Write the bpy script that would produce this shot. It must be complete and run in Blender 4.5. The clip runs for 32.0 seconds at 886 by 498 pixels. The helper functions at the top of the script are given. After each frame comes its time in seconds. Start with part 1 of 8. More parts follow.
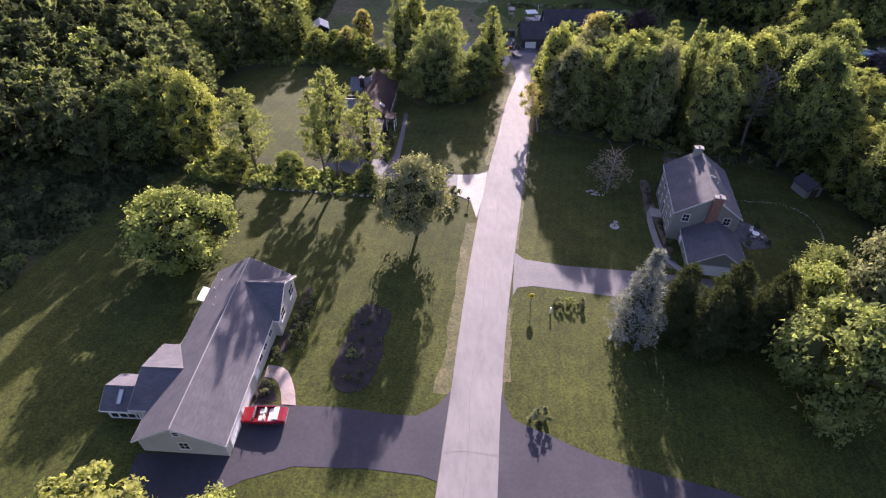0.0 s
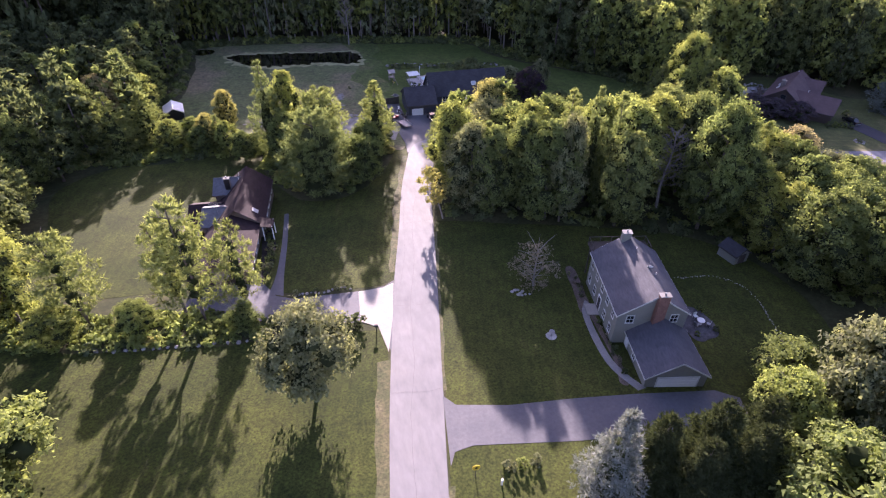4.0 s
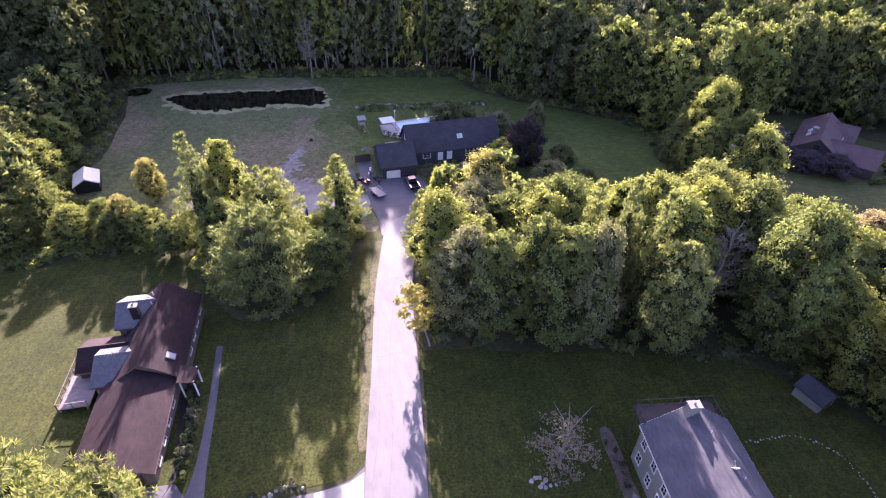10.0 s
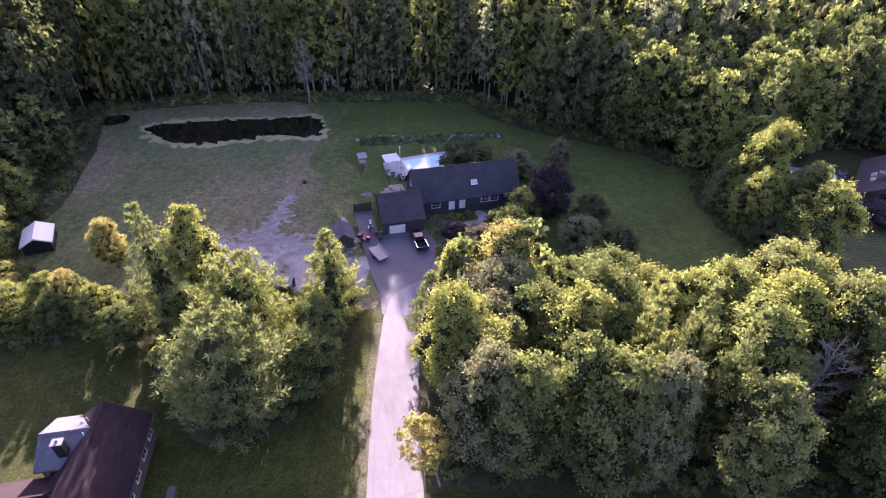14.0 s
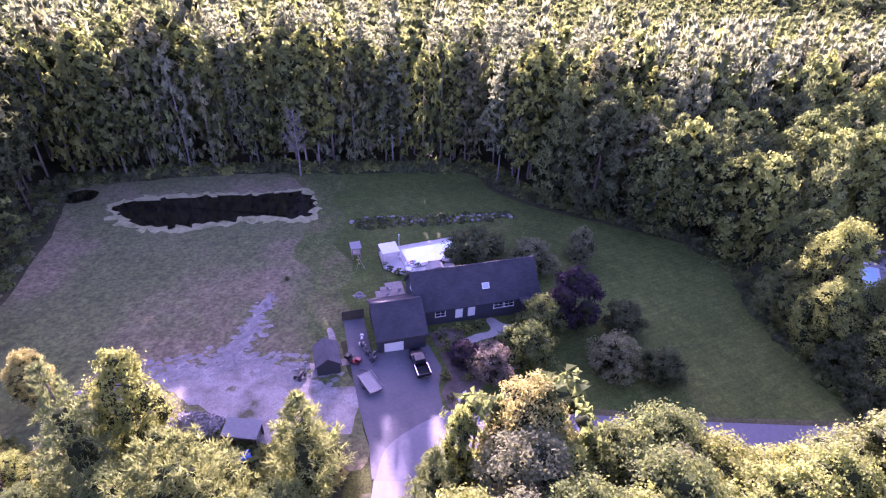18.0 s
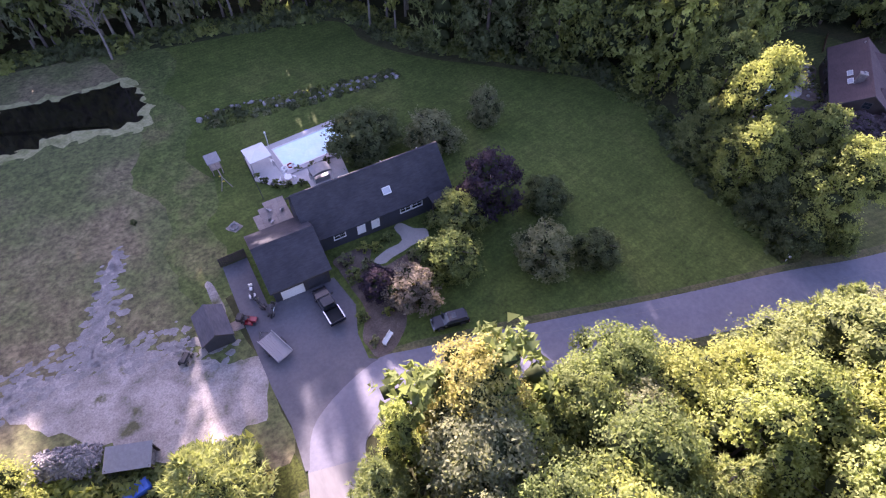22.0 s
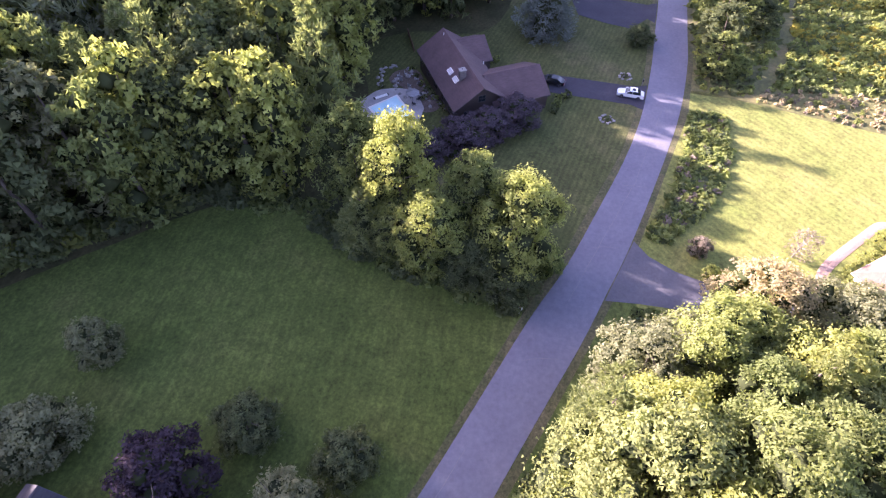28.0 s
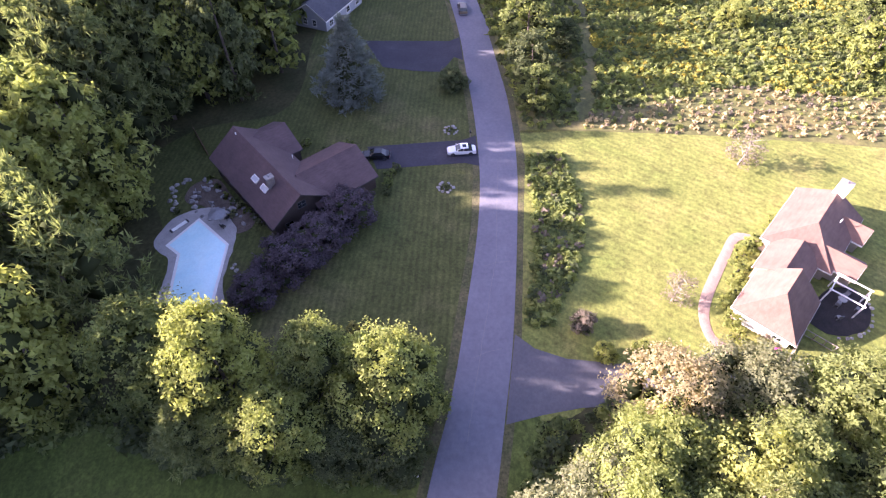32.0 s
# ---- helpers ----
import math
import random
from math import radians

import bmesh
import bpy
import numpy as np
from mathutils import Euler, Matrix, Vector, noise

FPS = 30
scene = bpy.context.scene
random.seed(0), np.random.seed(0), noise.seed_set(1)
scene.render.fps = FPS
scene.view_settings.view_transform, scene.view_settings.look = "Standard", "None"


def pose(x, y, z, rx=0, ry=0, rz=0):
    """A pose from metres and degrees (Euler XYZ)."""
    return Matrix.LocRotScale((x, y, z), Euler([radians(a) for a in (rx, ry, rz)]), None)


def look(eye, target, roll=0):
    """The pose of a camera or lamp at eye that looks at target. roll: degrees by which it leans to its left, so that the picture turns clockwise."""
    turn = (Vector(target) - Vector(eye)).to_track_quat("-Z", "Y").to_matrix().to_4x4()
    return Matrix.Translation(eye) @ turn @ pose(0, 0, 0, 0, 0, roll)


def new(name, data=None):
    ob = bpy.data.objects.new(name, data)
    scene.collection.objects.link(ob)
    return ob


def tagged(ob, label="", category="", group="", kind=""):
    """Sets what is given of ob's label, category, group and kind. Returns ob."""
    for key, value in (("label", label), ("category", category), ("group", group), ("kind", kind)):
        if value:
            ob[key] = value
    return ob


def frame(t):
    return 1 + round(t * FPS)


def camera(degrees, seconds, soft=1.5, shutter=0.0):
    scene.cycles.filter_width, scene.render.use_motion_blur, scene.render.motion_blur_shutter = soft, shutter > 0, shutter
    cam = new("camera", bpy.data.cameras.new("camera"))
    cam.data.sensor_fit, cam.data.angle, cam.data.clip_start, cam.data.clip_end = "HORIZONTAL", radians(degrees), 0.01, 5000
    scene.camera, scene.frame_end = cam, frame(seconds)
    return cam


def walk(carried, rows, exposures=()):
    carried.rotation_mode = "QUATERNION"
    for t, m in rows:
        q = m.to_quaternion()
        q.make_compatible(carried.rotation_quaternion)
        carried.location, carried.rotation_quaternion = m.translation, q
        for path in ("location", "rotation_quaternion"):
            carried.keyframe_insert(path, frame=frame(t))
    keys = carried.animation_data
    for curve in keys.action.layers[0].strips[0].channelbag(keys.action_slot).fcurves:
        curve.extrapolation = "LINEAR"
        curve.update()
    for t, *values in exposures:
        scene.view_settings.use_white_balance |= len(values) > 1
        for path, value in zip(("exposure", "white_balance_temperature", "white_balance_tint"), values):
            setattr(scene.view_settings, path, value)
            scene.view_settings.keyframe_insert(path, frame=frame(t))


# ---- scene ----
cam = camera(78.9, 32.0, soft=1.2)
METRES, EYE, TILT, LEAN, TURN = 160.0, 50.8, -41.7, 0.0, 0.0
ROWS = [
    (0.0, 0.0, 0.0, 0.0, 0.0, 0.0, -0.0),
    (0.5, -0.0004, 0.0122, 0.0106, -1.11, 0.01, 0.91),
    (1.0, -0.0005, 0.0243, 0.0211, -2.31, -0.04, 1.89),
    (1.5, -0.0003, 0.0364, 0.0315, -3.62, -0.05, 2.98),
    (2.0, 0.0005, 0.0484, 0.0417, -4.86, -0.1, 4.04),
    (2.5, 0.0017, 0.0603, 0.0521, -6.16, -0.2, 5.09),
    (3.0, 0.0033, 0.0722, 0.0625, -7.44, -0.32, 6.11),
    (3.5, 0.0059, 0.0844, 0.0735, -8.66, 0.08, 7.16),
    (4.0, 0.0091, 0.0965, 0.0835, -9.84, 3.12, 8.1),
    (4.5, 0.0119, 0.108, 0.093, -11.13, 3.29, 9.09),
    (6.5, 0.023, 0.1532, 0.1344, -12.36, 3.05, 9.81),
    (7.0, 0.0259, 0.1645, 0.1445, -12.38, 3.07, 9.72),
    (7.5, 0.0288, 0.1758, 0.1547, -12.36, 3.08, 9.66),
    (8.0, 0.0316, 0.1872, 0.1649, -12.33, 3.07, 9.55),
    (8.5, 0.0346, 0.1984, 0.1749, -12.28, 3.09, 9.47),
    (9.0, 0.0374, 0.2097, 0.1849, -12.26, 3.08, 9.42),
    (9.5, 0.0403, 0.2211, 0.1947, -12.23, 3.11, 9.32),
    (10.0, 0.0432, 0.2323, 0.2049, -12.22, 3.07, 9.25),
    (10.5, 0.0465, 0.2436, 0.2148, -12.13, 3.09, 9.17),
    (11.0, 0.0493, 0.2548, 0.225, -12.1, 3.07, 9.11),
    (11.5, 0.0524, 0.266, 0.2353, -12.07, 3.05, 9.06),
    (12.0, 0.0555, 0.2773, 0.2452, -11.99, 3.07, 8.96),
    (12.5, 0.0587, 0.2887, 0.2553, -11.92, 3.1, 8.86),
    (13.0, 0.0618, 0.3, 0.2654, -11.86, 3.11, 8.75),
    (13.5, 0.065, 0.3114, 0.2755, -11.8, 3.13, 8.68),
    (14.0, 0.0682, 0.3228, 0.2856, -11.75, 3.15, 8.59),
    (14.5, 0.0715, 0.3341, 0.2957, -11.72, 3.16, 8.54),
    (16.5, 0.0839, 0.3776, 0.3375, -11.67, 2.99, 8.27),
    (17.0, 0.0874, 0.389, 0.3482, -11.66, 3.78, 8.24),
    (17.5, 0.091, 0.4008, 0.3596, -11.68, 6.25, 8.18),
    (18.0, 0.0944, 0.4119, 0.3682, -11.67, 7.24, 8.13),
    (18.5, 0.0971, 0.4224, 0.3751, -11.61, 4.89, 8.09),
    (19.0, 0.0993, 0.4318, 0.3833, -11.45, -7.01, 8.06),
    (19.5, 0.1028, 0.4439, 0.3966, -11.42, -10.63, 8.05),
    (20.0, 0.1065, 0.4552, 0.4063, -11.38, -10.62, 8.09),
    (20.5, 0.1108, 0.4663, 0.416, -12.49, -10.88, 9.05),
    (21.0, 0.1165, 0.4771, 0.4251, -15.46, -12.13, 11.59),
    (21.5, 0.1238, 0.4876, 0.434, -19.21, -13.47, 14.72),
    (22.0, 0.1326, 0.4971, 0.4426, -23.41, -14.69, 18.04),
    (22.5, 0.1426, 0.5063, 0.4507, -27.89, -16.21, 21.29),
    (23.0, 0.1538, 0.5149, 0.4579, -32.54, -18.05, 24.36),
    (23.5, 0.1659, 0.5228, 0.4649, -37.43, -20.25, 27.19),
    (24.0, 0.1794, 0.5295, 0.4704, -42.53, -22.71, 29.92),
    (24.5, 0.1938, 0.5351, 0.4748, -47.59, -25.38, 32.35),
    (25.0, 0.2086, 0.5401, 0.4786, -52.83, -28.3, 34.48),
    (25.5, 0.2238, 0.5447, 0.4824, -56.94, -30.75, 35.87),
    (27.5, 0.2843, 0.5605, 0.4955, -63.76, -35.01, 37.74),
    (28.0, 0.2995, 0.5634, 0.4976, -66.86, -36.94, 38.44),
    (28.5, 0.315, 0.5654, 0.4995, -70.11, -39.03, 39.09),
    (29.0, 0.3295, 0.5668, 0.5008, -73.32, -41.1, 39.63),
    (29.5, 0.3453, 0.5678, 0.5016, -76.86, -43.4, 40.1),
    (30.0, 0.3608, 0.568, 0.5016, -80.3, -45.65, 40.47),
    (30.5, 0.3766, 0.5677, 0.5012, -83.77, -47.94, 40.71),
    (31.0, 0.3923, 0.5668, 0.5003, -87.3, -50.26, 40.85),
    (31.5, 0.4079, 0.5652, 0.4988, -90.85, -52.61, 40.9),
    (32.0, 0.4242, 0.563, 0.497, -94.21, -53.73, 40.81),
]
EXPOSURES = [(0.0, 1.93, 5900.0, 35.0), (4.0, 2.23, 5800.0, 40.0), (7.0, 2.60, 5800.0, 44.0), (9.0, 2.70, 5800.0, 46.0), (14.0, 2.60, 5750.0, 51.0), (17.0, 2.72, 5550.0, 56.0), (18.0, 2.98, 5400.0, 80.0), (19.0, 2.58, 5800.0, 52.0), (22.0, 2.85, 5850.0, 44.0), (24.0, 3.20, 5750.0, 46.0), (28.0, 3.10, 5900.0, 44.0), (32.0, 2.90, 6000.0, 42.0)]
walk(cam, [(t, pose(0, 0, EYE, TILT, LEAN, TURN) @ pose(METRES * x, METRES * y, METRES * z, 90 + pitch, roll, yaw)) for t, x, y, z, yaw, pitch, roll in ROWS], EXPOSURES)

# ---- sky and sun: a low evening sun, a little east of straight ahead ----
SUN_ELEVATION, SUN_AZIMUTH = 16.8, 8.5
world = bpy.data.worlds.new("evening_sky")
scene.world = world
world.use_nodes = True
sky_nodes = world.node_tree.nodes
sky = sky_nodes.new("ShaderNodeTexSky")
sky.sky_type = "NISHITA"
sky.sun_disc = False
sky.sun_elevation, sky.sun_rotation = radians(SUN_ELEVATION), radians(SUN_AZIMUTH)
sky.air_density, sky.dust_density, sky.ozone_density = 1.0, 1.5, 1.5
sky_nodes["Background"].inputs["Strength"].default_value = 0.094
haze = sky_nodes.new("ShaderNodeMix")
haze.data_type, haze.blend_type = "RGBA", "MULTIPLY"
haze.inputs[0].default_value = 1.0
haze.inputs[7].default_value = (1.14, 0.98, 0.93, 1.0)
world.node_tree.links.new(sky.outputs["Color"], haze.inputs[6])
world.node_tree.links.new(haze.outputs[2], sky_nodes["Background"].inputs["Color"])
sun_way = Vector((math.sin(radians(SUN_AZIMUTH)) * math.cos(radians(SUN_ELEVATION)), math.cos(radians(SUN_AZIMUTH)) * math.cos(radians(SUN_ELEVATION)), math.sin(radians(SUN_ELEVATION))))
sun = new("sun", bpy.data.lights.new("sun", "SUN"))
sun.data.energy, sun.data.angle, sun.data.color = 5.0, radians(0.6), (1.0, 0.87, 0.69)
sun.matrix_world = look(sun_way * 300, (0, 0, 0))

# ---- materials ----
def ramp(tree, fac, stops):
    node = tree.nodes.new("ShaderNodeValToRGB")
    els = node.color_ramp.elements
    while len(els) < len(stops):
        els.new(0.5)
    for el, (at, col) in zip(els, stops):
        el.position, el.color = at, (*col, 1)
    tree.links.new(fac, node.inputs[0])
    return node.outputs[0]


def noise_tex(tree, coord, scale, detail=4.0, rough=0.6, stretch=None):
    if stretch:
        mp = tree.nodes.new("ShaderNodeMapping")
        mp.inputs["Scale"].default_value = stretch
        tree.links.new(coord, mp.inputs[0])
        coord = mp.outputs[0]
    node = tree.nodes.new("ShaderNodeTexNoise")
    node.inputs["Scale"].default_value, node.inputs["Detail"].default_value, node.inputs["Roughness"].default_value = scale, detail, rough
    tree.links.new(coord, node.inputs["Vector"])
    return node.outputs[0]


def mix(tree, kind, fac, a, b):
    node = tree.nodes.new("ShaderNodeMixRGB")
    node.blend_type = kind
    for sock, val in zip(node.inputs, (fac, a, b)):
        if isinstance(val, (int, float)):
            sock.default_value = val
        elif isinstance(val, tuple):
            sock.default_value = (*val, 1)
        else:
            tree.links.new(val, sock)
    return node.outputs[0]


def surface(name, big, small, big_scale=0.3, small_scale=6.0, rough=0.85, metal=0.0, bump=0.2, bump_scale=20.0, stretch=None, vary=0.0, coat=0.0):
    """big, small: lists of (stop, colour); the coarse pattern is multiplied by the fine one (around 1)."""
    m = bpy.data.materials.new(name)
    m.use_nodes = True
    t = m.node_tree
    b = t.nodes["Principled BSDF"]
    co = t.nodes.new("ShaderNodeTexCoord").outputs["Object"]
    c = ramp(t, noise_tex(t, co, big_scale, 5.0, 0.6), big)
    f = ramp(t, noise_tex(t, co, small_scale, 4.0, 0.65, stretch), small)
    c = mix(t, "MULTIPLY", 1.0, c, f)
    if vary:
        oi = t.nodes.new("ShaderNodeObjectInfo").outputs["Random"]
        c = mix(t, "MULTIPLY", 1.0, c, ramp(t, oi, [(0, (1 - vary,) * 3), (1, (1 + vary,) * 3)]))
    t.links.new(c, b.inputs["Base Color"])
    b.inputs["Roughness"].default_value, b.inputs["Metallic"].default_value = rough, metal
    b.inputs["Coat Weight"].default_value = coat
    if bump:
        bn = t.nodes.new("ShaderNodeBump")
        bn.inputs["Strength"].default_value, bn.inputs["Distance"].default_value = bump, 0.05
        t.links.new(noise_tex(t, co, bump_scale, 3.0, 0.6, stretch), bn.inputs["Height"])
        t.links.new(bn.outputs[0], b.inputs["Normal"])
    return m


def mown(m, turn, width, amount, fuzz=0.0, spec=0.5):
    """Adds mowing stripes and worn patches to a lawn."""
    t = m.node_tree
    b = t.nodes["Principled BSDF"]
    link = b.inputs["Base Color"].links[0].from_socket
    co = t.nodes.new("ShaderNodeTexCoord").outputs["Object"]
    mp = t.nodes.new("ShaderNodeMapping")
    mp.inputs["Rotation"].default_value = (0, 0, radians(turn))
    t.links.new(co, mp.inputs[0])
    w = t.nodes.new("ShaderNodeTexWave")
    w.inputs["Scale"].default_value, w.inputs["Distortion"].default_value, w.inputs["Detail"].default_value, w.inputs["Detail Scale"].default_value = 0.314 / width, 2.2, 3.0, 0.25
    t.links.new(mp.outputs[0], w.inputs[0])
    c = mix(t, "MULTIPLY", 1.0, link, ramp(t, w.outputs["Fac"], [(0.2, g3(1 - amount)), (0.8, g3(1 + amount))]))
    c = mix(t, "MULTIPLY", 1.0, c, ramp(t, noise_tex(t, co, 0.55, 5.0, 0.7), [(0.3, g3(0.72)), (0.7, g3(1.28))]))
    t.links.new(c, b.inputs["Base Color"])
    b.inputs["Sheen Weight"].default_value, b.inputs["Sheen Roughness"].default_value = fuzz, 0.4
    b.inputs["Specular IOR Level"].default_value = spec
    return m


def g3(v):
    return (v, v, v)


def plain(name, col, rough=0.6, metal=0.0, var=0.12, scale=3.0, coat=0.0, bump=0.05):
    return surface(name, [(0.3, tuple(c * (1 - var) for c in col)), (0.7, tuple(c * (1 + var) for c in col))], [(0.3, g3(0.92)), (0.7, g3(1.06))], scale, scale * 9, rough, metal, bump, 30.0, coat=coat)


def glass_mat(name, col=(0.02, 0.025, 0.03), rough=0.08):
    m = bpy.data.materials.new(name)
    m.use_nodes = True
    b = m.node_tree.nodes["Principled BSDF"]
    b.inputs["Base Color"].default_value, b.inputs["Roughness"].default_value = (*col, 1), rough
    b.inputs["Specular IOR Level"].default_value = 0.7
    return m


def leaf_mat(name, lo, hi, odd, trans=0.5, odd_amount=0.5):
    """Foliage: every spray takes a tone between lo and hi, every plant leans a little towards odd."""
    m = bpy.data.materials.new(name)
    m.use_nodes = True
    t = m.node_tree
    t.nodes.remove(t.nodes["Principled BSDF"])
    isl = t.nodes.new("ShaderNodeNewGeometry").outputs["Random Per Island"]
    obj = t.nodes.new("ShaderNodeObjectInfo").outputs["Random"]
    co = t.nodes.new("ShaderNodeTexCoord").outputs["Object"]
    c = ramp(t, isl, [(0.0, tuple(0.75 * a + 0.25 * b for a, b in zip(lo, hi))), (0.8, hi), (1.0, tuple(min(0.6, 1.1 * v) for v in hi))])
    c = mix(t, "MIX", ramp(t, obj, [(0.2, g3(0)), (1.0, g3(odd_amount))]), c, odd)
    c = mix(t, "MULTIPLY", 1.0, c, ramp(t, noise_tex(t, co, 0.45, 2.0), [(0.3, g3(0.72)), (0.7, g3(1.25))]))
    d = t.nodes.new("ShaderNodeBsdfDiffuse")
    tr = t.nodes.new("ShaderNodeBsdfTranslucent")
    t.links.new(c, d.inputs[0])
    t.links.new(mix(t, "MULTIPLY", 1.0, c, (1.5, 1.5, 0.95)), tr.inputs[0])
    a = t.nodes.new("ShaderNodeMixShader")
    a.inputs[0].default_value = trans
    t.links.new(d.outputs[0], a.inputs[1])
    t.links.new(tr.outputs[0], a.inputs[2])
    t.links.new(a.outputs[0], t.nodes["Material Output"].inputs[0])
    return m


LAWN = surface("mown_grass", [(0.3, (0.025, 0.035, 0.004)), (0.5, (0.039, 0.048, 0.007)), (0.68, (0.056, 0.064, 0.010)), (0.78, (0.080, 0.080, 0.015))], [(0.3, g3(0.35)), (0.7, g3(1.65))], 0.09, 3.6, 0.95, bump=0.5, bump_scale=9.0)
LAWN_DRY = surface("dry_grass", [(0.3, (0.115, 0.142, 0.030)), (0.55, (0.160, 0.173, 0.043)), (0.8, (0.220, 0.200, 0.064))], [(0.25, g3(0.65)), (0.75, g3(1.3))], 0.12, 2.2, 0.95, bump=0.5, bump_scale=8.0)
FIELD = surface("field_grass", [(0.3, (0.074, 0.098, 0.026)), (0.5, (0.102, 0.116, 0.040)), (0.64, (0.165, 0.136, 0.074)), (0.8, (0.100, 0.118, 0.040))], [(0.3, g3(0.45)), (0.7, g3(1.5))], 0.045, 1.6, 0.95, bump=0.6, bump_scale=6.0)
MIXED_GRASS = surface("mixed_grass", [(0.3, (0.058, 0.084, 0.018)), (0.5, (0.084, 0.106, 0.028)), (0.64, (0.130, 0.124, 0.050)), (0.8, (0.084, 0.110, 0.028))], [(0.3, g3(0.45)), (0.7, g3(1.5))], 0.13, 1.9, 0.95, bump=0.6, bump_scale=7.0)
MEADOW = surface("wild_meadow", [(0.3, (0.061, 0.068, 0.021)), (0.55, (0.106, 0.107, 0.029)), (0.8, (0.200, 0.155, 0.069))], [(0.25, g3(0.5)), (0.75, g3(1.4))], 0.1, 1.2, 0.95, bump=0.8, bump_scale=4.0)
FOREST_FLOOR = surface("forest_floor", [(0.3, (0.028, 0.038, 0.014)), (0.7, (0.070, 0.064, 0.028))], [(0.25, g3(0.6)), (0.75, g3(1.3))], 0.15, 1.5, 0.95, bump=0.6, bump_scale=5.0)
ROAD_OLD = surface("worn_asphalt", [(0.3, (0.148, 0.143, 0.146)), (0.55, (0.179, 0.172, 0.172)), (0.8, (0.211, 0.201, 0.194))], [(0.3, g3(0.86)), (0.7, g3(1.1))], 0.16, 1.6, 0.85, bump=0.15, bump_scale=30.0, stretch=(0.780, 0.246, 0.860))
ASPHALT_DARK = surface("dark_asphalt", [(0.3, (0.036, 0.036, 0.047)), (0.6, (0.047, 0.046, 0.058)), (0.8, (0.065, 0.061, 0.073))], [(0.3, g3(0.85)), (0.7, g3(1.12))], 0.2, 2.5, 0.8, bump=0.15, bump_scale=35.0)
ASPHALT_BLUE = surface("grey_asphalt", [(0.3, (0.076, 0.076, 0.090)), (0.6, (0.098, 0.096, 0.108)), (0.8, (0.128, 0.123, 0.131))], [(0.3, g3(0.85)), (0.7, g3(1.12))], 0.2, 2.5, 0.8, bump=0.15, bump_scale=35.0)
CONCRETE = surface("pale_concrete", [(0.3, (0.272, 0.252, 0.224)), (0.7, (0.354, 0.326, 0.292))], [(0.3, g3(0.88)), (0.7, g3(1.08))], 0.3, 4.0, 0.85, bump=0.1)
GRAVEL = surface("pale_gravel", [(0.30, (0.086, 0.090, 0.040)), (0.42, (0.215, 0.196, 0.175)), (0.62, (0.330, 0.300, 0.275)), (0.74, (0.095, 0.096, 0.045))], [(0.25, g3(0.6)), (0.75, g3(1.35))], 0.35, 5.0, 0.95, bump=0.7, bump_scale=9.0)
MULCH = surface("dark_mulch", [(0.3, (0.012, 0.01, 0.01)), (0.7, (0.03, 0.024, 0.022))], [(0.3, g3(0.6)), (0.7, g3(1.4))], 1.0, 8.0, 0.95, bump=0.8, bump_scale=12.0)
MULCH_BROWN = surface("brown_mulch", [(0.3, (0.07, 0.05, 0.04)), (0.7, (0.14, 0.11, 0.085))], [(0.3, g3(0.6)), (0.7, g3(1.4))], 0.8, 6.0, 0.95, bump=0.8, bump_scale=12.0)
STONE = surface("field_stone", [(0.3, (0.2, 0.19, 0.18)), (0.7, (0.36, 0.34, 0.32))], [(0.3, g3(0.75)), (0.7, g3(1.2))], 0.9, 5.0, 0.9, bump=0.5, bump_scale=6.0, vary=0.25)
BARK = surface("bark", [(0.3, (0.07, 0.055, 0.045)), (0.7, (0.15, 0.125, 0.10))], [(0.3, g3(0.7)), (0.7, g3(1.25))], 1.0, 6.0, 0.95, bump=0.8, bump_scale=5.0, stretch=(1, 1, 0.2))
BARK_PALE = surface("pale_bark", [(0.3, (0.158, 0.140, 0.122)), (0.7, (0.288, 0.259, 0.231))], [(0.3, g3(0.75)), (0.7, g3(1.2))], 1.0, 6.0, 0.95, bump=0.6, bump_scale=5.0, stretch=(0.720, 0.700, 0.136))
ROOF_GREY = surface("grey_shingles", [(0.3, (0.061, 0.061, 0.074)), (0.7, (0.090, 0.088, 0.101))], [(0.3, g3(0.78)), (0.7, g3(1.2))], 0.5, 5.0, 0.9, bump=0.4, bump_scale=7.0, stretch=(1.0, 0.25, 1.0))
ROOF_DARK = surface("charcoal_shingles", [(0.3, (0.04, 0.04, 0.046)), (0.7, (0.06, 0.058, 0.066))], [(0.3, g3(0.8)), (0.7, g3(1.2))], 0.5, 5.0, 0.85, bump=0.4, bump_scale=7.0, stretch=(1.0, 0.25, 1.0))
ROOF_BROWN = surface("brown_shingles", [(0.3, (0.021, 0.012, 0.014)), (0.7, (0.036, 0.022, 0.024))], [(0.3, g3(0.75)), (0.7, g3(1.25))], 0.4, 5.0, 0.85, bump=0.4, bump_scale=7.0, stretch=(0.527, 0.149, 0.720))
ROOF_MAUVE = surface("mauve_brown_shingles", [(0.3, (0.071, 0.045, 0.047)), (0.7, (0.101, 0.066, 0.066))], [(0.3, g3(0.82)), (0.7, g3(1.18))], 0.4, 5.0, 0.85, bump=0.4, bump_scale=7.0, stretch=(1.0, 0.25, 1.0))
ROOF_TAN = surface("rosy_tan_shingles", [(0.3, (0.132, 0.077, 0.060)), (0.7, (0.182, 0.110, 0.086))], [(0.3, g3(0.85)), (0.7, g3(1.15))], 0.4, 5.0, 0.85, bump=0.4, bump_scale=7.0, stretch=(0.550, 0.125, 0.480))
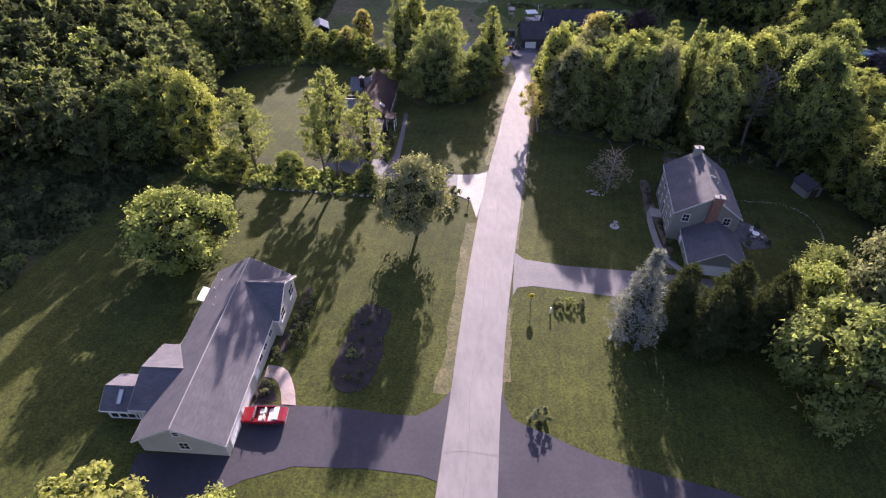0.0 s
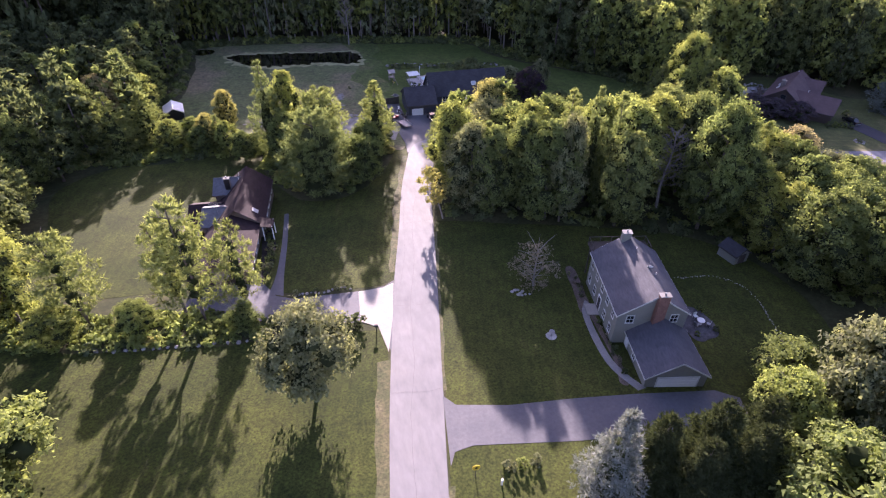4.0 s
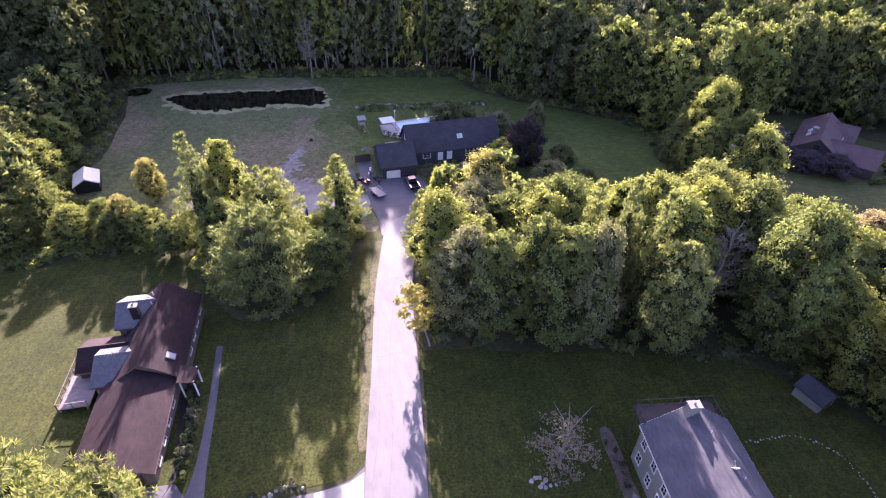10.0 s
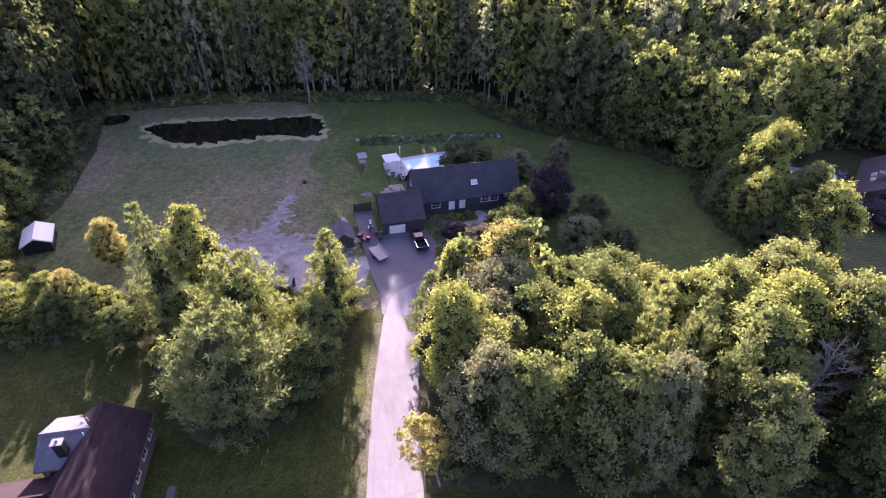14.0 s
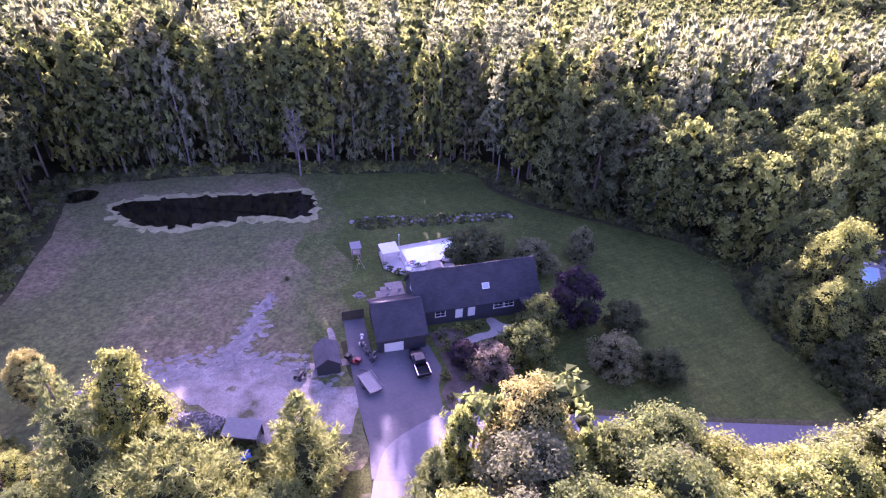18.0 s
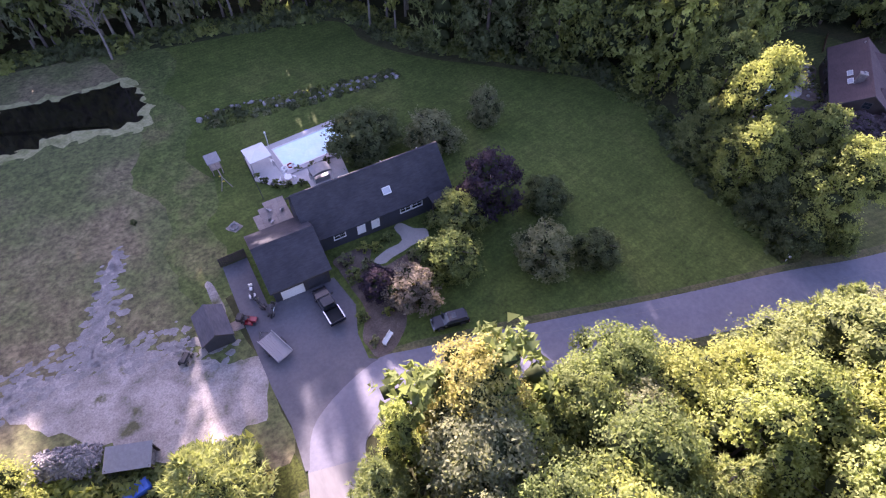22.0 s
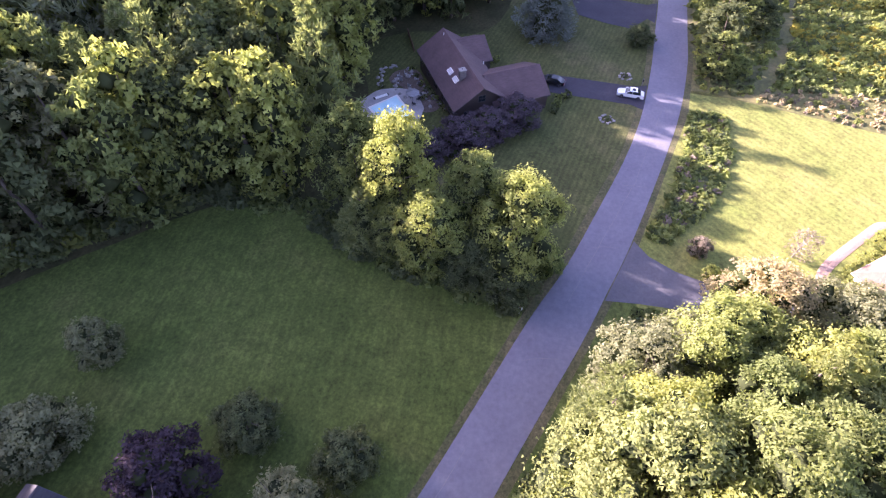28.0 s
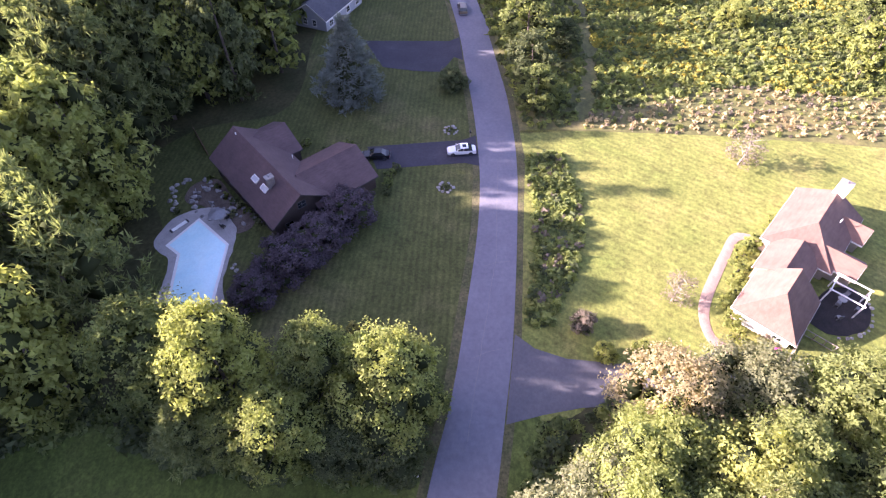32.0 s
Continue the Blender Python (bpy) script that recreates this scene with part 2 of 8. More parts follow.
def siding(name, col, var=0.08):
    """Clapboards: fine horizontal relief with a weathered tone."""
    m = plain(name, col, 0.7, var=var, scale=0.8)
    t = m.node_tree
    co = t.nodes.new("ShaderNodeTexCoord").outputs["Object"]
    w = t.nodes.new("ShaderNodeTexWave")
    w.wave_type, w.bands_direction, w.wave_profile = "BANDS", "Z", "SAW"
    w.inputs["Scale"].default_value = 2.6
    t.links.new(co, w.inputs[0])
    bn = t.nodes.new("ShaderNodeBump")
    bn.inputs["Strength"].default_value, bn.inputs["Distance"].default_value = 0.5, 0.03
    t.links.new(w.outputs["Fac"], bn.inputs["Height"])
    t.links.new(bn.outputs[0], t.nodes["Principled BSDF"].inputs["Normal"])
    return m


SIDING_CREAM = siding("cream_siding", (0.42, 0.40, 0.35))
SIDING_SAGE = siding("sage_grey_siding", (0.22, 0.22, 0.19))
SIDING_DARK = siding("dark_blue_grey_siding", (0.045, 0.048, 0.06))
SIDING_BROWN = siding("brown_siding", (0.16, 0.12, 0.095))
SIDING_DEEP = siding("dark_brown_siding", (0.055, 0.04, 0.034))
SIDING_TAN = siding("tan_siding", (0.36, 0.30, 0.24))
SIDING_BLUE = siding("blue_grey_siding", (0.3, 0.31, 0.34))
WHITE = plain("white_paint", (0.78, 0.77, 0.74), 0.5, var=0.04)
TRIM = plain("off_white_trim", (0.6, 0.59, 0.56), 0.6, var=0.06)
BLACK = plain("black_paint", (0.015, 0.015, 0.017), 0.45)
GREY = plain("grey_metal", (0.3, 0.3, 0.31), 0.45, 0.6)
CHROME = plain("chrome", (0.7, 0.7, 0.7), 0.18, 1.0, 0.03, bump=0.0)
RUBBER = plain("black_rubber", (0.018, 0.018, 0.018), 0.85)
GLASS = glass_mat("window_glass")
BRICK = surface("red_brick", [(0.3, (0.16, 0.08, 0.06)), (0.7, (0.25, 0.13, 0.10))], [(0.3, g3(0.7)), (0.7, g3(1.25))], 1.5, 9.0, 0.9, bump=0.5, bump_scale=12.0)
WOOD_GREY = surface("weathered_wood", [(0.3, (0.2, 0.165, 0.14)), (0.7, (0.32, 0.27, 0.24))], [(0.3, g3(0.8)), (0.7, g3(1.15))], 0.7, 6.0, 0.85, bump=0.3, stretch=(0.3, 1, 1))
WOOD_DARK = surface("dark_stained_wood", [(0.3, (0.045, 0.035, 0.03)), (0.7, (0.08, 0.062, 0.052))], [(0.3, g3(0.8)), (0.7, g3(1.15))], 0.7, 6.0, 0.85, bump=0.3)
LEAF_GREEN = leaf_mat("green_leaves", (0.084, 0.111, 0.041), (0.176, 0.214, 0.081), (0.195, 0.221, 0.081), 0.5)
LEAF_LIME = leaf_mat("yellow_green_leaves", (0.146, 0.177, 0.053), (0.266, 0.304, 0.107), (0.292, 0.297, 0.08), 0.5)
LEAF_DARK = leaf_mat("dark_leaves", (0.052, 0.072, 0.036), (0.113, 0.136, 0.067), (0.133, 0.151, 0.072), 0.42)
LEAF_PINE = leaf_mat("pine_needles", (0.077, 0.104, 0.045), (0.183, 0.217, 0.09), (0.202, 0.23, 0.099), 0.38)
# Needles of the hemlocks; also the shade painted inside every other crown.
LEAF_HEMLOCK_AND_SHADE = leaf_mat("hemlock_needles_and_crown_shade", (0.020, 0.028, 0.014), (0.050, 0.062, 0.028), (0.056, 0.067, 0.034), 0.25)
LEAF_BLUE = leaf_mat("blue_spruce_needles", (0.119, 0.137, 0.128), (0.238, 0.257, 0.238), (0.212, 0.232, 0.204), 0.2)
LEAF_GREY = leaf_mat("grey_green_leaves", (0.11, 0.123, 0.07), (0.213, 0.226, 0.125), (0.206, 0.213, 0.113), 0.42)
LEAF_PURPLE = leaf_mat("purple_leaves", (0.025, 0.019, 0.028), (0.059, 0.045, 0.059), (0.064, 0.051, 0.064), 0.3)
LEAF_YELLOW = leaf_mat("turning_yellow_leaves", (0.23, 0.221, 0.079), (0.357, 0.332, 0.13), (0.323, 0.306, 0.116), 0.5)
LEAF_PINK = leaf_mat("turning_pink_leaves", (0.220, 0.196, 0.110), (0.370, 0.318, 0.190), (0.340, 0.305, 0.165), 0.5)
LEAF_TWIG = leaf_mat("sparse_brown_leaves", (0.119, 0.098, 0.077), (0.23, 0.196, 0.153), (0.187, 0.162, 0.121), 0.3)

LAWN_DEEP = surface("deep_green_grass", [(0.3, (0.050, 0.076, 0.013)), (0.55, (0.071, 0.098, 0.019)), (0.8, (0.105, 0.120, 0.030))], [(0.25, g3(0.5)), (0.75, g3(1.45))], 0.08, 2.5, 0.95, bump=0.5, bump_scale=9.0)
ROAD_EAST = surface("blue_grey_asphalt", [(0.3, (0.128, 0.128, 0.158)), (0.55, (0.148, 0.147, 0.178)), (0.8, (0.178, 0.174, 0.204))], [(0.3, g3(0.86)), (0.7, g3(1.1))], 0.16, 1.8, 0.85, bump=0.15, bump_scale=30.0)
CONCRETE_GREY = surface("grey_concrete", [(0.3, (0.17, 0.165, 0.16)), (0.7, (0.24, 0.23, 0.22))], [(0.3, g3(0.85)), (0.7, g3(1.1))], 0.5, 4.0, 0.85, bump=0.1)
BRICK_PATH = surface("brick_pavers", [(0.3, (0.240, 0.192, 0.178)), (0.7, (0.338, 0.288, 0.272))], [(0.3, g3(0.75)), (0.7, g3(1.2))], 1.0, 9.0, 0.85, bump=0.4)
POND_BANK = surface("algae_mud", [(0.3, (0.195, 0.210, 0.080)), (0.5, (0.330, 0.315, 0.160)), (0.7, (0.135, 0.150, 0.048))], [(0.3, g3(0.7)), (0.7, g3(1.25))], 0.35, 2.5, 0.9, bump=0.4, bump_scale=5.0)
WATER = glass_mat("dark_water", (0.012, 0.011, 0.008), 0.06)

TRIM_BROWN = plain("brown_trim", (0.14, 0.10, 0.085), 0.7)
TRIM_DARK = plain("dark_trim", (0.06, 0.055, 0.055), 0.7)
BRICK_DARK = surface("grey_brick", [(0.3, (0.12, 0.10, 0.095)), (0.7, (0.2, 0.17, 0.16))], [(0.3, g3(0.7)), (0.7, g3(1.25))], 1.5, 9.0, 0.9, bump=0.5, bump_scale=12.0)
SKYLIGHT = glass_mat("skylight_glass", (0.45, 0.47, 0.5), 0.12)

# Brighter copy of the pine needles, with sunshine put into the colour.
LEAF_PINE_LIGHT = leaf_mat("sunlit_pine_needles", (0.115, 0.139, 0.051), (0.215, 0.243, 0.093), (0.215, 0.243, 0.093), 0.42)
LEAF_GREY_BLUE = leaf_mat("grey_spruce_needles", (0.080, 0.100, 0.087), (0.160, 0.184, 0.166), (0.152, 0.176, 0.158), 0.2)

# Pine needles paled to put distance haze into the colour.
LEAF_PINE_HAZED = leaf_mat("haze_paled_pine_needles", (0.118, 0.142, 0.090), (0.225, 0.256, 0.168), (0.210, 0.240, 0.165), 0.45)
LEAF_PLUM = leaf_mat("dusty_plum_leaves", (0.045, 0.037, 0.048), (0.098, 0.083, 0.098), (0.105, 0.090, 0.104), 0.3)
LEAF_GOLD = leaf_mat("goldenrod_flowers", (0.22, 0.2, 0.035), (0.38, 0.32, 0.07), (0.3, 0.28, 0.06), 0.3)
LEAF_STRAW = leaf_mat("dry_straw", (0.250, 0.200, 0.110), (0.420, 0.350, 0.200), (0.350, 0.300, 0.180), 0.3)

CAR_RED = plain("red_car_paint", (0.224, 0.012, 0.016), 0.25, 0.1, 0.04, coat=0.6, bump=0.0)
CAR_BLACK = plain("black_car_paint", (0.010, 0.010, 0.013), 0.22, 0.0, 0.04, coat=0.2, bump=0.0)
CAR_WHITE = plain("white_car_paint", (0.75, 0.75, 0.76), 0.25, 0.05, 0.03, coat=0.6, bump=0.0)
CAR_BROWN = plain("brown_car_paint", (0.14, 0.10, 0.07), 0.3, 0.2, 0.04, coat=0.5, bump=0.0)
CAR_PURPLE = plain("plum_car_paint", (0.09, 0.05, 0.09), 0.25, 0.2, 0.04, coat=0.5, bump=0.0)
SEAT_CREAM = plain("cream_vinyl", (0.6, 0.56, 0.5), 0.5)
RED = plain("red_plastic", (0.35, 0.02, 0.02), 0.4)
YELLOW = plain("yellow_plastic", (0.6, 0.42, 0.03), 0.5)
MAGENTA = plain("magenta_flowers", (0.6, 0.03, 0.3), 0.8)
GREY_LIGHT = plain("pale_grey_metal", (0.210, 0.210, 0.217), 0.5, 0.2)
LOG = surface("split_logs", [(0.3, (0.13, 0.12, 0.12)), (0.7, (0.34, 0.32, 0.31))], [(0.3, g3(0.6)), (0.7, g3(1.3))], 2.5, 8.0, 0.9, bump=0.5, vary=0.35)
WOOD_BROWN = plain("brown_boards", (0.17, 0.09, 0.06), 0.8)
PAVER = surface("pale_pavers", [(0.3, (0.223, 0.185, 0.161)), (0.7, (0.298, 0.252, 0.218))], [(0.3, g3(0.85)), (0.7, g3(1.1))], 1.0, 6.0, 0.85, bump=0.2, vary=0.1)
DECK_STONE = surface("pool_deck_stone", [(0.3, (0.3, 0.28, 0.27)), (0.7, (0.4, 0.37, 0.35))], [(0.3, g3(0.85)), (0.7, g3(1.1))], 0.8, 6.0, 0.85, bump=0.2)
BRICK_PALE = surface("pale_brick_pavers", [(0.3, (0.236, 0.162, 0.130)), (0.7, (0.310, 0.221, 0.180))], [(0.3, g3(0.8)), (0.7, g3(1.15))], 1.0, 9.0, 0.85, bump=0.3)
POOL_BLUE = plain("blue_vinyl", (0.04, 0.12, 0.5), 0.4)
POOL_WATER = surface("pool_water", [(0.35, (0.55, 0.84, 0.88)), (0.65, (0.66, 0.9, 0.92))], [(0.3, g3(0.95)), (0.7, g3(1.05))], 0.4, 3.0, 0.06, bump=0.12, bump_scale=2.5)

LAWN_OLIVE = surface("olive_grass", [(0.3, (0.046, 0.060, 0.014)), (0.55, (0.068, 0.078, 0.022)), (0.75, (0.110, 0.100, 0.044))], [(0.25, g3(0.55)), (0.75, g3(1.4))], 0.07, 2.6, 0.95, bump=0.5, bump_scale=9.0)
CRACK = plain("tar_seal", (0.13, 0.12, 0.118), 0.8)
CRACK_LIGHT = plain("weathered_crack", (0.18, 0.175, 0.18), 0.9)
for lawn, turn, width, amount, fuzz, spec in ((LAWN, 12.0, 1.3, 0.05, 0.0, 0.25), (LAWN_DEEP, 78.0, 1.1, 0.05, 0.0, 0.3), (LAWN_OLIVE, 96.0, 0.9, 0.1, 0.0, 0.3), (LAWN_DRY, 40.0, 1.2, 0.08, 0.0, 0.3), (FIELD, 20.0, 2.5, 0.04, 0.05, 0.4), (MIXED_GRASS, 20.0, 2.5, 0.04, 0.0, 0.35)):
    mown(lawn, turn, width, amount, fuzz, spec)
VERGE = surface("tan_verge", [(0.3, (0.045, 0.056, 0.015)), (0.55, (0.090, 0.085, 0.034)), (0.75, (0.128, 0.111, 0.056))], [(0.3, g3(0.5)), (0.7, g3(1.45))], 0.5, 3.0, 0.95, bump=0.5, bump_scale=8.0)

ROOF_SLATE = surface("grey_blue_membrane", [(0.3, (0.075, 0.078, 0.09)), (0.7, (0.115, 0.115, 0.13))], [(0.3, g3(0.7)), (0.7, g3(1.2))], 0.6, 3.0, 0.5, bump=0.15, bump_scale=6.0)
FLAGSTONE = surface("dark_flagstone", [(0.3, (0.055, 0.052, 0.06)), (0.7, (0.1, 0.095, 0.1))], [(0.3, g3(0.5)), (0.7, g3(1.4))], 0.9, 2.0, 0.9, bump=0.5, bump_scale=4.0)
CONCRETE_PALE = surface("sunbleached_concrete", [(0.3, (0.42, 0.39, 0.37)), (0.7, (0.55, 0.51, 0.48))], [(0.3, g3(0.88)), (0.7, g3(1.08))], 0.3, 4.0, 0.85, bump=0.1)
for dull in (ASPHALT_DARK, ROOF_BROWN, ROOF_DARK, FOREST_FLOOR):
    dull.node_tree.nodes["Principled BSDF"].inputs["Specular IOR Level"].default_value = 0.2
# ---- building helpers ----
rng = np.random.default_rng(7)


def gz(x, y):
    """Height of the gently falling ground."""
    return -0.038 * x - 0.037 * y


def thing(name, x, y, turn=0.0, label="", category="", group="", kind="", lift=0.0):
    ob = new(name)
    ob.matrix_basis = pose(x, y, gz(x, y) + lift, 0, 0, turn)
    ob.empty_display_size = 0.3
    return tagged(ob, label, category, group, kind)


def link_mesh(name, me, material, parent=None, label="", m=None):
    if material is not None and not me.materials:
        me.materials.append(material)
    ob = new(name, me)
    if parent is not None:
        ob.parent = parent
    if m is not None:
        ob.matrix_basis = m
    if label:
        ob["label"] = label
    return ob


def part(name, bm, material, parent=None, label="", m=None):
    """Links a bmesh as ONE mesh object under a thing or under a part."""
    me = bpy.data.meshes.new(name)
    bmesh.ops.recalc_face_normals(bm, faces=bm.faces)
    bm.to_mesh(me)
    bm.free()
    return link_mesh(name, me, material, parent, label, m)


def box(bm, x0, x1, y0, y1, z0, z1, m=None, taper=0.0):
    vs = []
    for z, k in ((z0, 0.0), (z1, taper)):
        for x, y in ((x0 + k, y0 + k), (x1 - k, y0 + k), (x1 - k, y1 - k), (x0 + k, y1 - k)):
            v = Vector((x, y, z))
            vs.append(bm.verts.new(m @ v if m is not None else v))
    for f in ((3, 2, 1, 0), (4, 5, 6, 7), (0, 1, 5, 4), (1, 2, 6, 5), (2, 3, 7, 6), (3, 0, 4, 7)):
        bm.faces.new([vs[i] for i in f])
    return vs


def boxes(*dims, bevel=0.0):
    bm = bmesh.new()
    for d in dims:
        box(bm, *d)
    if bevel:
        bmesh.ops.bevel(bm, geom=bm.edges[:], offset=bevel, segments=1, affect="EDGES")
    return bm


def prism(bm, profile, a, b, axis="y", m=None):
    """Extrudes a closed profile of (u, z) from a to b along an axis."""
    ends = []
    for k in (a, b):
        row = []
        for u, z in profile:
            v = Vector((u, k, z)) if axis == "y" else Vector((k, u, z))
            row.append(bm.verts.new(m @ v if m is not None else v))
        ends.append(row)
    n = len(profile)
    bm.faces.new(ends[0])
    bm.faces.new(ends[1][::-1])
    for i in range(n):
        bm.faces.new((ends[0][i], ends[1][i], ends[1][(i + 1) % n], ends[0][(i + 1) % n]))
    return bm


def tube(bm, pts, radii, sides=6):
    rings = []
    for i, p in enumerate(pts):
        p = Vector(p)
        d = (Vector(pts[min(i + 1, len(pts) - 1)]) - Vector(pts[max(i - 1, 0)])).normalized()
        q = d.to_track_quat("Z", "Y")
        rings.append([bm.verts.new(p + q @ Vector((math.cos(2 * math.pi * k / sides) * radii[i], math.sin(2 * math.pi * k / sides) * radii[i], 0))) for k in range(sides)])
    for a, b in zip(rings, rings[1:]):
        for k in range(sides):
            bm.faces.new((a[k], a[(k + 1) % sides], b[(k + 1) % sides], b[k]))
    bm.faces.new(rings[0][::-1])
    bm.faces.new(rings[-1])
    return bm


def cyl(x, y, z0, z1, r0, r1=None, sides=10, bm=None):
    bm = bm or bmesh.new()
    return tube(bm, [(x, y, z0), (x, y, z1)], [r0, r0 if r1 is None else r1], sides)


def spline(pts, steps=8, closed=False):
    """Catmull-Rom through the points."""
    p = [np.array(q, float) for q in pts]
    n = len(p)
    out = []
    for i in range(n if closed else n - 1):
        a, b, c, d = (p[(i - 1) % n], p[i], p[(i + 1) % n], p[(i + 2) % n]) if closed else (p[max(i - 1, 0)], p[i], p[i + 1], p[min(i + 2, n - 1)])
        for k in range(steps):
            t = k / steps
            out.append(0.5 * (2 * b + (c - a) * t + (2 * a - 5 * b + 4 * c - d) * t * t + (3 * b - a - 3 * c + d) * t ** 3))
    if not closed:
        out.append(p[-1])
    return out


def sheet(name, outline, lift, material, label="", category="ground", steps=5, rag=0.12, kind="structure", parent=None, smooth=True):
    """A patch of ground that follows the slope, with a slightly uneven edge and turned-down rim."""
    ring = spline(outline, steps, True) if smooth else [np.array(q, float) for q in outline]
    bm = bmesh.new()
    top = []
    for q in ring:
        x, y = q[0] + rag * noise.noise((q[0] * 0.6, q[1] * 0.6, 1.0)) * 2, q[1] + rag * noise.noise((q[0] * 0.6, q[1] * 0.6, 5.0)) * 2
        top.append(bm.verts.new((x, y, gz(x, y) + lift)))
    face = bm.faces.new(top)
    bm.normal_update()
    if face.normal.z < 0:
        face.normal_flip()
    low = [bm.verts.new((v.co.x, v.co.y, v.co.z - lift - 0.05)) for v in top]
    for i in range(len(top)):
        j = (i + 1) % len(top)
        bm.faces.new((top[i], low[i], low[j], top[j]))
    bmesh.ops.triangulate(bm, faces=[face])
    ob = part(name, bm, material, parent)
    return tagged(ob, label, category, "", kind) if parent is None else ob


def strip(name, left, right, lift, material, label, category="road", steps=6, parent=None):
    """A road between two edges."""
    a, b = spline(left, steps), spline(right, steps)
    bm = bmesh.new()
    rows = []
    for p, q in zip(a, b):
        row = []
        for k, t in enumerate((0.0, 0.02, 0.3, 0.5, 0.7, 0.98, 1.0)):
            x, y = p * (1 - t) + q * t
            crown = 0.05 * (1 - (2 * t - 1) ** 2)
            row.append(bm.verts.new((x, y, gz(x, y) + (lift + crown if 0 < k < 6 else -0.05))))
        rows.append(row)
    for r, s in zip(rows, rows[1:]):
        for k in range(6):
            bm.faces.new((r[k], r[k + 1], s[k + 1], s[k]))
    ob = part(name, bm, material, parent)
    return tagged(ob, label, category, "", "structure") if parent is None else ob


def mesh_np(name, verts, faces, material_index=None, mats=()):
    """A mesh from arrays of vertices and equal-sized faces."""
    me = bpy.data.meshes.new(name)
    n, k = faces.shape
    me.vertices.add(len(verts))
    me.vertices.foreach_set("co", np.ascontiguousarray(verts, dtype=np.float32).ravel())
    me.loops.add(n * k)
    me.loops.foreach_set("vertex_index", np.ascontiguousarray(faces, dtype=np.int32).ravel())
    me.polygons.add(n)
    me.polygons.foreach_set("loop_start", np.arange(0, n * k, k, dtype=np.int32))
    for m in mats:
        me.materials.append(m)
    if material_index is not None:
        me.polygons.foreach_set("material_index", np.ascontiguousarray(material_index, dtype=np.int32))
    me.update(calc_edges=True)
    return me


def inside(x, y, poly):
    hit = False
    for (ax, ay), (bx, by) in zip(poly, poly[1:] + poly[:1]):
        if (ay > y) != (by > y) and x < (bx - ax) * (y - ay) / (by - ay) + ax:
            hit = not hit
    return hit

# ---- ground, roads, drives, lawns, pond ----
bm = bmesh.new()
cuts = [-2500, -900, -300, -100, 0, 100, 200, 300, 500, 900, 2500]
grid = [[bm.verts.new((x, y, gz(x, y))) for x in cuts] for y in cuts]
for r, s in zip(grid, grid[1:]):
    for k in range(len(cuts) - 1):
        bm.faces.new((r[k], r[k + 1], s[k + 1], s[k]))
tagged(part("ground", bm, FOREST_FLOOR), "dark leaf-littered forest floor under the trees", "ground", "", "structure")

ROAD_L = [(-22, -150), (-7.0, -30), (-3.4, 0), (-0.8, 22.4), (0.6, 33), (2.5, 47.5), (4.4, 60.8), (8.0, 81.5), (10.8, 95), (13.9, 110.8), (17.8, 125.6)]
ROAD_R = [(-16, -150), (-0.9, -30), (2.7, 0), (5.3, 22.5), (6.5, 33), (8.5, 46.7), (10.8, 59.5), (14.6, 80.3), (17.2, 95.5), (19.7, 110), (23.6, 124.2)]
EAST_N = [(17.8, 125.6), (20.5, 130.5), (28.5, 133.9), (34.4, 132.9), (48.2, 129.4), (64.0, 125.0), (83.2, 120.1), (93.4, 117.0), (105.8, 114.2), (119.7, 111.4), (132.2, 109.9), (147.8, 109.4), (162, 109.6), (177.1, 109.8), (193.6, 110.8), (240, 114), (420, 135)]
EAST_S = [(23.6, 124.2), (24.6, 126.0), (27.5, 127.3), (33.5, 126.2), (44.2, 123.1), (57.8, 119.9), (72.0, 116.0), (82.1, 113.1), (90.4, 111.1), (100.4, 108.8), (119.3, 105.5), (134.5, 103.4), (150.7, 102.6), (162, 102.9), (176.4, 103.4), (200, 105), (425, 127)]
strip("road", ROAD_L, ROAD_R, 0.05, ROAD_OLD, "straight worn pale grey asphalt lane", steps=5)
strip("road_east", EAST_N, EAST_S, 0.054, ROAD_EAST, "curving blue-grey asphalt road with patched cracks", steps=6)

WH_LAWN = [(2.5, 47.5), (4.2, 60.8), (5.4, 70), (3.5, 71.8), (-9, 72.6), (-17, 72.6), (-34, 74.6), (-45, 78.6), (-51, 71), (-55, 57), (-57, 48), (-59, 30), (-62, 0), (-55, -30), (-7.5, -30), (-3.6, 0), (-1.0, 22.4), (0.4, 33)]
BH_LAWN = [(7.8, 82.2), (10.6, 95), (13.7, 110.8), (17.5, 125), (16, 129), (11.5, 118), (4, 109), (-4, 108), (-8, 112), (-12, 120), (-14, 127), (-23, 129.5), (-32, 127.5), (-42, 126.5), (-49, 118), (-46, 104), (-45, 87), (-20, 85), (-14, 82.5), (-3, 81.5)]
GH_LAWN = [(11, 59.5), (14.8, 80.3), (17.4, 95.5), (20, 97), (30, 94.5), (42, 91.5), (54, 88), (62, 83.5), (67, 76), (68.5, 66), (66, 56), (64, 40), (60, 20), (45, -15), (10, -30), (-0.5, -30), (5.5, 22.5), (6.7, 33), (8.7, 46.7)]
DH_LAWN = [(18.5, 131), (28.5, 134.2), (34.4, 133.1), (48.2, 129.6), (64, 125.2), (83.2, 120.4), (85, 126), (86.5, 136), (89, 147), (93, 158), (90, 168), (76, 180), (64, 190), (57, 200), (55, 210), (40, 213), (20, 214), (8, 214), (8, 180), (10, 160), (17.3, 150)]
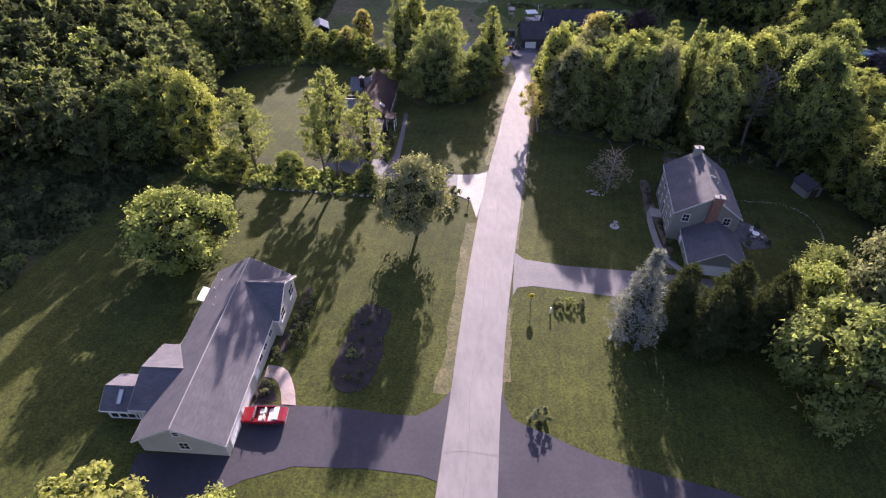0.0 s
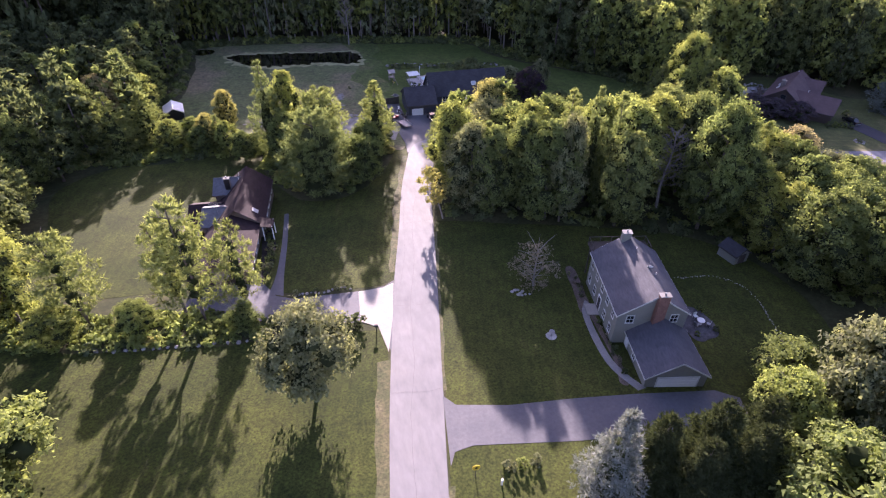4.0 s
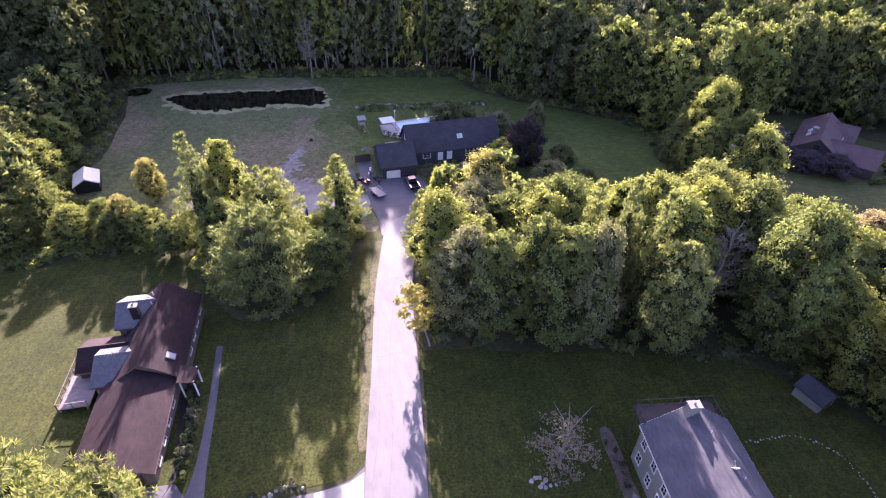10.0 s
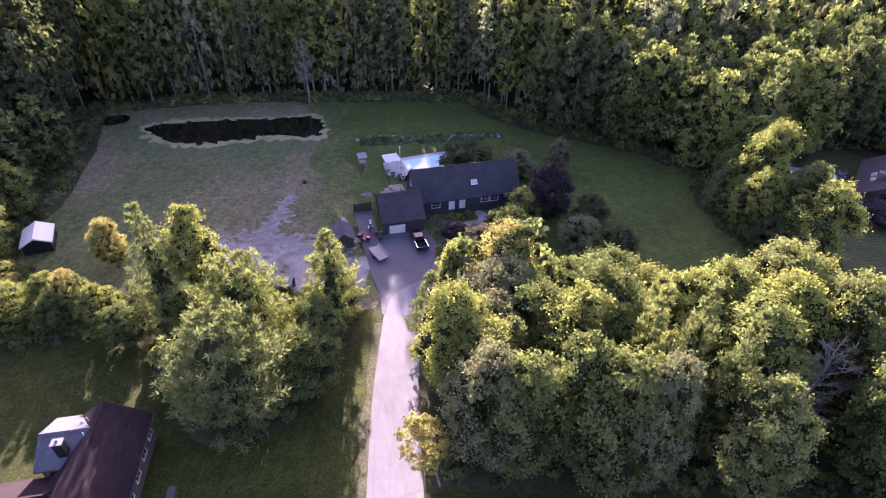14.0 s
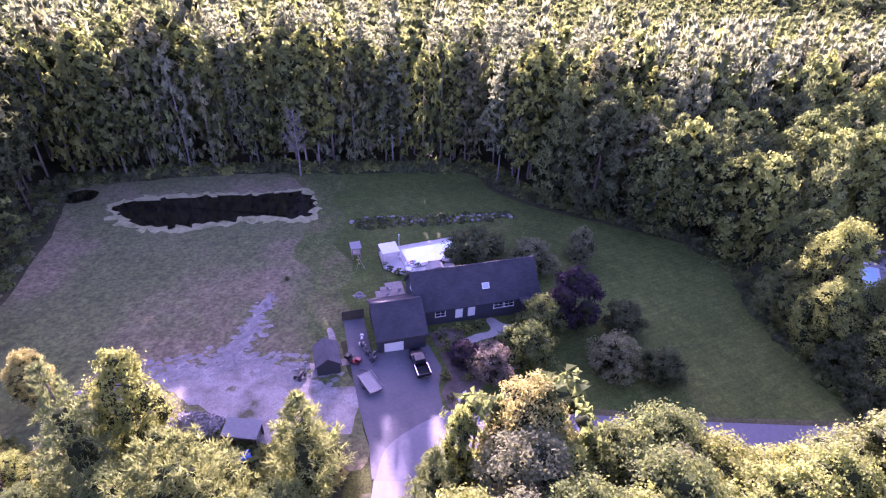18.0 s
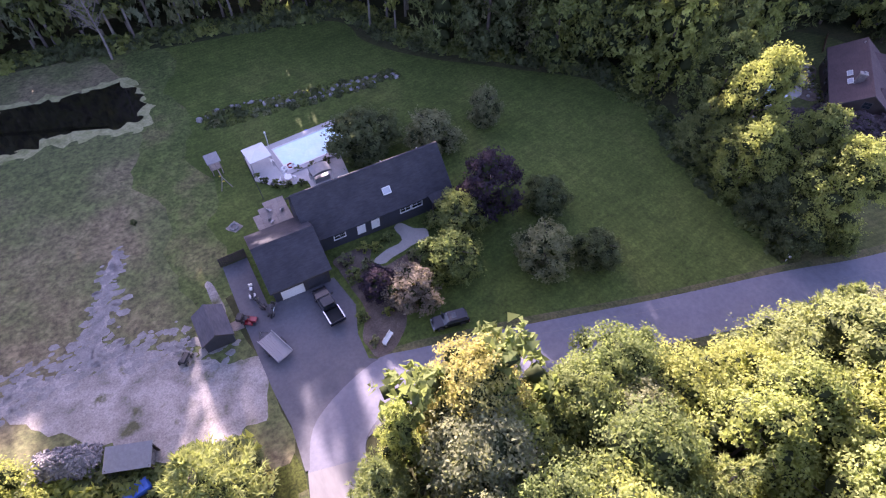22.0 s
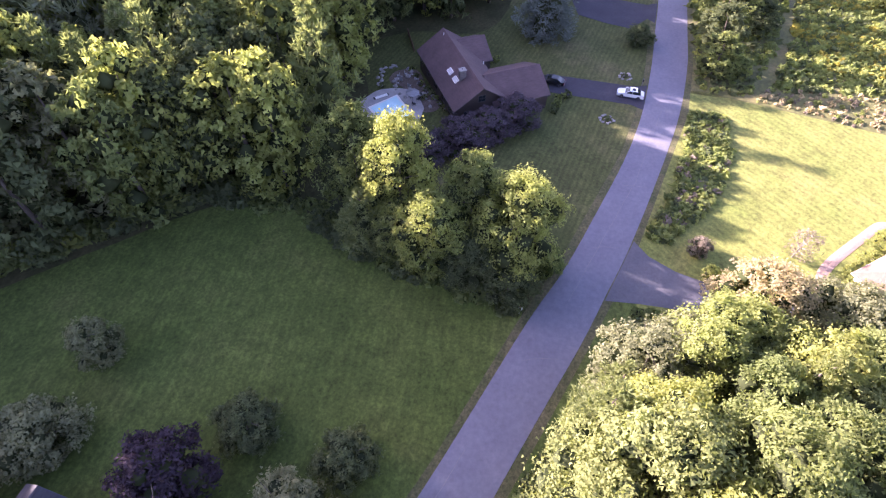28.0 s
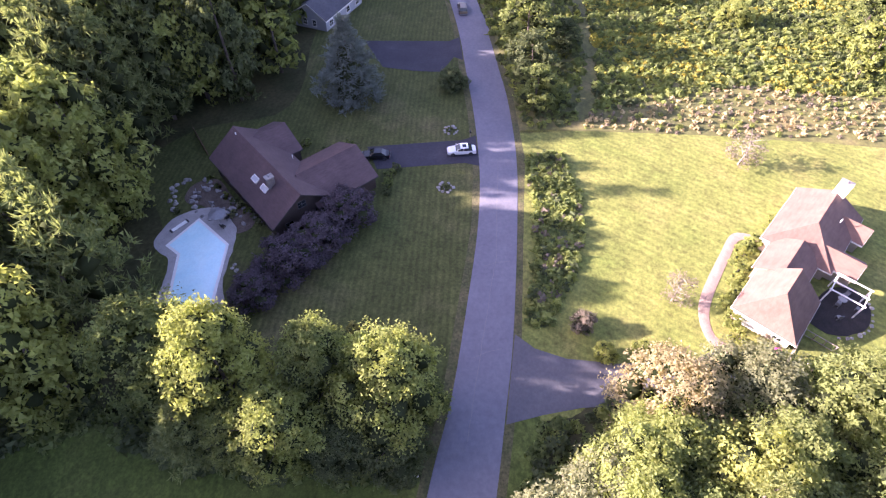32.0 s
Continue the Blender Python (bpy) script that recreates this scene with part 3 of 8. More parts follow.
DH_FIELD = [(17.6, 128), (16.6, 146), (15.4, 156), (17.0, 166), (13.4, 176), (16.6, 186), (15.4, 196), (18.6, 205), (15.0, 215.5), (-2, 217), (-19, 216), (-36, 213.5), (-35.5, 200), (-34.5, 171), (-36.5, 160), (-36, 148), (-30, 138), (-16, 131), (-4, 133), (8, 131)]
MH_LAWN = [(84.5, 120), (93.5, 117.3), (106, 114.5), (120, 111.7), (132, 110.2), (148, 109.7), (162, 109.9), (177, 110.1), (200, 111.5), (215, 118), (205, 135), (180, 141), (153, 143), (147, 159), (137, 165), (123, 158), (112, 158), (106, 152), (100, 146), (97, 135), (92, 127)]
OH_LAWN = [(91, 110.8), (100.4, 108.4), (119.3, 105.2), (134.5, 103.1), (141.5, 102.6), (141, 93), (137, 67), (132, 44), (125, 15), (95, 15), (82, 40), (84, 60), (91, 73), (94, 85), (94, 97), (90, 104)]
OH_MEADOW = [(141.5, 102.4), (150.7, 102.2), (176.4, 103), (200, 104.6), (330, 117), (330, -60), (120, -60), (125, 15), (132, 44), (137, 67), (141, 93)]
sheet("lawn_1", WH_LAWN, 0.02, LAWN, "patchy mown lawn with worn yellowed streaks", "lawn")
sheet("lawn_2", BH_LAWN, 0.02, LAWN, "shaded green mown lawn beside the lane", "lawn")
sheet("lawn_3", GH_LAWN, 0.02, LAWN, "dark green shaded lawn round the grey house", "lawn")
sheet("lawn_4", DH_LAWN, 0.02, LAWN_DEEP, "deep green lawn beside the dark house", "lawn")
sheet("field", DH_FIELD, 0.024, FIELD, "rough brownish grass field by the pond", "field", steps=6, rag=0.5)
sheet("field_margin", [(16.2, 150), (18.6, 156), (17.6, 163), (20.6, 171), (17.4, 180), (21.0, 189), (18.6, 199), (22.0, 207), (20.0, 214.5), (10.0, 216), (12.4, 206), (10.0, 197), (13.0, 187), (9.6, 178), (13.2, 168), (11.0, 160), (13.0, 151)], 0.028, MIXED_GRASS, "mixed green and brown grass at the field's margin", "field", rag=0.6)
sheet("lawn_5", MH_LAWN, 0.02, LAWN_OLIVE, "mown lawn with stripes beside the road", "lawn")
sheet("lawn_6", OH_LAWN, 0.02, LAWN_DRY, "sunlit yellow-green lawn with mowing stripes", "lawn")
sheet("meadow", OH_MEADOW, 0.02, MEADOW, "wild meadow of goldenrod and dry grass", "meadow")
sheet("verge", [(27, 126.9), (33.5, 125.8), (44.2, 122.7), (57.8, 119.5), (72, 115.6), (82.1, 112.7), (90.4, 110.7), (90, 107.5), (82, 109.5), (72, 112.8), (57.8, 116.8), (44, 120.5), (33, 123.4)], 0.024, LAWN_DEEP, "narrow grass verge below the trees", "lawn")

def lane_verge(name, edge, side, y0, y1, wide):
    xs, ys = [p[0] for p in edge], [p[1] for p in edge]
    steps = np.arange(y0, y1 + 0.1, 2.0)
    inner = [(float(np.interp(y, ys, xs)) - side * 0.1, float(y)) for y in steps]
    outer = [(float(np.interp(y, ys, xs)) + side * wide * (0.65 + 0.5 * noise.noise((y * 0.21, side * 3.0, 7.0))), float(y)) for y in steps]
    return sheet(name, inner + outer[::-1], 0.03, VERGE, "worn tan grass verge along the lane", "verge", smooth=False, rag=0.15)


lane_verge("verge_west", ROAD_L, -1, 34, 66, 2.2)
lane_verge("verge_north_west", ROAD_L, -1, 84, 124, 1.6)
lane_verge("verge_east", ROAD_R, 1, 36, 49, 0.9)
lane_verge("verge_north_east", ROAD_R, 1, 60, 94, 0.5)

sheet("road_shoulder", [(x, y + 1.0) for x, y in EAST_N[2:15]] + [(x, y - 1.0) for x, y in EAST_S[14:2:-1]], 0.028, VERGE, "worn grass shoulder along the road", "verge", smooth=False, rag=0.25)
# drives
sheet("driveway_1", [(-0.6, 24), (-2.2, 24.6), (-7.5, 25.2), (-14.7, 25.3), (-19.2, 23.8), (-23, 21.5), (-30, 21), (-30.2, 26.4), (-21.0, 26.4), (-21, 32.3), (-16, 32.2), (-11.2, 32.1), (-6, 31.4), (-3.0, 31.2), (-0.6, 32.6), (0.9, 34.6)], 0.045, ASPHALT_DARK, "dark asphalt driveway of the ranch house", "driveway", rag=0.03, smooth=False)
sheet("driveway_2", [(6.3, 34), (7.5, 31.2), (10.5, 29.6), (15.9, 26.9), (22.3, 25.0), (28.3, 23.2), (34, 20), (34, 8), (14, 10), (8, 14), (4.6, 18)], 0.045, ASPHALT_DARK, "wide dark asphalt driveway", "driveway", rag=0.03)
sheet("driveway_3", [(10.6, 59.2), (11.8, 57.6), (17.9, 56.4), (26, 55.8), (33.5, 55.0), (43.6, 53.6), (46, 52), (45, 48.5), (38, 49), (24.3, 50.2), (12.4, 52.0), (10.2, 51.6), (9.4, 50)], 0.045, ASPHALT_BLUE, "grey asphalt driveway leading to a garage", "driveway", rag=0.03, smooth=False)
sheet("driveway_4", [(8.1, 82), (6.5, 80.8), (3.5, 80.3), (-6.6, 80.3), (-9, 81.3), (-11, 84.6), (-20, 85.6), (-22, 80), (-14, 77.2), (-3.6, 74.6), (2.5, 73.6), (4.6, 72.4), (5.6, 67.5), (6.5, 70)], 0.045, ASPHALT_BLUE, "grey asphalt driveway of the brown house", "driveway", rag=0.03, smooth=False)
sheet("driveway_apron", [(8.0, 81.4), (6.2, 80.5), (2.6, 80.2), (2.3, 73.8), (4.6, 72.3), (5.3, 67.5), (6.7, 73.5)], 0.065, CONCRETE, "sunlit pale concrete driveway apron", "driveway", rag=0.02, smooth=False)
sheet("driveway_5", [(17.7, 125.8), (18.0, 131), (17.6, 135.5), (17.2, 146), (17.2, 155.3), (20.4, 155.5), (20.5, 147), (29.2, 147.2), (30.0, 142), (28.6, 138), (28.4, 134.4), (30.5, 133.0), (28.5, 127.2), (24.2, 125.9)], 0.060, ASPHALT_BLUE, "dark asphalt parking yard before the garage", "driveway", rag=0.03, smooth=False)
sheet("driveway_6", [(139.6, 128.2), (140.0, 112), (141, 109.6), (133.0, 109.7), (134.0, 112), (133.6, 126.4)], 0.045, ASPHALT_DARK, "dark asphalt driveway with parked cars", "driveway", rag=0.03, smooth=False)
sheet("driveway_7", [(176, 130), (174, 112), (175.5, 109.8), (166, 109.7), (167.5, 111.5), (162, 114.5), (163, 120), (165, 126)], 0.045, ASPHALT_DARK, "dark asphalt turnaround before the blue-grey house", "driveway", rag=0.03, smooth=False)
sheet("driveway_8", [(101, 108.6), (98.8, 106.5), (97.2, 103.0), (96.1, 97), (96, 88), (97.5, 84.5), (95, 79), (90.5, 80), (91, 92), (91, 102.5), (90.4, 107), (89.6, 111.2)], 0.045, ASPHALT_BLUE, "grey asphalt driveway under the trees", "driveway", rag=0.03, smooth=False)

# paths and planting beds
strip("path_1", [(-8.2, 104), (-8.5, 94.5), (-9.2, 86.3), (-10.2, 82)], [(-7.4, 104), (-7.6, 94.5), (-8.0, 86), (-8.0, 81.2)], 0.035, ASPHALT_BLUE, "narrow grey concrete path", "path")
strip("path_2", [(35.0, 72.5), (33.2, 69), (32.4, 60.5), (34.2, 55.4)], [(35.4, 71.5), (34.1, 68.6), (33.5, 60.5), (35.4, 55.6)], 0.035, CONCRETE_GREY, "curving grey concrete path along the house", "path")
strip("path_3", [(-20.2, 37.6), (-18.0, 37.0), (-16.6, 34.6), (-15.9, 32.2)], [(-20.2, 35.8), (-18.9, 35.5), (-18.0, 34.0), (-17.5, 32.3)], 0.05, BRICK_PATH, "curved brick paver entry walk", "path")
sheet("path_4", [(34.9, 147.2), (36.0, 146.4), (40.6, 147.4), (42.8, 147.4), (43.8, 149.0), (42.2, 150.2), (41.2, 151.8), (39.9, 151.5), (39.8, 148.9), (37.0, 148.2)], 0.05, CONCRETE, "pale concrete entry walk", "path", steps=3)
sheet("mulch_bed_1", [(-10.6, 47.3), (-7.4, 47.2), (-6.6, 45.0), (-7.2, 41.9), (-7.5, 38), (-8.5, 35.2), (-10.4, 34.0), (-12.2, 34.8), (-12.7, 37.4), (-11.9, 41.8)], 0.07, MULCH, "kidney-shaped bed of dark mulch", "planting bed")
sheet("mulch_bed_2", [(-20.6, 39.2), (-18.6, 39.6), (-17.6, 44), (-17.2, 49.6), (-18.4, 50.2), (-19.0, 44)], 0.06, MULCH, "narrow dark mulch bed along the house", "planting bed")
sheet("mulch_bed_3", [(-20.6, 35.6), (-19.3, 35.3), (-18.4, 33.8), (-18.3, 32.6), (-20.6, 32.5)], 0.06, MULCH, "dark mulch bed inside the curved walk", "planting bed")
sheet("mulch_bed_4", [(30.3, 147.3), (30.8, 141), (28.9, 137.0), (29.4, 134.2), (32.2, 134.5), (35.2, 138), (36.5, 142), (40, 144), (41, 146.6), (36, 146), (34.5, 147.5), (35.5, 150), (30.5, 150)], 0.05, MULCH_BROWN, "brown mulch bed with shrubs by the parking yard", "planting bed")
sheet("patio_2", [(25.7, 175.4), (25.7, 169.4), (27.6, 167.4), (30.6, 166.2), (32.6, 166.2), (32.6, 163.6), (38.6, 163.8), (39.2, 169.2), (30.0, 169.2), (29.6, 175.6)], 0.05, CONCRETE_PALE, "pale concrete terrace beside the pool", "patio", rag=0.05, smooth=False)
sheet("patio_1", [(46.2, 68.2), (46.4, 62.2), (48.2, 61.6), (50.6, 62.4), (51.0, 65.6), (50.0, 68.0)], 0.05, FLAGSTONE, "dark flagstone patio beside the grey house", "patio", rag=0.15)
sheet("bed_grey_house", [(33.8, 57.0), (34.6, 64.0), (35.4, 72), (36.6, 79.5), (35.2, 80.0), (34.2, 74), (33.4, 70), (34.2, 69), (33.6, 60.5), (32.6, 57)], 0.03, MULCH_BROWN, "brown mulch bed along the grey house", "planting bed", rag=0.1)
sheet("gravel_yard", [(17.1, 140.6), (17.2, 135.5), (13, 132.0), (6, 133.4), (-2, 140.4), (-9, 147), (-7, 149.6), (-2, 148.6), (3.5, 149.4), (7, 146.8), (11, 144.8), (14, 141.6)], 0.034, GRAVEL, "pale gravel yard with weeds and tyre tracks", "gravel", rag=0.7, steps=10)
sheet("gravel_trail", [(0.5, 149), (2.2, 150), (3.6, 156), (5.4, 163), (5.0, 163.4), (2.6, 157), (1.0, 152)], 0.038, GRAVEL, "thin scatter of gravel across the field", "gravel", rag=0.5, steps=10)
sheet("gravel_path", [(14.5, 153.4), (15.0, 148.6), (15.8, 148.6), (15.3, 153.4)], 0.04, GRAVEL, "gravel strip behind the small shed", "gravel", rag=0.12)
sheet("garden_strip", [(-10.6, 100), (-9.4, 95), (-10.0, 88), (-12.2, 83), (-11.4, 86), (-11.6, 97)], 0.05, MULCH, "shrub bed between path and brown house", "planting bed")

# pond
POND = [(-26.2, 203.4), (-24.4, 197.5), (-19.5, 192.8), (-14, 191.2), (-8, 192.0), (-3.4, 192.8), (3.6, 194.0), (9, 192.6), (13.4, 192.6), (14.4, 199), (12.4, 205.0), (4, 204.4), (-8, 204.8), (-19, 204.8)]
sheet("pond_bank", [(-27.6, 203.6), (-25.4, 196.4), (-20, 190.8), (-13, 189.2), (-4, 190.4), (5, 191.0), (11, 189.8), (14.9, 191.2), (15.2, 199), (13.0, 206), (4, 206.2), (-8, 206.6), (-21, 206.8)], 0.045, POND_BANK, "muddy yellow-green pond bank", "bank", rag=1.1, steps=12)
sheet("pond_water", POND, 0.07, WATER, "dark still pond with algae at its edge", "pond", rag=1.0, steps=12)
sheet("pond_water_small", [(-38, 207), (-34.5, 205), (-31.5, 208), (-32, 211), (-36, 211.5)], 0.06, WATER, "small dark puddle beside the pond", "pond", rag=0.3)


# cracks and sealed joints in the lane
def ribbon(name, pts, width, lift, material, label):
    bm = bmesh.new()
    rows = []
    q = spline(pts, 10)
    for i, p in enumerate(q):
        d = q[min(i + 1, len(q) - 1)] - q[max(i - 1, 0)]
        n = np.array([-d[1], d[0]]) / max(1e-6, np.linalg.norm(d))
        j = 0.12 * noise.noise((p[0] * 0.9, p[1] * 0.9, 3.0))
        rows.append([bm.verts.new((*(p + n * (j + s * width / 2)), gz(*(p + n * (j + s * width / 2))) + lift)) for s in (-1, 1)])
    for r, s in zip(rows, rows[1:]):
        bm.faces.new((r[0], r[1], s[1], s[0]))
    return tagged(part(name, bm, material), label, "road", "", "structure")


def lane_at(y, t):
    xl = np.interp(y, [p[1] for p in ROAD_L], [p[0] for p in ROAD_L])
    xr = np.interp(y, [p[1] for p in ROAD_R], [p[0] for p in ROAD_R])
    return xl + (xr - xl) * t


ribbon("road_crack_1", [(lane_at(y, 0.42 + 0.04 * math.sin(y * 0.31)), y) for y in range(10, 124, 6)], 0.045, 0.106, CRACK, "dark sealed crack along the lane")
ribbon("road_crack_2", [(lane_at(y, 0.16 + 0.05 * math.sin(y * 0.23)), y) for y in range(80, 122, 6)], 0.035, 0.1, CRACK, "thin crack near the lane's edge")
for k, y in enumerate((27.0, 60.4, 76.0, 97.6, 113.5)):
    ribbon("road_joint_%d" % (k + 1), [(lane_at(y, t), y + 0.25 * math.sin(t * 5 + k)) for t in (0.04, 0.3, 0.6, 0.96)], 0.04, 0.106, CRACK, "dark crack across the lane")
for k, (x0, y0, x1, y1) in enumerate(((60, 123.6, 62, 119.6), (78, 119.5, 79.5, 115.2), (98, 114.0, 99, 110.5), (112, 111.3, 112.6, 107.6), (124, 109.4, 124.3, 105.6), (140, 108.2, 140.2, 104.0), (48, 127.6, 66, 122.8), (88, 115.6, 112, 109.8), (112, 109.6, 134, 106.6))):
    ribbon("road_crack_%d" % (k + 3), [(x0, y0), ((x0 + x1) / 2 + 0.2, (y0 + y1) / 2), (x1, y1)], 0.05, 0.112, CRACK_LIGHT, "pale crack in the road")

# ---- houses ----
def slab(name, pts, thick, material, parent, m=None, label=""):
    """A roof plane: a polygon with thickness below it."""
    bm = bmesh.new()
    top = [bm.verts.new(p) for p in pts]
    low = [bm.verts.new((p[0], p[1], p[2] - thick)) for p in pts]
    bm.faces.new(top)
    bm.faces.new(low[::-1])
    for i in range(len(pts)):
        j = (i + 1) % len(pts)
        bm.faces.new((top[i], low[i], low[j], top[j]))
    return part(name, bm, material, parent, label, m)


def gable(parent, m, w, l, eave, ridge, wall, roof, trim, oh=0.35, base=-1.3, front=True, back=True, cap=True):
    """A gabled block: ridge along local y from 0 to l, centred on x."""
    h, s = w / 2, (ridge - eave) / (w / 2)
    part("wall", prism(bmesh.new(), [(-h, base), (h, base), (h, eave - 0.1), (0, ridge - 0.1), (-h, eave - 0.1)], 0, l), wall, parent, "", m)
    a, b = -oh if front else 0.0, l + (oh if back else 0.0)
    for k in (-1, 1):
        e = h + oh
        slab("roof_slope", [(0, a, ridge + 0.08), (k * e, a, eave - s * oh + 0.08), (k * e, b, eave - s * oh + 0.08), (0, b, ridge + 0.08)], 0.15, roof, parent, m)
        part("fascia", boxes((k * e - 0.03, k * e + 0.03, a, b, eave - s * oh - 0.17, eave - s * oh + 0.05)), trim, parent, "", m)
        for end, on in ((a, front), (b, back)):
            if on:
                bm = bmesh.new()
                prism(bm, [(0, ridge + 0.06), (k * e, eave - s * oh + 0.06), (k * e, eave - s * oh - 0.15), (0, ridge - 0.15)], end - 0.03, end + 0.03)
                part("rake_board", bm, trim, parent, "", m)
    if cap:
        part("ridge_cap", prism(bmesh.new(), [(-0.18, ridge + 0.05), (0, ridge + 0.14), (0.18, ridge + 0.05)], a, b), roof, parent, "", m)


def hip(parent, m, w, l, eave, ridge, wall, roof, trim, oh=0.5, in0=None, in1=0.0, base=-1.3):
    """A hipped block along local y; in0, in1: how far the ridge stops short of each end (0: a gable)."""
    in0 = w / 2 if in0 is None else in0
    h = w / 2
    s = (ridge - eave) / h
    e, ze = h + oh, eave - s * oh
    a, b = -oh, l + oh
    r0, r1 = ((0, in0, ridge) if in0 else (0, a, ridge)), ((0, l - in1, ridge) if in1 else (0, b, ridge))
    prof = [(-h, base), (h, base), (h, eave - 0.1), (-h, eave - 0.1)]
    part("wall", prism(bmesh.new(), prof, 0, l), wall, parent, "", m)
    if not in1:
        part("gable_wall", prism(bmesh.new(), [(-h, eave - 0.1), (h, eave - 0.1), (0, ridge - 0.15)], l - 0.15, l), wall, parent, "", m)
    for k in (-1, 1):
        slab("roof_slope", [(k * e, a, ze), (k * e, b, ze), r1, r0], 0.14, roof, parent, m)
        part("fascia", boxes((k * e - 0.03, k * e + 0.03, a, b, ze - 0.2, ze - 0.02)), trim, parent, "", m)
    if in0:
        slab("roof_slope", [(-e, a, ze), (e, a, ze), r0], 0.14, roof, parent, m)
        part("fascia", boxes((-e, e, a - 0.03, a + 0.03, ze - 0.2, ze - 0.02)), trim, parent, "", m)
    if in1:
        slab("roof_slope", [(-e, b, ze), (e, b, ze), r1], 0.14, roof, parent, m)
        part("fascia", boxes((-e, e, b - 0.03, b + 0.03, ze - 0.2, ze - 0.02)), trim, parent, "", m)


def on_wall(m, side, w, l, s, z):
    """The pose of a thing on a block's wall: x along the wall, -y outwards."""
    return m @ {"E": pose(w / 2, s, z, 0, 0, 90), "W": pose(-w / 2, s, z, 0, 0, -90), "S": pose(s, 0, z), "N": pose(s, l, z, 0, 0, 180)}[side]


def window(parent, m, w, h, trim, bars=1, label=""):
    bm = boxes((-w / 2 - 0.1, -w / 2, -0.06, 0.02, -h / 2, h / 2), (w / 2, w / 2 + 0.1, -0.06, 0.02, -h / 2, h / 2), (-w / 2 - 0.1, w / 2 + 0.1, -0.06, 0.02, h / 2, h / 2 + 0.1))
    win = part("window", bm, trim, parent, label, m)
    part("pane", boxes((-w / 2, w / 2, -0.025, 0.02, -h / 2, h / 2)), GLASS, win)
    part("sill", boxes((-w / 2 - 0.14, w / 2 + 0.14, -0.1, 0.02, -h / 2 - 0.1, -h / 2)), trim, win)
    bm = boxes((-w / 2, w / 2, -0.045, -0.02, -0.025, 0.025))
    for k in range(bars):
        x = -w / 2 + w * (k + 1) / (bars + 1)
        box(bm, x - 0.02, x + 0.02, -0.045, -0.02, -h / 2, h / 2)
    part("mullion", bm, trim, win)
    return win


def door(parent, m, w, h, material, trim, label=""):
    d = part("door", boxes((-w / 2, w / 2, -0.05, 0.02, 0, h)), material, parent, label, m)
    part("door_frame", boxes((-w / 2 - 0.12, -w / 2, -0.08, 0.02, 0, h), (w / 2, w / 2 + 0.12, -0.08, 0.02, 0, h), (-w / 2 - 0.12, w / 2 + 0.12, -0.08, 0.02, h, h + 0.12)), trim, d)
    part("door_panel", boxes((-w * 0.35, w * 0.35, -0.065, -0.045, h * 0.1, h * 0.42), (-w * 0.35, w * 0.35, -0.065, -0.045, h * 0.52, h * 0.9)), material, d)
    part("handle", boxes((w * 0.36, w * 0.42, -0.11, -0.05, h * 0.46, h * 0.5)), CHROME, d)
    return d


def garage_door(parent, m, w, h, material, trim):
    d = part("garage_door", boxes((-w / 2, w / 2, -0.03, 0.02, 0, h)), material, parent, "", m)
    for r in range(4):
        for c in range(4):
            x0, z0 = -w / 2 + w * c / 4, h * r / 4
            part("garage_panel", boxes((x0 + 0.08, x0 + w / 4 - 0.08, -0.05, -0.03, z0 + 0.08, z0 + h / 4 - 0.06)), material, d)
    part("door_frame", boxes((-w / 2 - 0.14, -w / 2, -0.08, 0.02, 0, h), (w / 2, w / 2 + 0.14, -0.08, 0.02, 0, h), (-w / 2 - 0.14, w / 2 + 0.14, -0.08, 0.02, h, h + 0.16)), trim, d)
    return d


def chimney(parent, x, y, z0, z1, sx, sy, material):
    c = part("chimney", boxes((x - sx / 2, x + sx / 2, y - sy / 2, y + sy / 2, z0, z1)), material, parent)
    part("chimney_cap", boxes((x - sx / 2 - 0.08, x + sx / 2 + 0.08, y - sy / 2 - 0.08, y + sy / 2 + 0.08, z1, z1 + 0.12)), STONE, c)
    part("flue", cyl(x, y, z1 + 0.12, z1 + 0.45, 0.14, 0.12), GREY, c)
    return c


def roof_vent(parent, x, y, z, material=WHITE):
    return part("roof_vent", cyl(x, y, z - 0.25, z + 0.35, 0.06, sides=8), material, parent)


def roof_window(parent, m, w, h, frame=GREY, glass=None):
    """A skylight lying on a roof plane whose pose is m (z out of the roof)."""
    s = part("skylight", boxes((-w / 2, -w / 2 + 0.08, -h / 2, h / 2, 0, 0.14), (w / 2 - 0.08, w / 2, -h / 2, h / 2, 0, 0.14), (-w / 2, w / 2, -h / 2, -h / 2 + 0.08, 0, 0.14), (-w / 2, w / 2, h / 2 - 0.08, h / 2, 0, 0.14)), frame, parent, "", m)
    part("pane", boxes((-w / 2 + 0.07, w / 2 - 0.07, -h / 2 + 0.07, h / 2 - 0.07, 0.02, 0.11)), glass or SKYLIGHT, s)
    return s


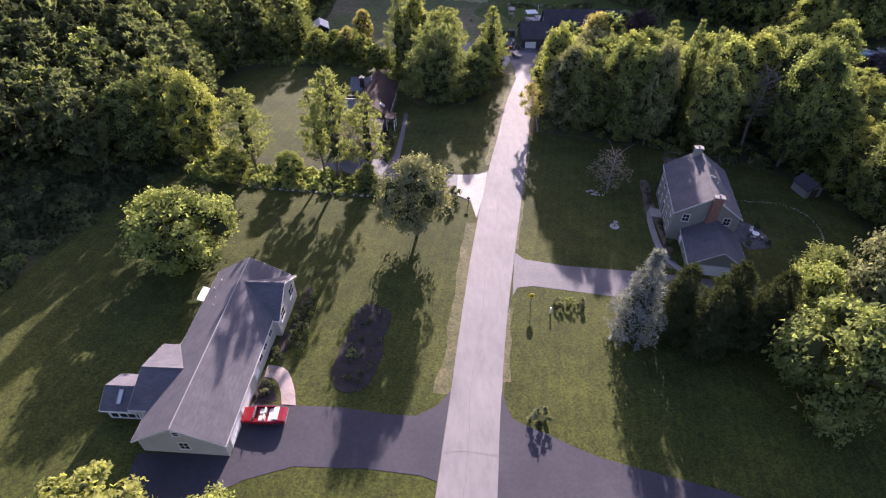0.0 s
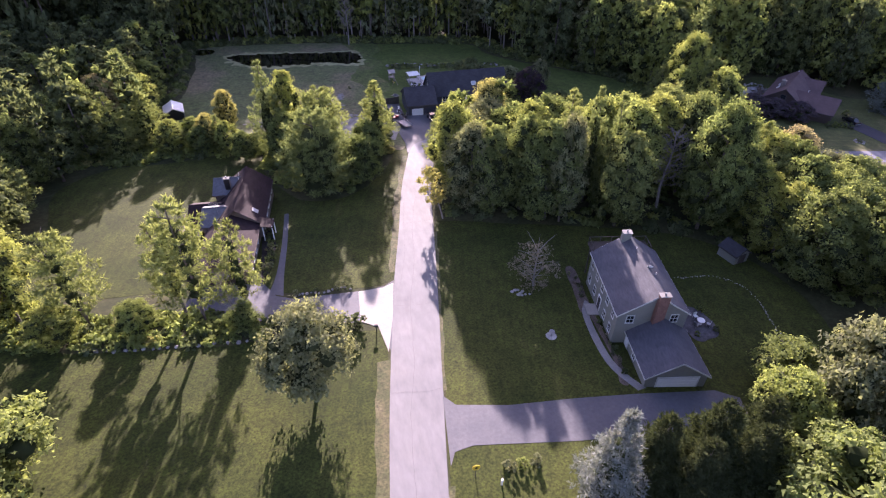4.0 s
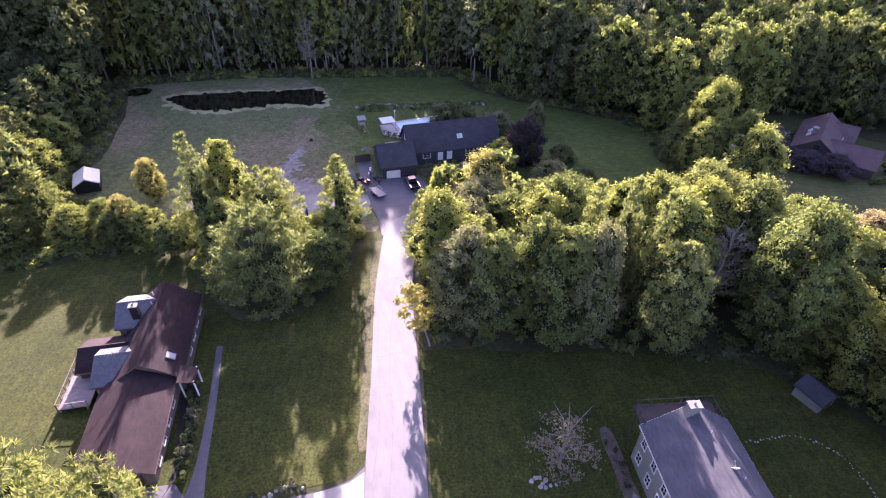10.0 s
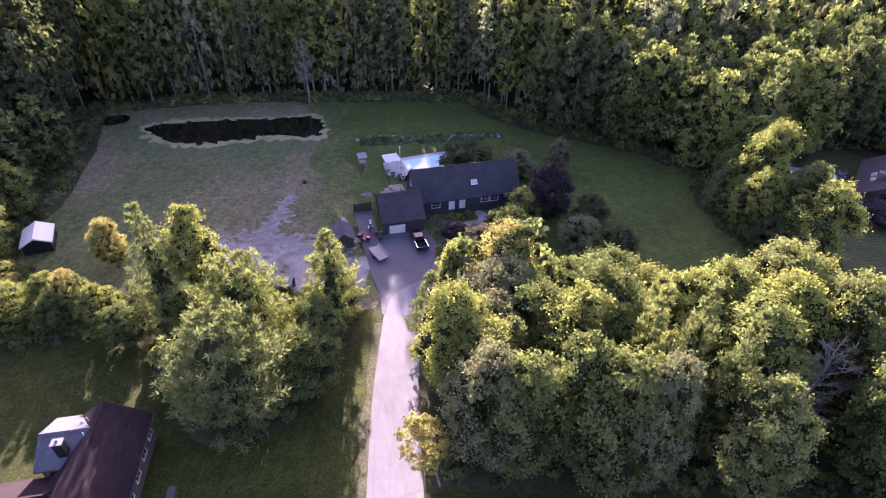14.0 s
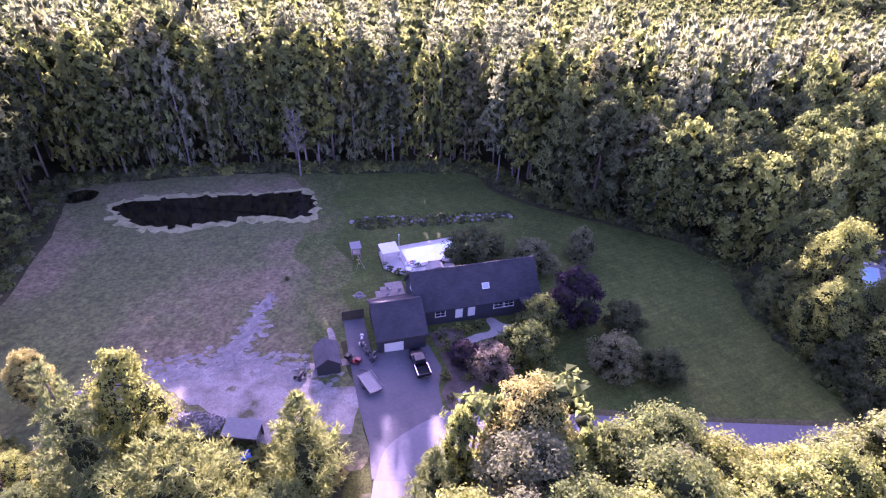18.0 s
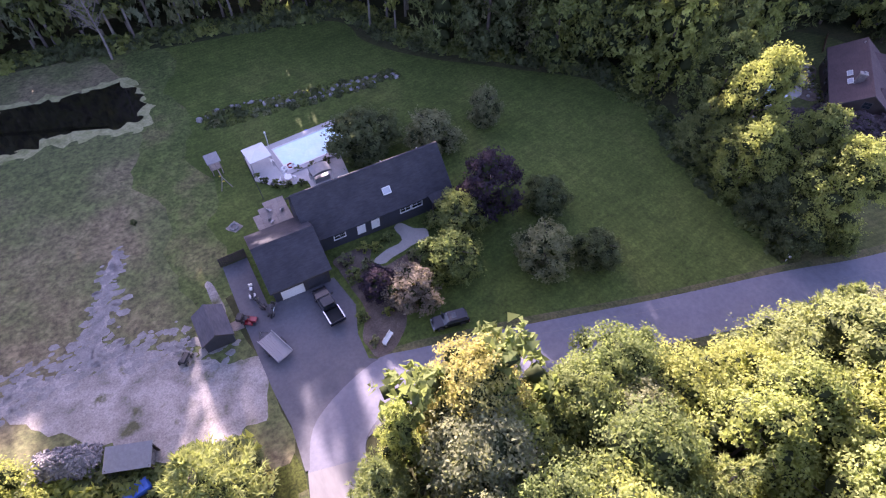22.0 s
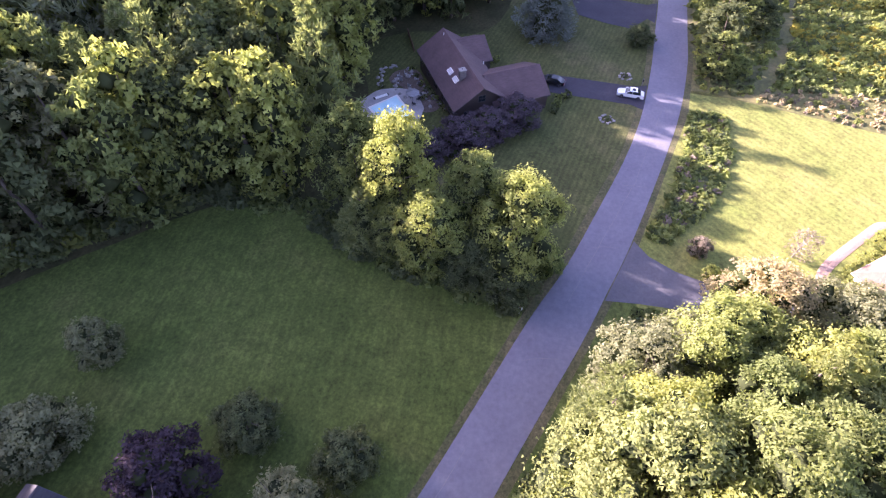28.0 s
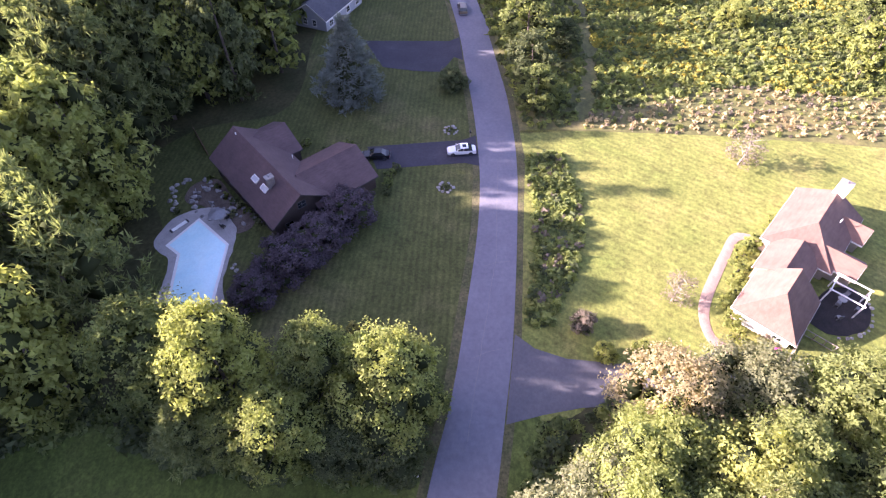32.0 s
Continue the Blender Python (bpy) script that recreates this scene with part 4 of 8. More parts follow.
def railing(parent, pts, z, height, material, gap=1.6):
    """Posts, rails and balusters along a line."""
    for (ax, ay), (bx, by) in zip(pts, pts[1:]):
        n = max(1, round(math.hypot(bx - ax, by - ay) / gap))
        for k in range(n + 1):
            x, y = ax + (bx - ax) * k / n, ay + (by - ay) * k / n
            part("post", boxes((x - 0.05, x + 0.05, y - 0.05, y + 0.05, z, z + height)), material, parent)
        for zz in (0.15, height - 0.06):
            bm = bmesh.new()
            d = Vector((by - ay, ax - bx, 0)).normalized() * 0.035
            vs = [bm.verts.new((x + s * d.x, y + s * d.y, z + zz + q)) for q in (0, 0.07) for x, y, s in ((ax, ay, 1), (bx, by, 1), (bx, by, -1), (ax, ay, -1))]
            for f in ((0, 1, 2, 3), (7, 6, 5, 4), (0, 4, 5, 1), (1, 5, 6, 2), (2, 6, 7, 3), (3, 7, 4, 0)):
                bm.faces.new([vs[i] for i in f])
            part("rail", bm, material, parent)


I4 = Matrix.Identity(4)

# the ranch house with a red car before it
ranch = thing("ranch_house", -25.44, 26.48, -2.95, "long grey-roofed ranch house with cream siding", "house")
gable(ranch, I4, 8.6, 22.9, 2.6, 5.1, SIDING_CREAM, ROOF_GREY, TRIM, cap=False)
part("ridge_vent", prism(bmesh.new(), [(-0.07, 5.16), (0, 5.22), (0.07, 5.16)], -0.3, 23.2), GREY_LIGHT, ranch, "pale metal ridge vent")
MW = pose(0, 19.3, 0, 0, 0, -90)
gable(ranch, MW, 7.0, 5.05, 2.5, 4.73, SIDING_CREAM, ROOF_GREY, TRIM, front=False)
MS = pose(0, 7.2, 0, 0, 0, 90)
gable(ranch, MS, 7.7, 6.3, 2.5, 3.87, SIDING_CREAM, ROOF_GREY, TRIM, front=False)
MR = pose(-6.0, 5.3, 0, 0, 0, 90)
gable(ranch, MR, 3.8, 3.5, 2.1, 3.08, SIDING_CREAM, ROOF_GREY, TRIM, front=False)
for s in (-1.3, -0.4, 0.5, 1.4):
    window(ranch, on_wall(MR, "W", 3.8, 3.5, s + 1.4, 1.1), 0.75, 1.5, TRIM, 0)
    window(ranch, on_wall(MR, "N", 3.8, 3.5, s * 0.8, 1.1), 0.7, 1.5, TRIM, 0)
window(ranch, on_wall(I4, "S", 8.6, 22.9, 0.2, 1.5), 0.9, 1.1, TRIM)
window(ranch, on_wall(I4, "S", 8.6, 22.9, 0.0, 3.7), 0.6, 0.6, TRIM, 0)
for s in (1.9, -1.9):
    window(ranch, on_wall(MW, "N", 7.0, 5.05, s, 1.5), 1.5, 1.3, TRIM)
for s in (11.6, 13.2, 15.2):
    window(ranch, on_wall(I4, "E", 8.6, 22.9, s - 0.6, 1.5), 0.9, 1.3, TRIM)
door(ranch, on_wall(I4, "E", 8.6, 22.9, 9.2, 0.2), 1.0, 2.05, WHITE, TRIM)
garage_door(ranch, on_wall(I4, "E", 8.6, 22.9, 2.3, 0.0), 2.6, 2.1, WHITE, TRIM)
garage_door(ranch, on_wall(I4, "E", 8.6, 22.9, 5.6, 0.0), 2.6, 2.1, WHITE, TRIM)
for x, y in ((-2.6, 17.5), (-3.6, 19.5), (-2.4, 16.2), (-3.0, 20.6)):
    roof_vent(ranch, x, y, 5.1 + x * 0.581)
roof_window(ranch, pose(-7.9, 4.3, 2.72, 27, 0, 0), 0.5, 1.5)
part("bay_canopy", prism(bmesh.new(), [(-0.1, 2.2), (1.3, 1.7), (1.3, 1.8), (-0.1, 2.35)], 19.0, 21.2, m=Matrix.Translation((-5.6, -0.6, 0))), WHITE, ranch, "small white lean-to canopy")

# the two-storey grey house
MG = I4
colonial = thing("two_storey_house", 39.2, 62.8, -10.45, "two-storey sage grey house with charcoal roof", "house")
gable(colonial, MG, 9.2, 12.8, 5.45, 8.55, SIDING_SAGE, ROOF_GREY, TRIM, oh=0.25)
MGG = pose(1.04, -7.6, 0)
gable(colonial, MGG, 7.6, 7.6, 2.4, 4.85, SIDING_SAGE, ROOF_GREY, TRIM, oh=0.3, back=False)
garage_door(colonial, on_wall(MGG, "S", 7.6, 7.6, 0.2, 0.0), 5.0, 2.0, WHITE, TRIM)
for s in (1.5, 4.0, 6.5, 9.0, 11.5):
    window(colonial, on_wall(MG, "W", 9.2, 12.8, s, 4.2), 0.8, 1.3, TRIM)
    if s != 6.5:
        window(colonial, on_wall(MG, "W", 9.2, 12.8, s, 1.5), 0.8, 1.3, TRIM)
door(colonial, on_wall(MG, "W", 9.2, 12.8, 6.5, 0.3), 1.0, 2.1, BLACK, WHITE)
for s in (-2.9, 2.9):
    window(colonial, on_wall(MG, "S", 9.2, 12.8, s, 4.5), 0.9, 1.2, TRIM)
window(colonial, on_wall(MGG, "W", 7.6, 7.6, 4.2, 1.3), 0.8, 0.9, TRIM)
door(colonial, on_wall(MGG, "W", 7.6, 7.6, 6.9, 0.0), 0.9, 1.95, WHITE, TRIM)
for s in (2.0, 6.0, 10.0):
    window(colonial, on_wall(MG, "E", 9.2, 12.8, s, 4.2), 0.9, 1.2, TRIM)
chimney(colonial, -0.5, 12.2, 3.0, 9.5, 1.2, 0.8, SIDING_SAGE)
chimney(colonial, 0.5, -0.38, 2.0, 8.9, 1.3, 0.75, BRICK)
roof_vent(colonial, 1.6, 5.2, 7.55)
bm = bmesh.new()
bmesh.ops.create_uvsphere(bm, u_segments=14, v_segments=8, radius=0.62)
bmesh.ops.delete(bm, geom=[v for v in bm.verts if v.co.z > -0.3], context="VERTS")
bmesh.ops.solidify(bm, geom=bm.faces[:], thickness=0.03)
dish = part("satellite_dish", bm, WHITE, colonial, "white satellite dish", pose(1.0, 6.4, 8.5, -50, 12, 0))
part("dish_arm", boxes((-0.02, 0.02, -0.02, 0.02, -0.62, 0.1), (-0.05, 0.05, -0.04, 0.04, 0.05, 0.18)), GREY, dish)
roof_vent(colonial, 0.2, 9.6, 8.5)
part("step", boxes((-6.3, -4.65, 5.4, 7.6, -0.8, 0.12), (-6.7, -6.3, 5.6, 7.4, -0.8, -0.1)), CONCRETE, colonial)
railing(colonial, [(-4.5, 12.9), (-4.5, 15.4), (4.0, 15.4), (4.0, 12.9)], 5.3, 1.1, WOOD_DARK)
part("balcony", boxes((-4.6, 4.1, 12.8, 15.5, 5.1, 5.3)), WOOD_DARK, colonial)
for x in (-4.1, 3.7):
    part("post", boxes((x - 0.08, x + 0.08, 15.2, 15.36, -1.2, 5.1)), WOOD_DARK, colonial)

# the brown house with skylight and deck
brown = thing("brown_house", -15.7, 86.6, -4.0, "rambling brown-shingled house with several gables", "house")
MB = pose(0, 11.0, 0)
gable(brown, MB, 7.6, 13.9, 2.3, 5.1, SIDING_BROWN, ROOF_BROWN, TRIM_BROWN)
MBG = pose(-0.65, -1.2, 0)
gable(brown, MBG, 7.6, 12.2, 2.2, 4.1, SIDING_BROWN, ROOF_BROWN, TRIM_BROWN, back=False)
MBA = pose(-0.3, 22.3, 0, 0, 0, 90)
gable(brown, MBA, 5.6, 4.6, 3.2, 4.7, SIDING_BROWN, ROOF_SLATE, TRIM_BROWN, front=False)
MBB = pose(-0.6, 14.3, 0, 0, 0, 90)
gable(brown, MBB, 6.6, 5.0, 2.4, 3.7, SIDING_BROWN, ROOF_SLATE, TRIM_BROWN, front=False)
MBC = pose(-3.0, 16.4, 0, 0, 0, 90)
gable(brown, MBC, 5.0, 5.2, 2.0, 3.2, SIDING_DEEP, ROOF_BROWN, TRIM_BROWN, front=False)
garage_door(brown, on_wall(MBG, "S", 7.6, 12.2, 0.4, 0.0), 4.8, 1.95, SIDING_DEEP, TRIM_BROWN)
for s in (2.0, 4.4, 6.8, 9.2):
    window(brown, on_wall(MBG, "E", 7.6, 12.2, s, 1.2), 0.9, 1.2, WHITE)
for s in (5.0, 7.5, 10.0, 12.4):
    window(brown, on_wall(MB, "E", 7.6, 13.9, s, 1.25), 1.1, 1.2, WHITE)
door(brown, on_wall(MB, "E", 7.6, 13.9, 1.2, 0.05), 1.0, 1.95, WHITE, WHITE)
window(brown, on_wall(MBB, "N", 6.6, 5.0, 0, 1.3), 1.6, 1.1, WHITE)
roof_window(brown, pose(2.6, 13.2, 5.18 - 2.6 * 0.737, 0, 36.4, 0), 1.1, 0.9)
chimney(brown, -2.6, 20.4, 2.6, 5.6, 0.9, 0.7, BLACK)
roof_vent(brown, -1.2, 23.6, 4.5)
roof_vent(brown, -0.9, 21.6, 4.7)
slab("porch_roof", [(3.6, 9.6, 2.5), (5.6, 9.6, 2.1), (5.6, 12.2, 2.1), (3.6, 12.2, 2.5)], 0.12, ROOF_BROWN, brown)
for x, y in ((5.4, 9.8), (5.4, 12.0), (3.9, 9.8)):
    part("porch_post", boxes((x - 0.08, x + 0.08, y - 0.08, y + 0.08, -0.6, 2.15)), WHITE, brown)
for k in range(14):
    y = 9.6 + k * 0.5
    part("deck_board", boxes((-9.6, -6.2, y, y + 0.47, 0.55, 0.63)), WOOD_GREY, brown)
railing(brown, [(-6.3, 9.6), (-9.5, 9.6), (-9.5, 16.5)], 0.6, 0.95, WOOD_GREY, 1.4)
for x, y in ((-9.4, 9.8), (-9.4, 13), (-9.4, 16.3), (-6.6, 9.8)):
    part("deck_post", boxes((x - 0.08, x + 0.08, y - 0.08, y + 0.08, -1.0, 0.55)), WOOD_GREY, brown)
# roof aerial
bm = tube(bmesh.new(), [(-3.3, 13.2, 3.2), (-3.3, 13.2, 5.2)], [0.03, 0.03], 5)
for k in range(6):
    tube(bm, [(-4.3 + k * 0.35, 12.6 + 0.05 * k, 5.1), (-4.3 + k * 0.35, 13.8 - 0.05 * k, 5.1)], [0.015, 0.015], 4)
tube(bm, [(-4.4, 13.2, 5.1), (-2.3, 13.2, 5.1)], [0.02, 0.02], 4)
part("aerial", bm, GREY, brown)

# the dark house with garage
dark = thing("dark_house", 28.34, 156.06, 0.9, "long dark house with charcoal roof and garage wing", "house", lift=0.64)
MD = pose(0, 0, 0, 0, 0, -90)
gable(dark, MD, 8.5, 20.5, 2.7, 7.08, SIDING_DARK, ROOF_DARK, SIDING_DARK)
MDG = pose(-6.92, -4.44, 0, 0, 0, -90)
gable(dark, MDG, 9.5, 7.15, 2.67, 5.45, SIDING_DARK, ROOF_DARK, TRIM_DARK)
garage_door(dark, on_wall(MDG, "E", 9.5, 7.15, 2.3, -0.6), 2.9, 2.3, WHITE, TRIM_DARK)
garage_door(dark, on_wall(MDG, "E", 9.5, 7.15, 5.5, -0.6), 2.6, 2.3, SIDING_DARK, TRIM_DARK)
for s in (3.8, 13.6, 15.4):
    window(dark, on_wall(MD, "E", 8.5, 20.5, s, 1.5), 1.5, 1.1, WHITE)
for s in (6.9, 9.0):
    door(dark, on_wall(MD, "E", 8.5, 20.5, s, 0.1), 0.95, 2.1, WHITE, WHITE)
roof_window(dark, pose(11.7, -2.6, 7.16 - 2.6 * 1.03, 45.9, 0, 0), 1.2, 1.0, WHITE)
for x in (6.5, 12.5, 18.0):
    roof_vent(dark, x, 0.5, 6.6)
window(dark, on_wall(MD, "S", 8.5, 20.5, 2.0, 1.5), 1.2, 1.2, WHITE)
window(dark, on_wall(MD, "S", 8.5, 20.5, 0, 4.4), 0.9, 1.0, WHITE)
slab("porch_roof", [(17.0, -5.9, 2.3), (20.4, -5.9, 2.3), (20.4, -4.2, 2.6), (17.0, -4.2, 2.6)], 0.1, ROOF_DARK, dark)
for x in (17.2, 20.2):
    part("porch_post", boxes((x - 0.08, x + 0.08, -5.8, -5.64, -1.0, 2.2)), WOOD_DARK, dark)

# the mauve-roofed house with a pool
mauve = thing("mauve_roofed_house", 122.1, 136.5, -52.0, "dark brown house with wide mauve-brown roof", "house")
gable(mauve, I4, 9.4, 18.7, 3.2, 6.4, SIDING_DEEP, ROOF_MAUVE, TRIM_DARK, oh=0.5)
MMG = pose(2.0, 4.4, 0, 0, 0, -90)
gable(mauve, MMG, 9.9, 10.4, 2.7, 5.3, SIDING_DEEP, ROOF_MAUVE, TRIM_DARK, front=False)
MMW = pose(0, 16.2, 0, 0, 0, -90)
gable(mauve, MMW, 8.4, 6.8, 3.0, 5.35, SIDING_DEEP, ROOF_MAUVE, TRIM_DARK, front=False)
chimney(mauve, -1.7, 5.0, 2.5, 6.9, 1.1, 0.9, BRICK_DARK)
roof_window(mauve, pose(-2.6, 5.6, 6.52 - 2.6 * 0.681, 0, -34.2, 0), 0.9, 1.5, WHITE)
roof_window(mauve, pose(-2.6, 8.2, 6.52 - 2.6 * 0.681, 0, -34.2, 0), 0.9, 1.5, WHITE)
for s in (2.5, 6, 10, 14, 17.5):
    window(mauve, on_wall(I4, "W", 9.4, 18.7, s, 1.4), 1.4, 1.3, TRIM_DARK)
for s in (-2.5, 2.5):
    window(mauve, on_wall(I4, "S", 9.4, 18.7, s, 1.5), 1.2, 1.3, TRIM_DARK)
window(mauve, on_wall(I4, "S", 9.4, 18.7, 0, 4.2), 1.2, 1.1, TRIM_DARK)
for s in (-2.2, 2.2):
    garage_door(mauve, on_wall(MMG, "N", 9.9, 10.4, s, 0.0), 2.7, 2.2, SIDING_DEEP, TRIM_DARK)
roof_vent(mauve, -0.5, 17.4, 6.2)
roof_vent(mauve, 4.4, 9.8, 4.0)

# the sunlit hip-roofed house
rosy = thing("hip_roofed_house", 99.14, 79.34, -135.9, "tan house with rosy hipped shingle roofs", "house")
hip(rosy, I4, 6.85, 7.3, 2.6, 5.5, SIDING_TAN, ROOF_TAN, WHITE, in0=2.8)
MO2 = pose(-1.2, 13.4, 0)
hip(rosy, MO2, 8.15, 12.2, 2.6, 4.8, SIDING_TAN, ROOF_TAN, WHITE, in0=4.5)
MO4 = pose(-1.4, 7.3, 0)
gable(rosy, MO4, 5.6, 7.0, 2.4, 4.0, SIDING_TAN, ROOF_TAN, WHITE, front=False, back=False)
MO3 = pose(-1.2, 16.0, 0, 0, 0, -90)
gable(rosy, MO3, 3.6, 6.9, 2.4, 3.5, SIDING_TAN, ROOF_TAN, WHITE, front=False)
MO5 = pose(-1.2, 22.9, 0, 0, 0, -90)
gable(rosy, MO5, 3.4, 5.7, 2.4, 3.6, SIDING_TAN, ROOF_TAN, WHITE, front=False)
chimney(rosy, -1.0, 25.9, 2.0, 6.4, 1.6, 1.1, WHITE)
garage_door(rosy, on_wall(I4, "S", 6.85, 7.3, -1.2, 0.0), 2.8, 2.1, WHITE, WHITE)
window(rosy, on_wall(I4, "S", 6.85, 7.3, 2.0, 1.4), 1.0, 1.2, WHITE)
for s in (2.0, 5.0):
    window(rosy, on_wall(I4, "W", 6.85, 7.3, s, 1.4), 1.2, 1.3, WHITE)
for s in (1.5, 4.5, 8.0):
    window(rosy, on_wall(MO2, "W", 8.15, 12.2, s, 1.4), 1.2, 1.3, WHITE)
for s in (-1.2, 1.2):
    window(rosy, on_wall(MO3, "N", 3.6, 6.9, s * 0.7, 1.3), 0.9, 1.2, WHITE)
roof_vent(rosy, 1.0, 21.0, 4.2)

# far blue-grey house at the road's bend
far_house = thing("blue_grey_house", 190.0, 138.5, 62.0, "blue-grey house with white windows beyond the drive", "house")
gable(far_house, pose(0, -7, 0), 8.5, 15, 3.0, 5.8, SIDING_BLUE, ROOF_GREY, WHITE)
for s in (2, 6, 10, 13):
    window(far_house, on_wall(pose(0, -7, 0), "E", 8.5, 15, s, 1.5), 1.3, 1.3, WHITE)
    window(far_house, on_wall(pose(0, -7, 0), "W", 8.5, 15, s, 1.5), 1.3, 1.3, WHITE)
for s in (-1.2, 1.2):
    window(far_house, on_wall(pose(0, -7, 0), "S", 8.5, 15, s, 1.6), 0.9, 1.4, WHITE)
    window(far_house, on_wall(pose(0, -7, 0), "N", 8.5, 15, s, 1.6), 0.9, 1.4, WHITE)

# ---- vehicles ----
def wheel(parent, x, y, r=0.34, w=0.22):
    m = pose(x, y, r, 90, 0, 0)
    bm = bmesh.new()
    tube(bm, [(0, 0, -w / 2), (0, 0, -w / 2 + 0.04), (0, 0, w / 2 - 0.04), (0, 0, w / 2)], [r * 0.86, r, r, r * 0.86], 14)
    wh = part("wheel", bm, RUBBER, parent, "", m)
    part("rim", tube(bmesh.new(), [(0, 0, -w / 2 - 0.015), (0, 0, w / 2 + 0.015)], [r * 0.6, r * 0.6], 10), CHROME, wh)
    return wh


def loft(bm, low, high):
    a, b = [bm.verts.new(p) for p in low], [bm.verts.new(p) for p in high]
    bm.faces.new(a[::-1])
    bm.faces.new(b)
    for i in range(len(a)):
        j = (i + 1) % len(a)
        bm.faces.new((a[i], a[j], b[j], b[i]))
    return bm


def body_bm(profile, w, tuck=0.12):
    """A car's lower body: its side profile, narrowed towards the top."""
    bm = bmesh.new()
    top = max(z for _, z in profile)
    sides = []
    for s in (-1, 1):
        sides.append([bm.verts.new((x, s * (w / 2 - tuck * max(0.0, (z - 0.55) / (top - 0.55)) - 0.08 * (abs(x) > 2.1)), z)) for x, z in profile])
    bm.faces.new(sides[0])
    bm.faces.new(sides[1][::-1])
    n = len(profile)
    for i in range(n):
        j = (i + 1) % n
        bm.faces.new((sides[0][i], sides[1][i], sides[1][j], sides[0][j]))
    bmesh.ops.bevel(bm, geom=bm.edges[:], offset=0.05, segments=2, affect="EDGES")
    return bm


def car_lights(c, L, w, z):
    for s in (-1, 1):
        part("headlight", boxes((L / 2 - 0.1, L / 2 - 0.02, s * (w / 2 - 0.3) - 0.16, s * (w / 2 - 0.3) + 0.16, z, z + 0.14)), CHROME, c)
        part("taillight", boxes((-L / 2 + 0.02, -L / 2 + 0.1, s * (w / 2 - 0.28) - 0.16, s * (w / 2 - 0.28) + 0.16, z + 0.05, z + 0.2)), RED, c)
    part("front_bumper", boxes((L / 2 - 0.12, L / 2 + 0.05, -w / 2 + 0.1, w / 2 - 0.1, z - 0.28, z - 0.1), bevel=0.02), GREY, c)
    part("rear_bumper", boxes((-L / 2 - 0.05, -L / 2 + 0.12, -w / 2 + 0.1, w / 2 - 0.1, z - 0.25, z - 0.08), bevel=0.02), GREY, c)


def closed_car(name, x, y, turn, paint, label, L=4.75, w=1.82, H=1.45, suv=False, sunroof=True):
    c = thing(name, x, y, turn, label, "car", lift=0.06)
    k = L / 4.8
    deck = 1.0 if not suv else 1.1
    prof = [(-2.4 * k, 0.3), (-2.42 * k, 0.7), (-2.3 * k, deck - 0.04), (-1.5 * k, deck), (1.0 * k, deck), (2.1 * k, deck - 0.18), (2.38 * k, deck - 0.35), (2.4 * k, 0.3)]
    part("body", body_bm(prof, w), paint, c)
    r0 = -2.2 * k if suv else -1.75 * k
    r1 = -1.95 * k if suv else -1.0 * k
    part("cabin_glass", loft(bmesh.new(), [(r0, -w / 2 + 0.12, deck - 0.02), (1.05 * k, -w / 2 + 0.12, deck - 0.02), (1.05 * k, w / 2 - 0.12, deck - 0.02), (r0, w / 2 - 0.12, deck - 0.02)], [(r1, -w / 2 + 0.28, H), (0.25 * k, -w / 2 + 0.28, H), (0.25 * k, w / 2 - 0.28, H), (r1, w / 2 - 0.28, H)]), GLASS, c)
    part("roof", boxes((r1 - 0.05, 0.3 * k, -w / 2 + 0.24, w / 2 - 0.24, H - 0.02, H + 0.05), bevel=0.02), paint, c)
    if sunroof:
        part("sunroof", boxes((-0.75 * k, -0.1 * k, -0.4, 0.4, H + 0.05, H + 0.065)), GLASS, c)
    for s in (-1, 1):
        for xx in (1.0, -0.25):
            part("pillar", tube(bmesh.new(), [(xx * k, s * (w / 2 - 0.12), deck), ((xx if xx < 0 else 0.25) * k, s * (w / 2 - 0.27), H)], [0.04, 0.04], 5), paint, c)
        part("wing_mirror", boxes((0.75 * k, 0.92 * k, s * (w / 2 + 0.08) - 0.09, s * (w / 2 + 0.08) + 0.09, deck - 0.02, deck + 0.14), bevel=0.02), paint, c)
        for xx in (-1.45, 1.5):
            wheel(c, xx * k, s * (w / 2 - 0.1), 0.34 if not suv else 0.38)
    car_lights(c, L, w, 0.62)
    return c


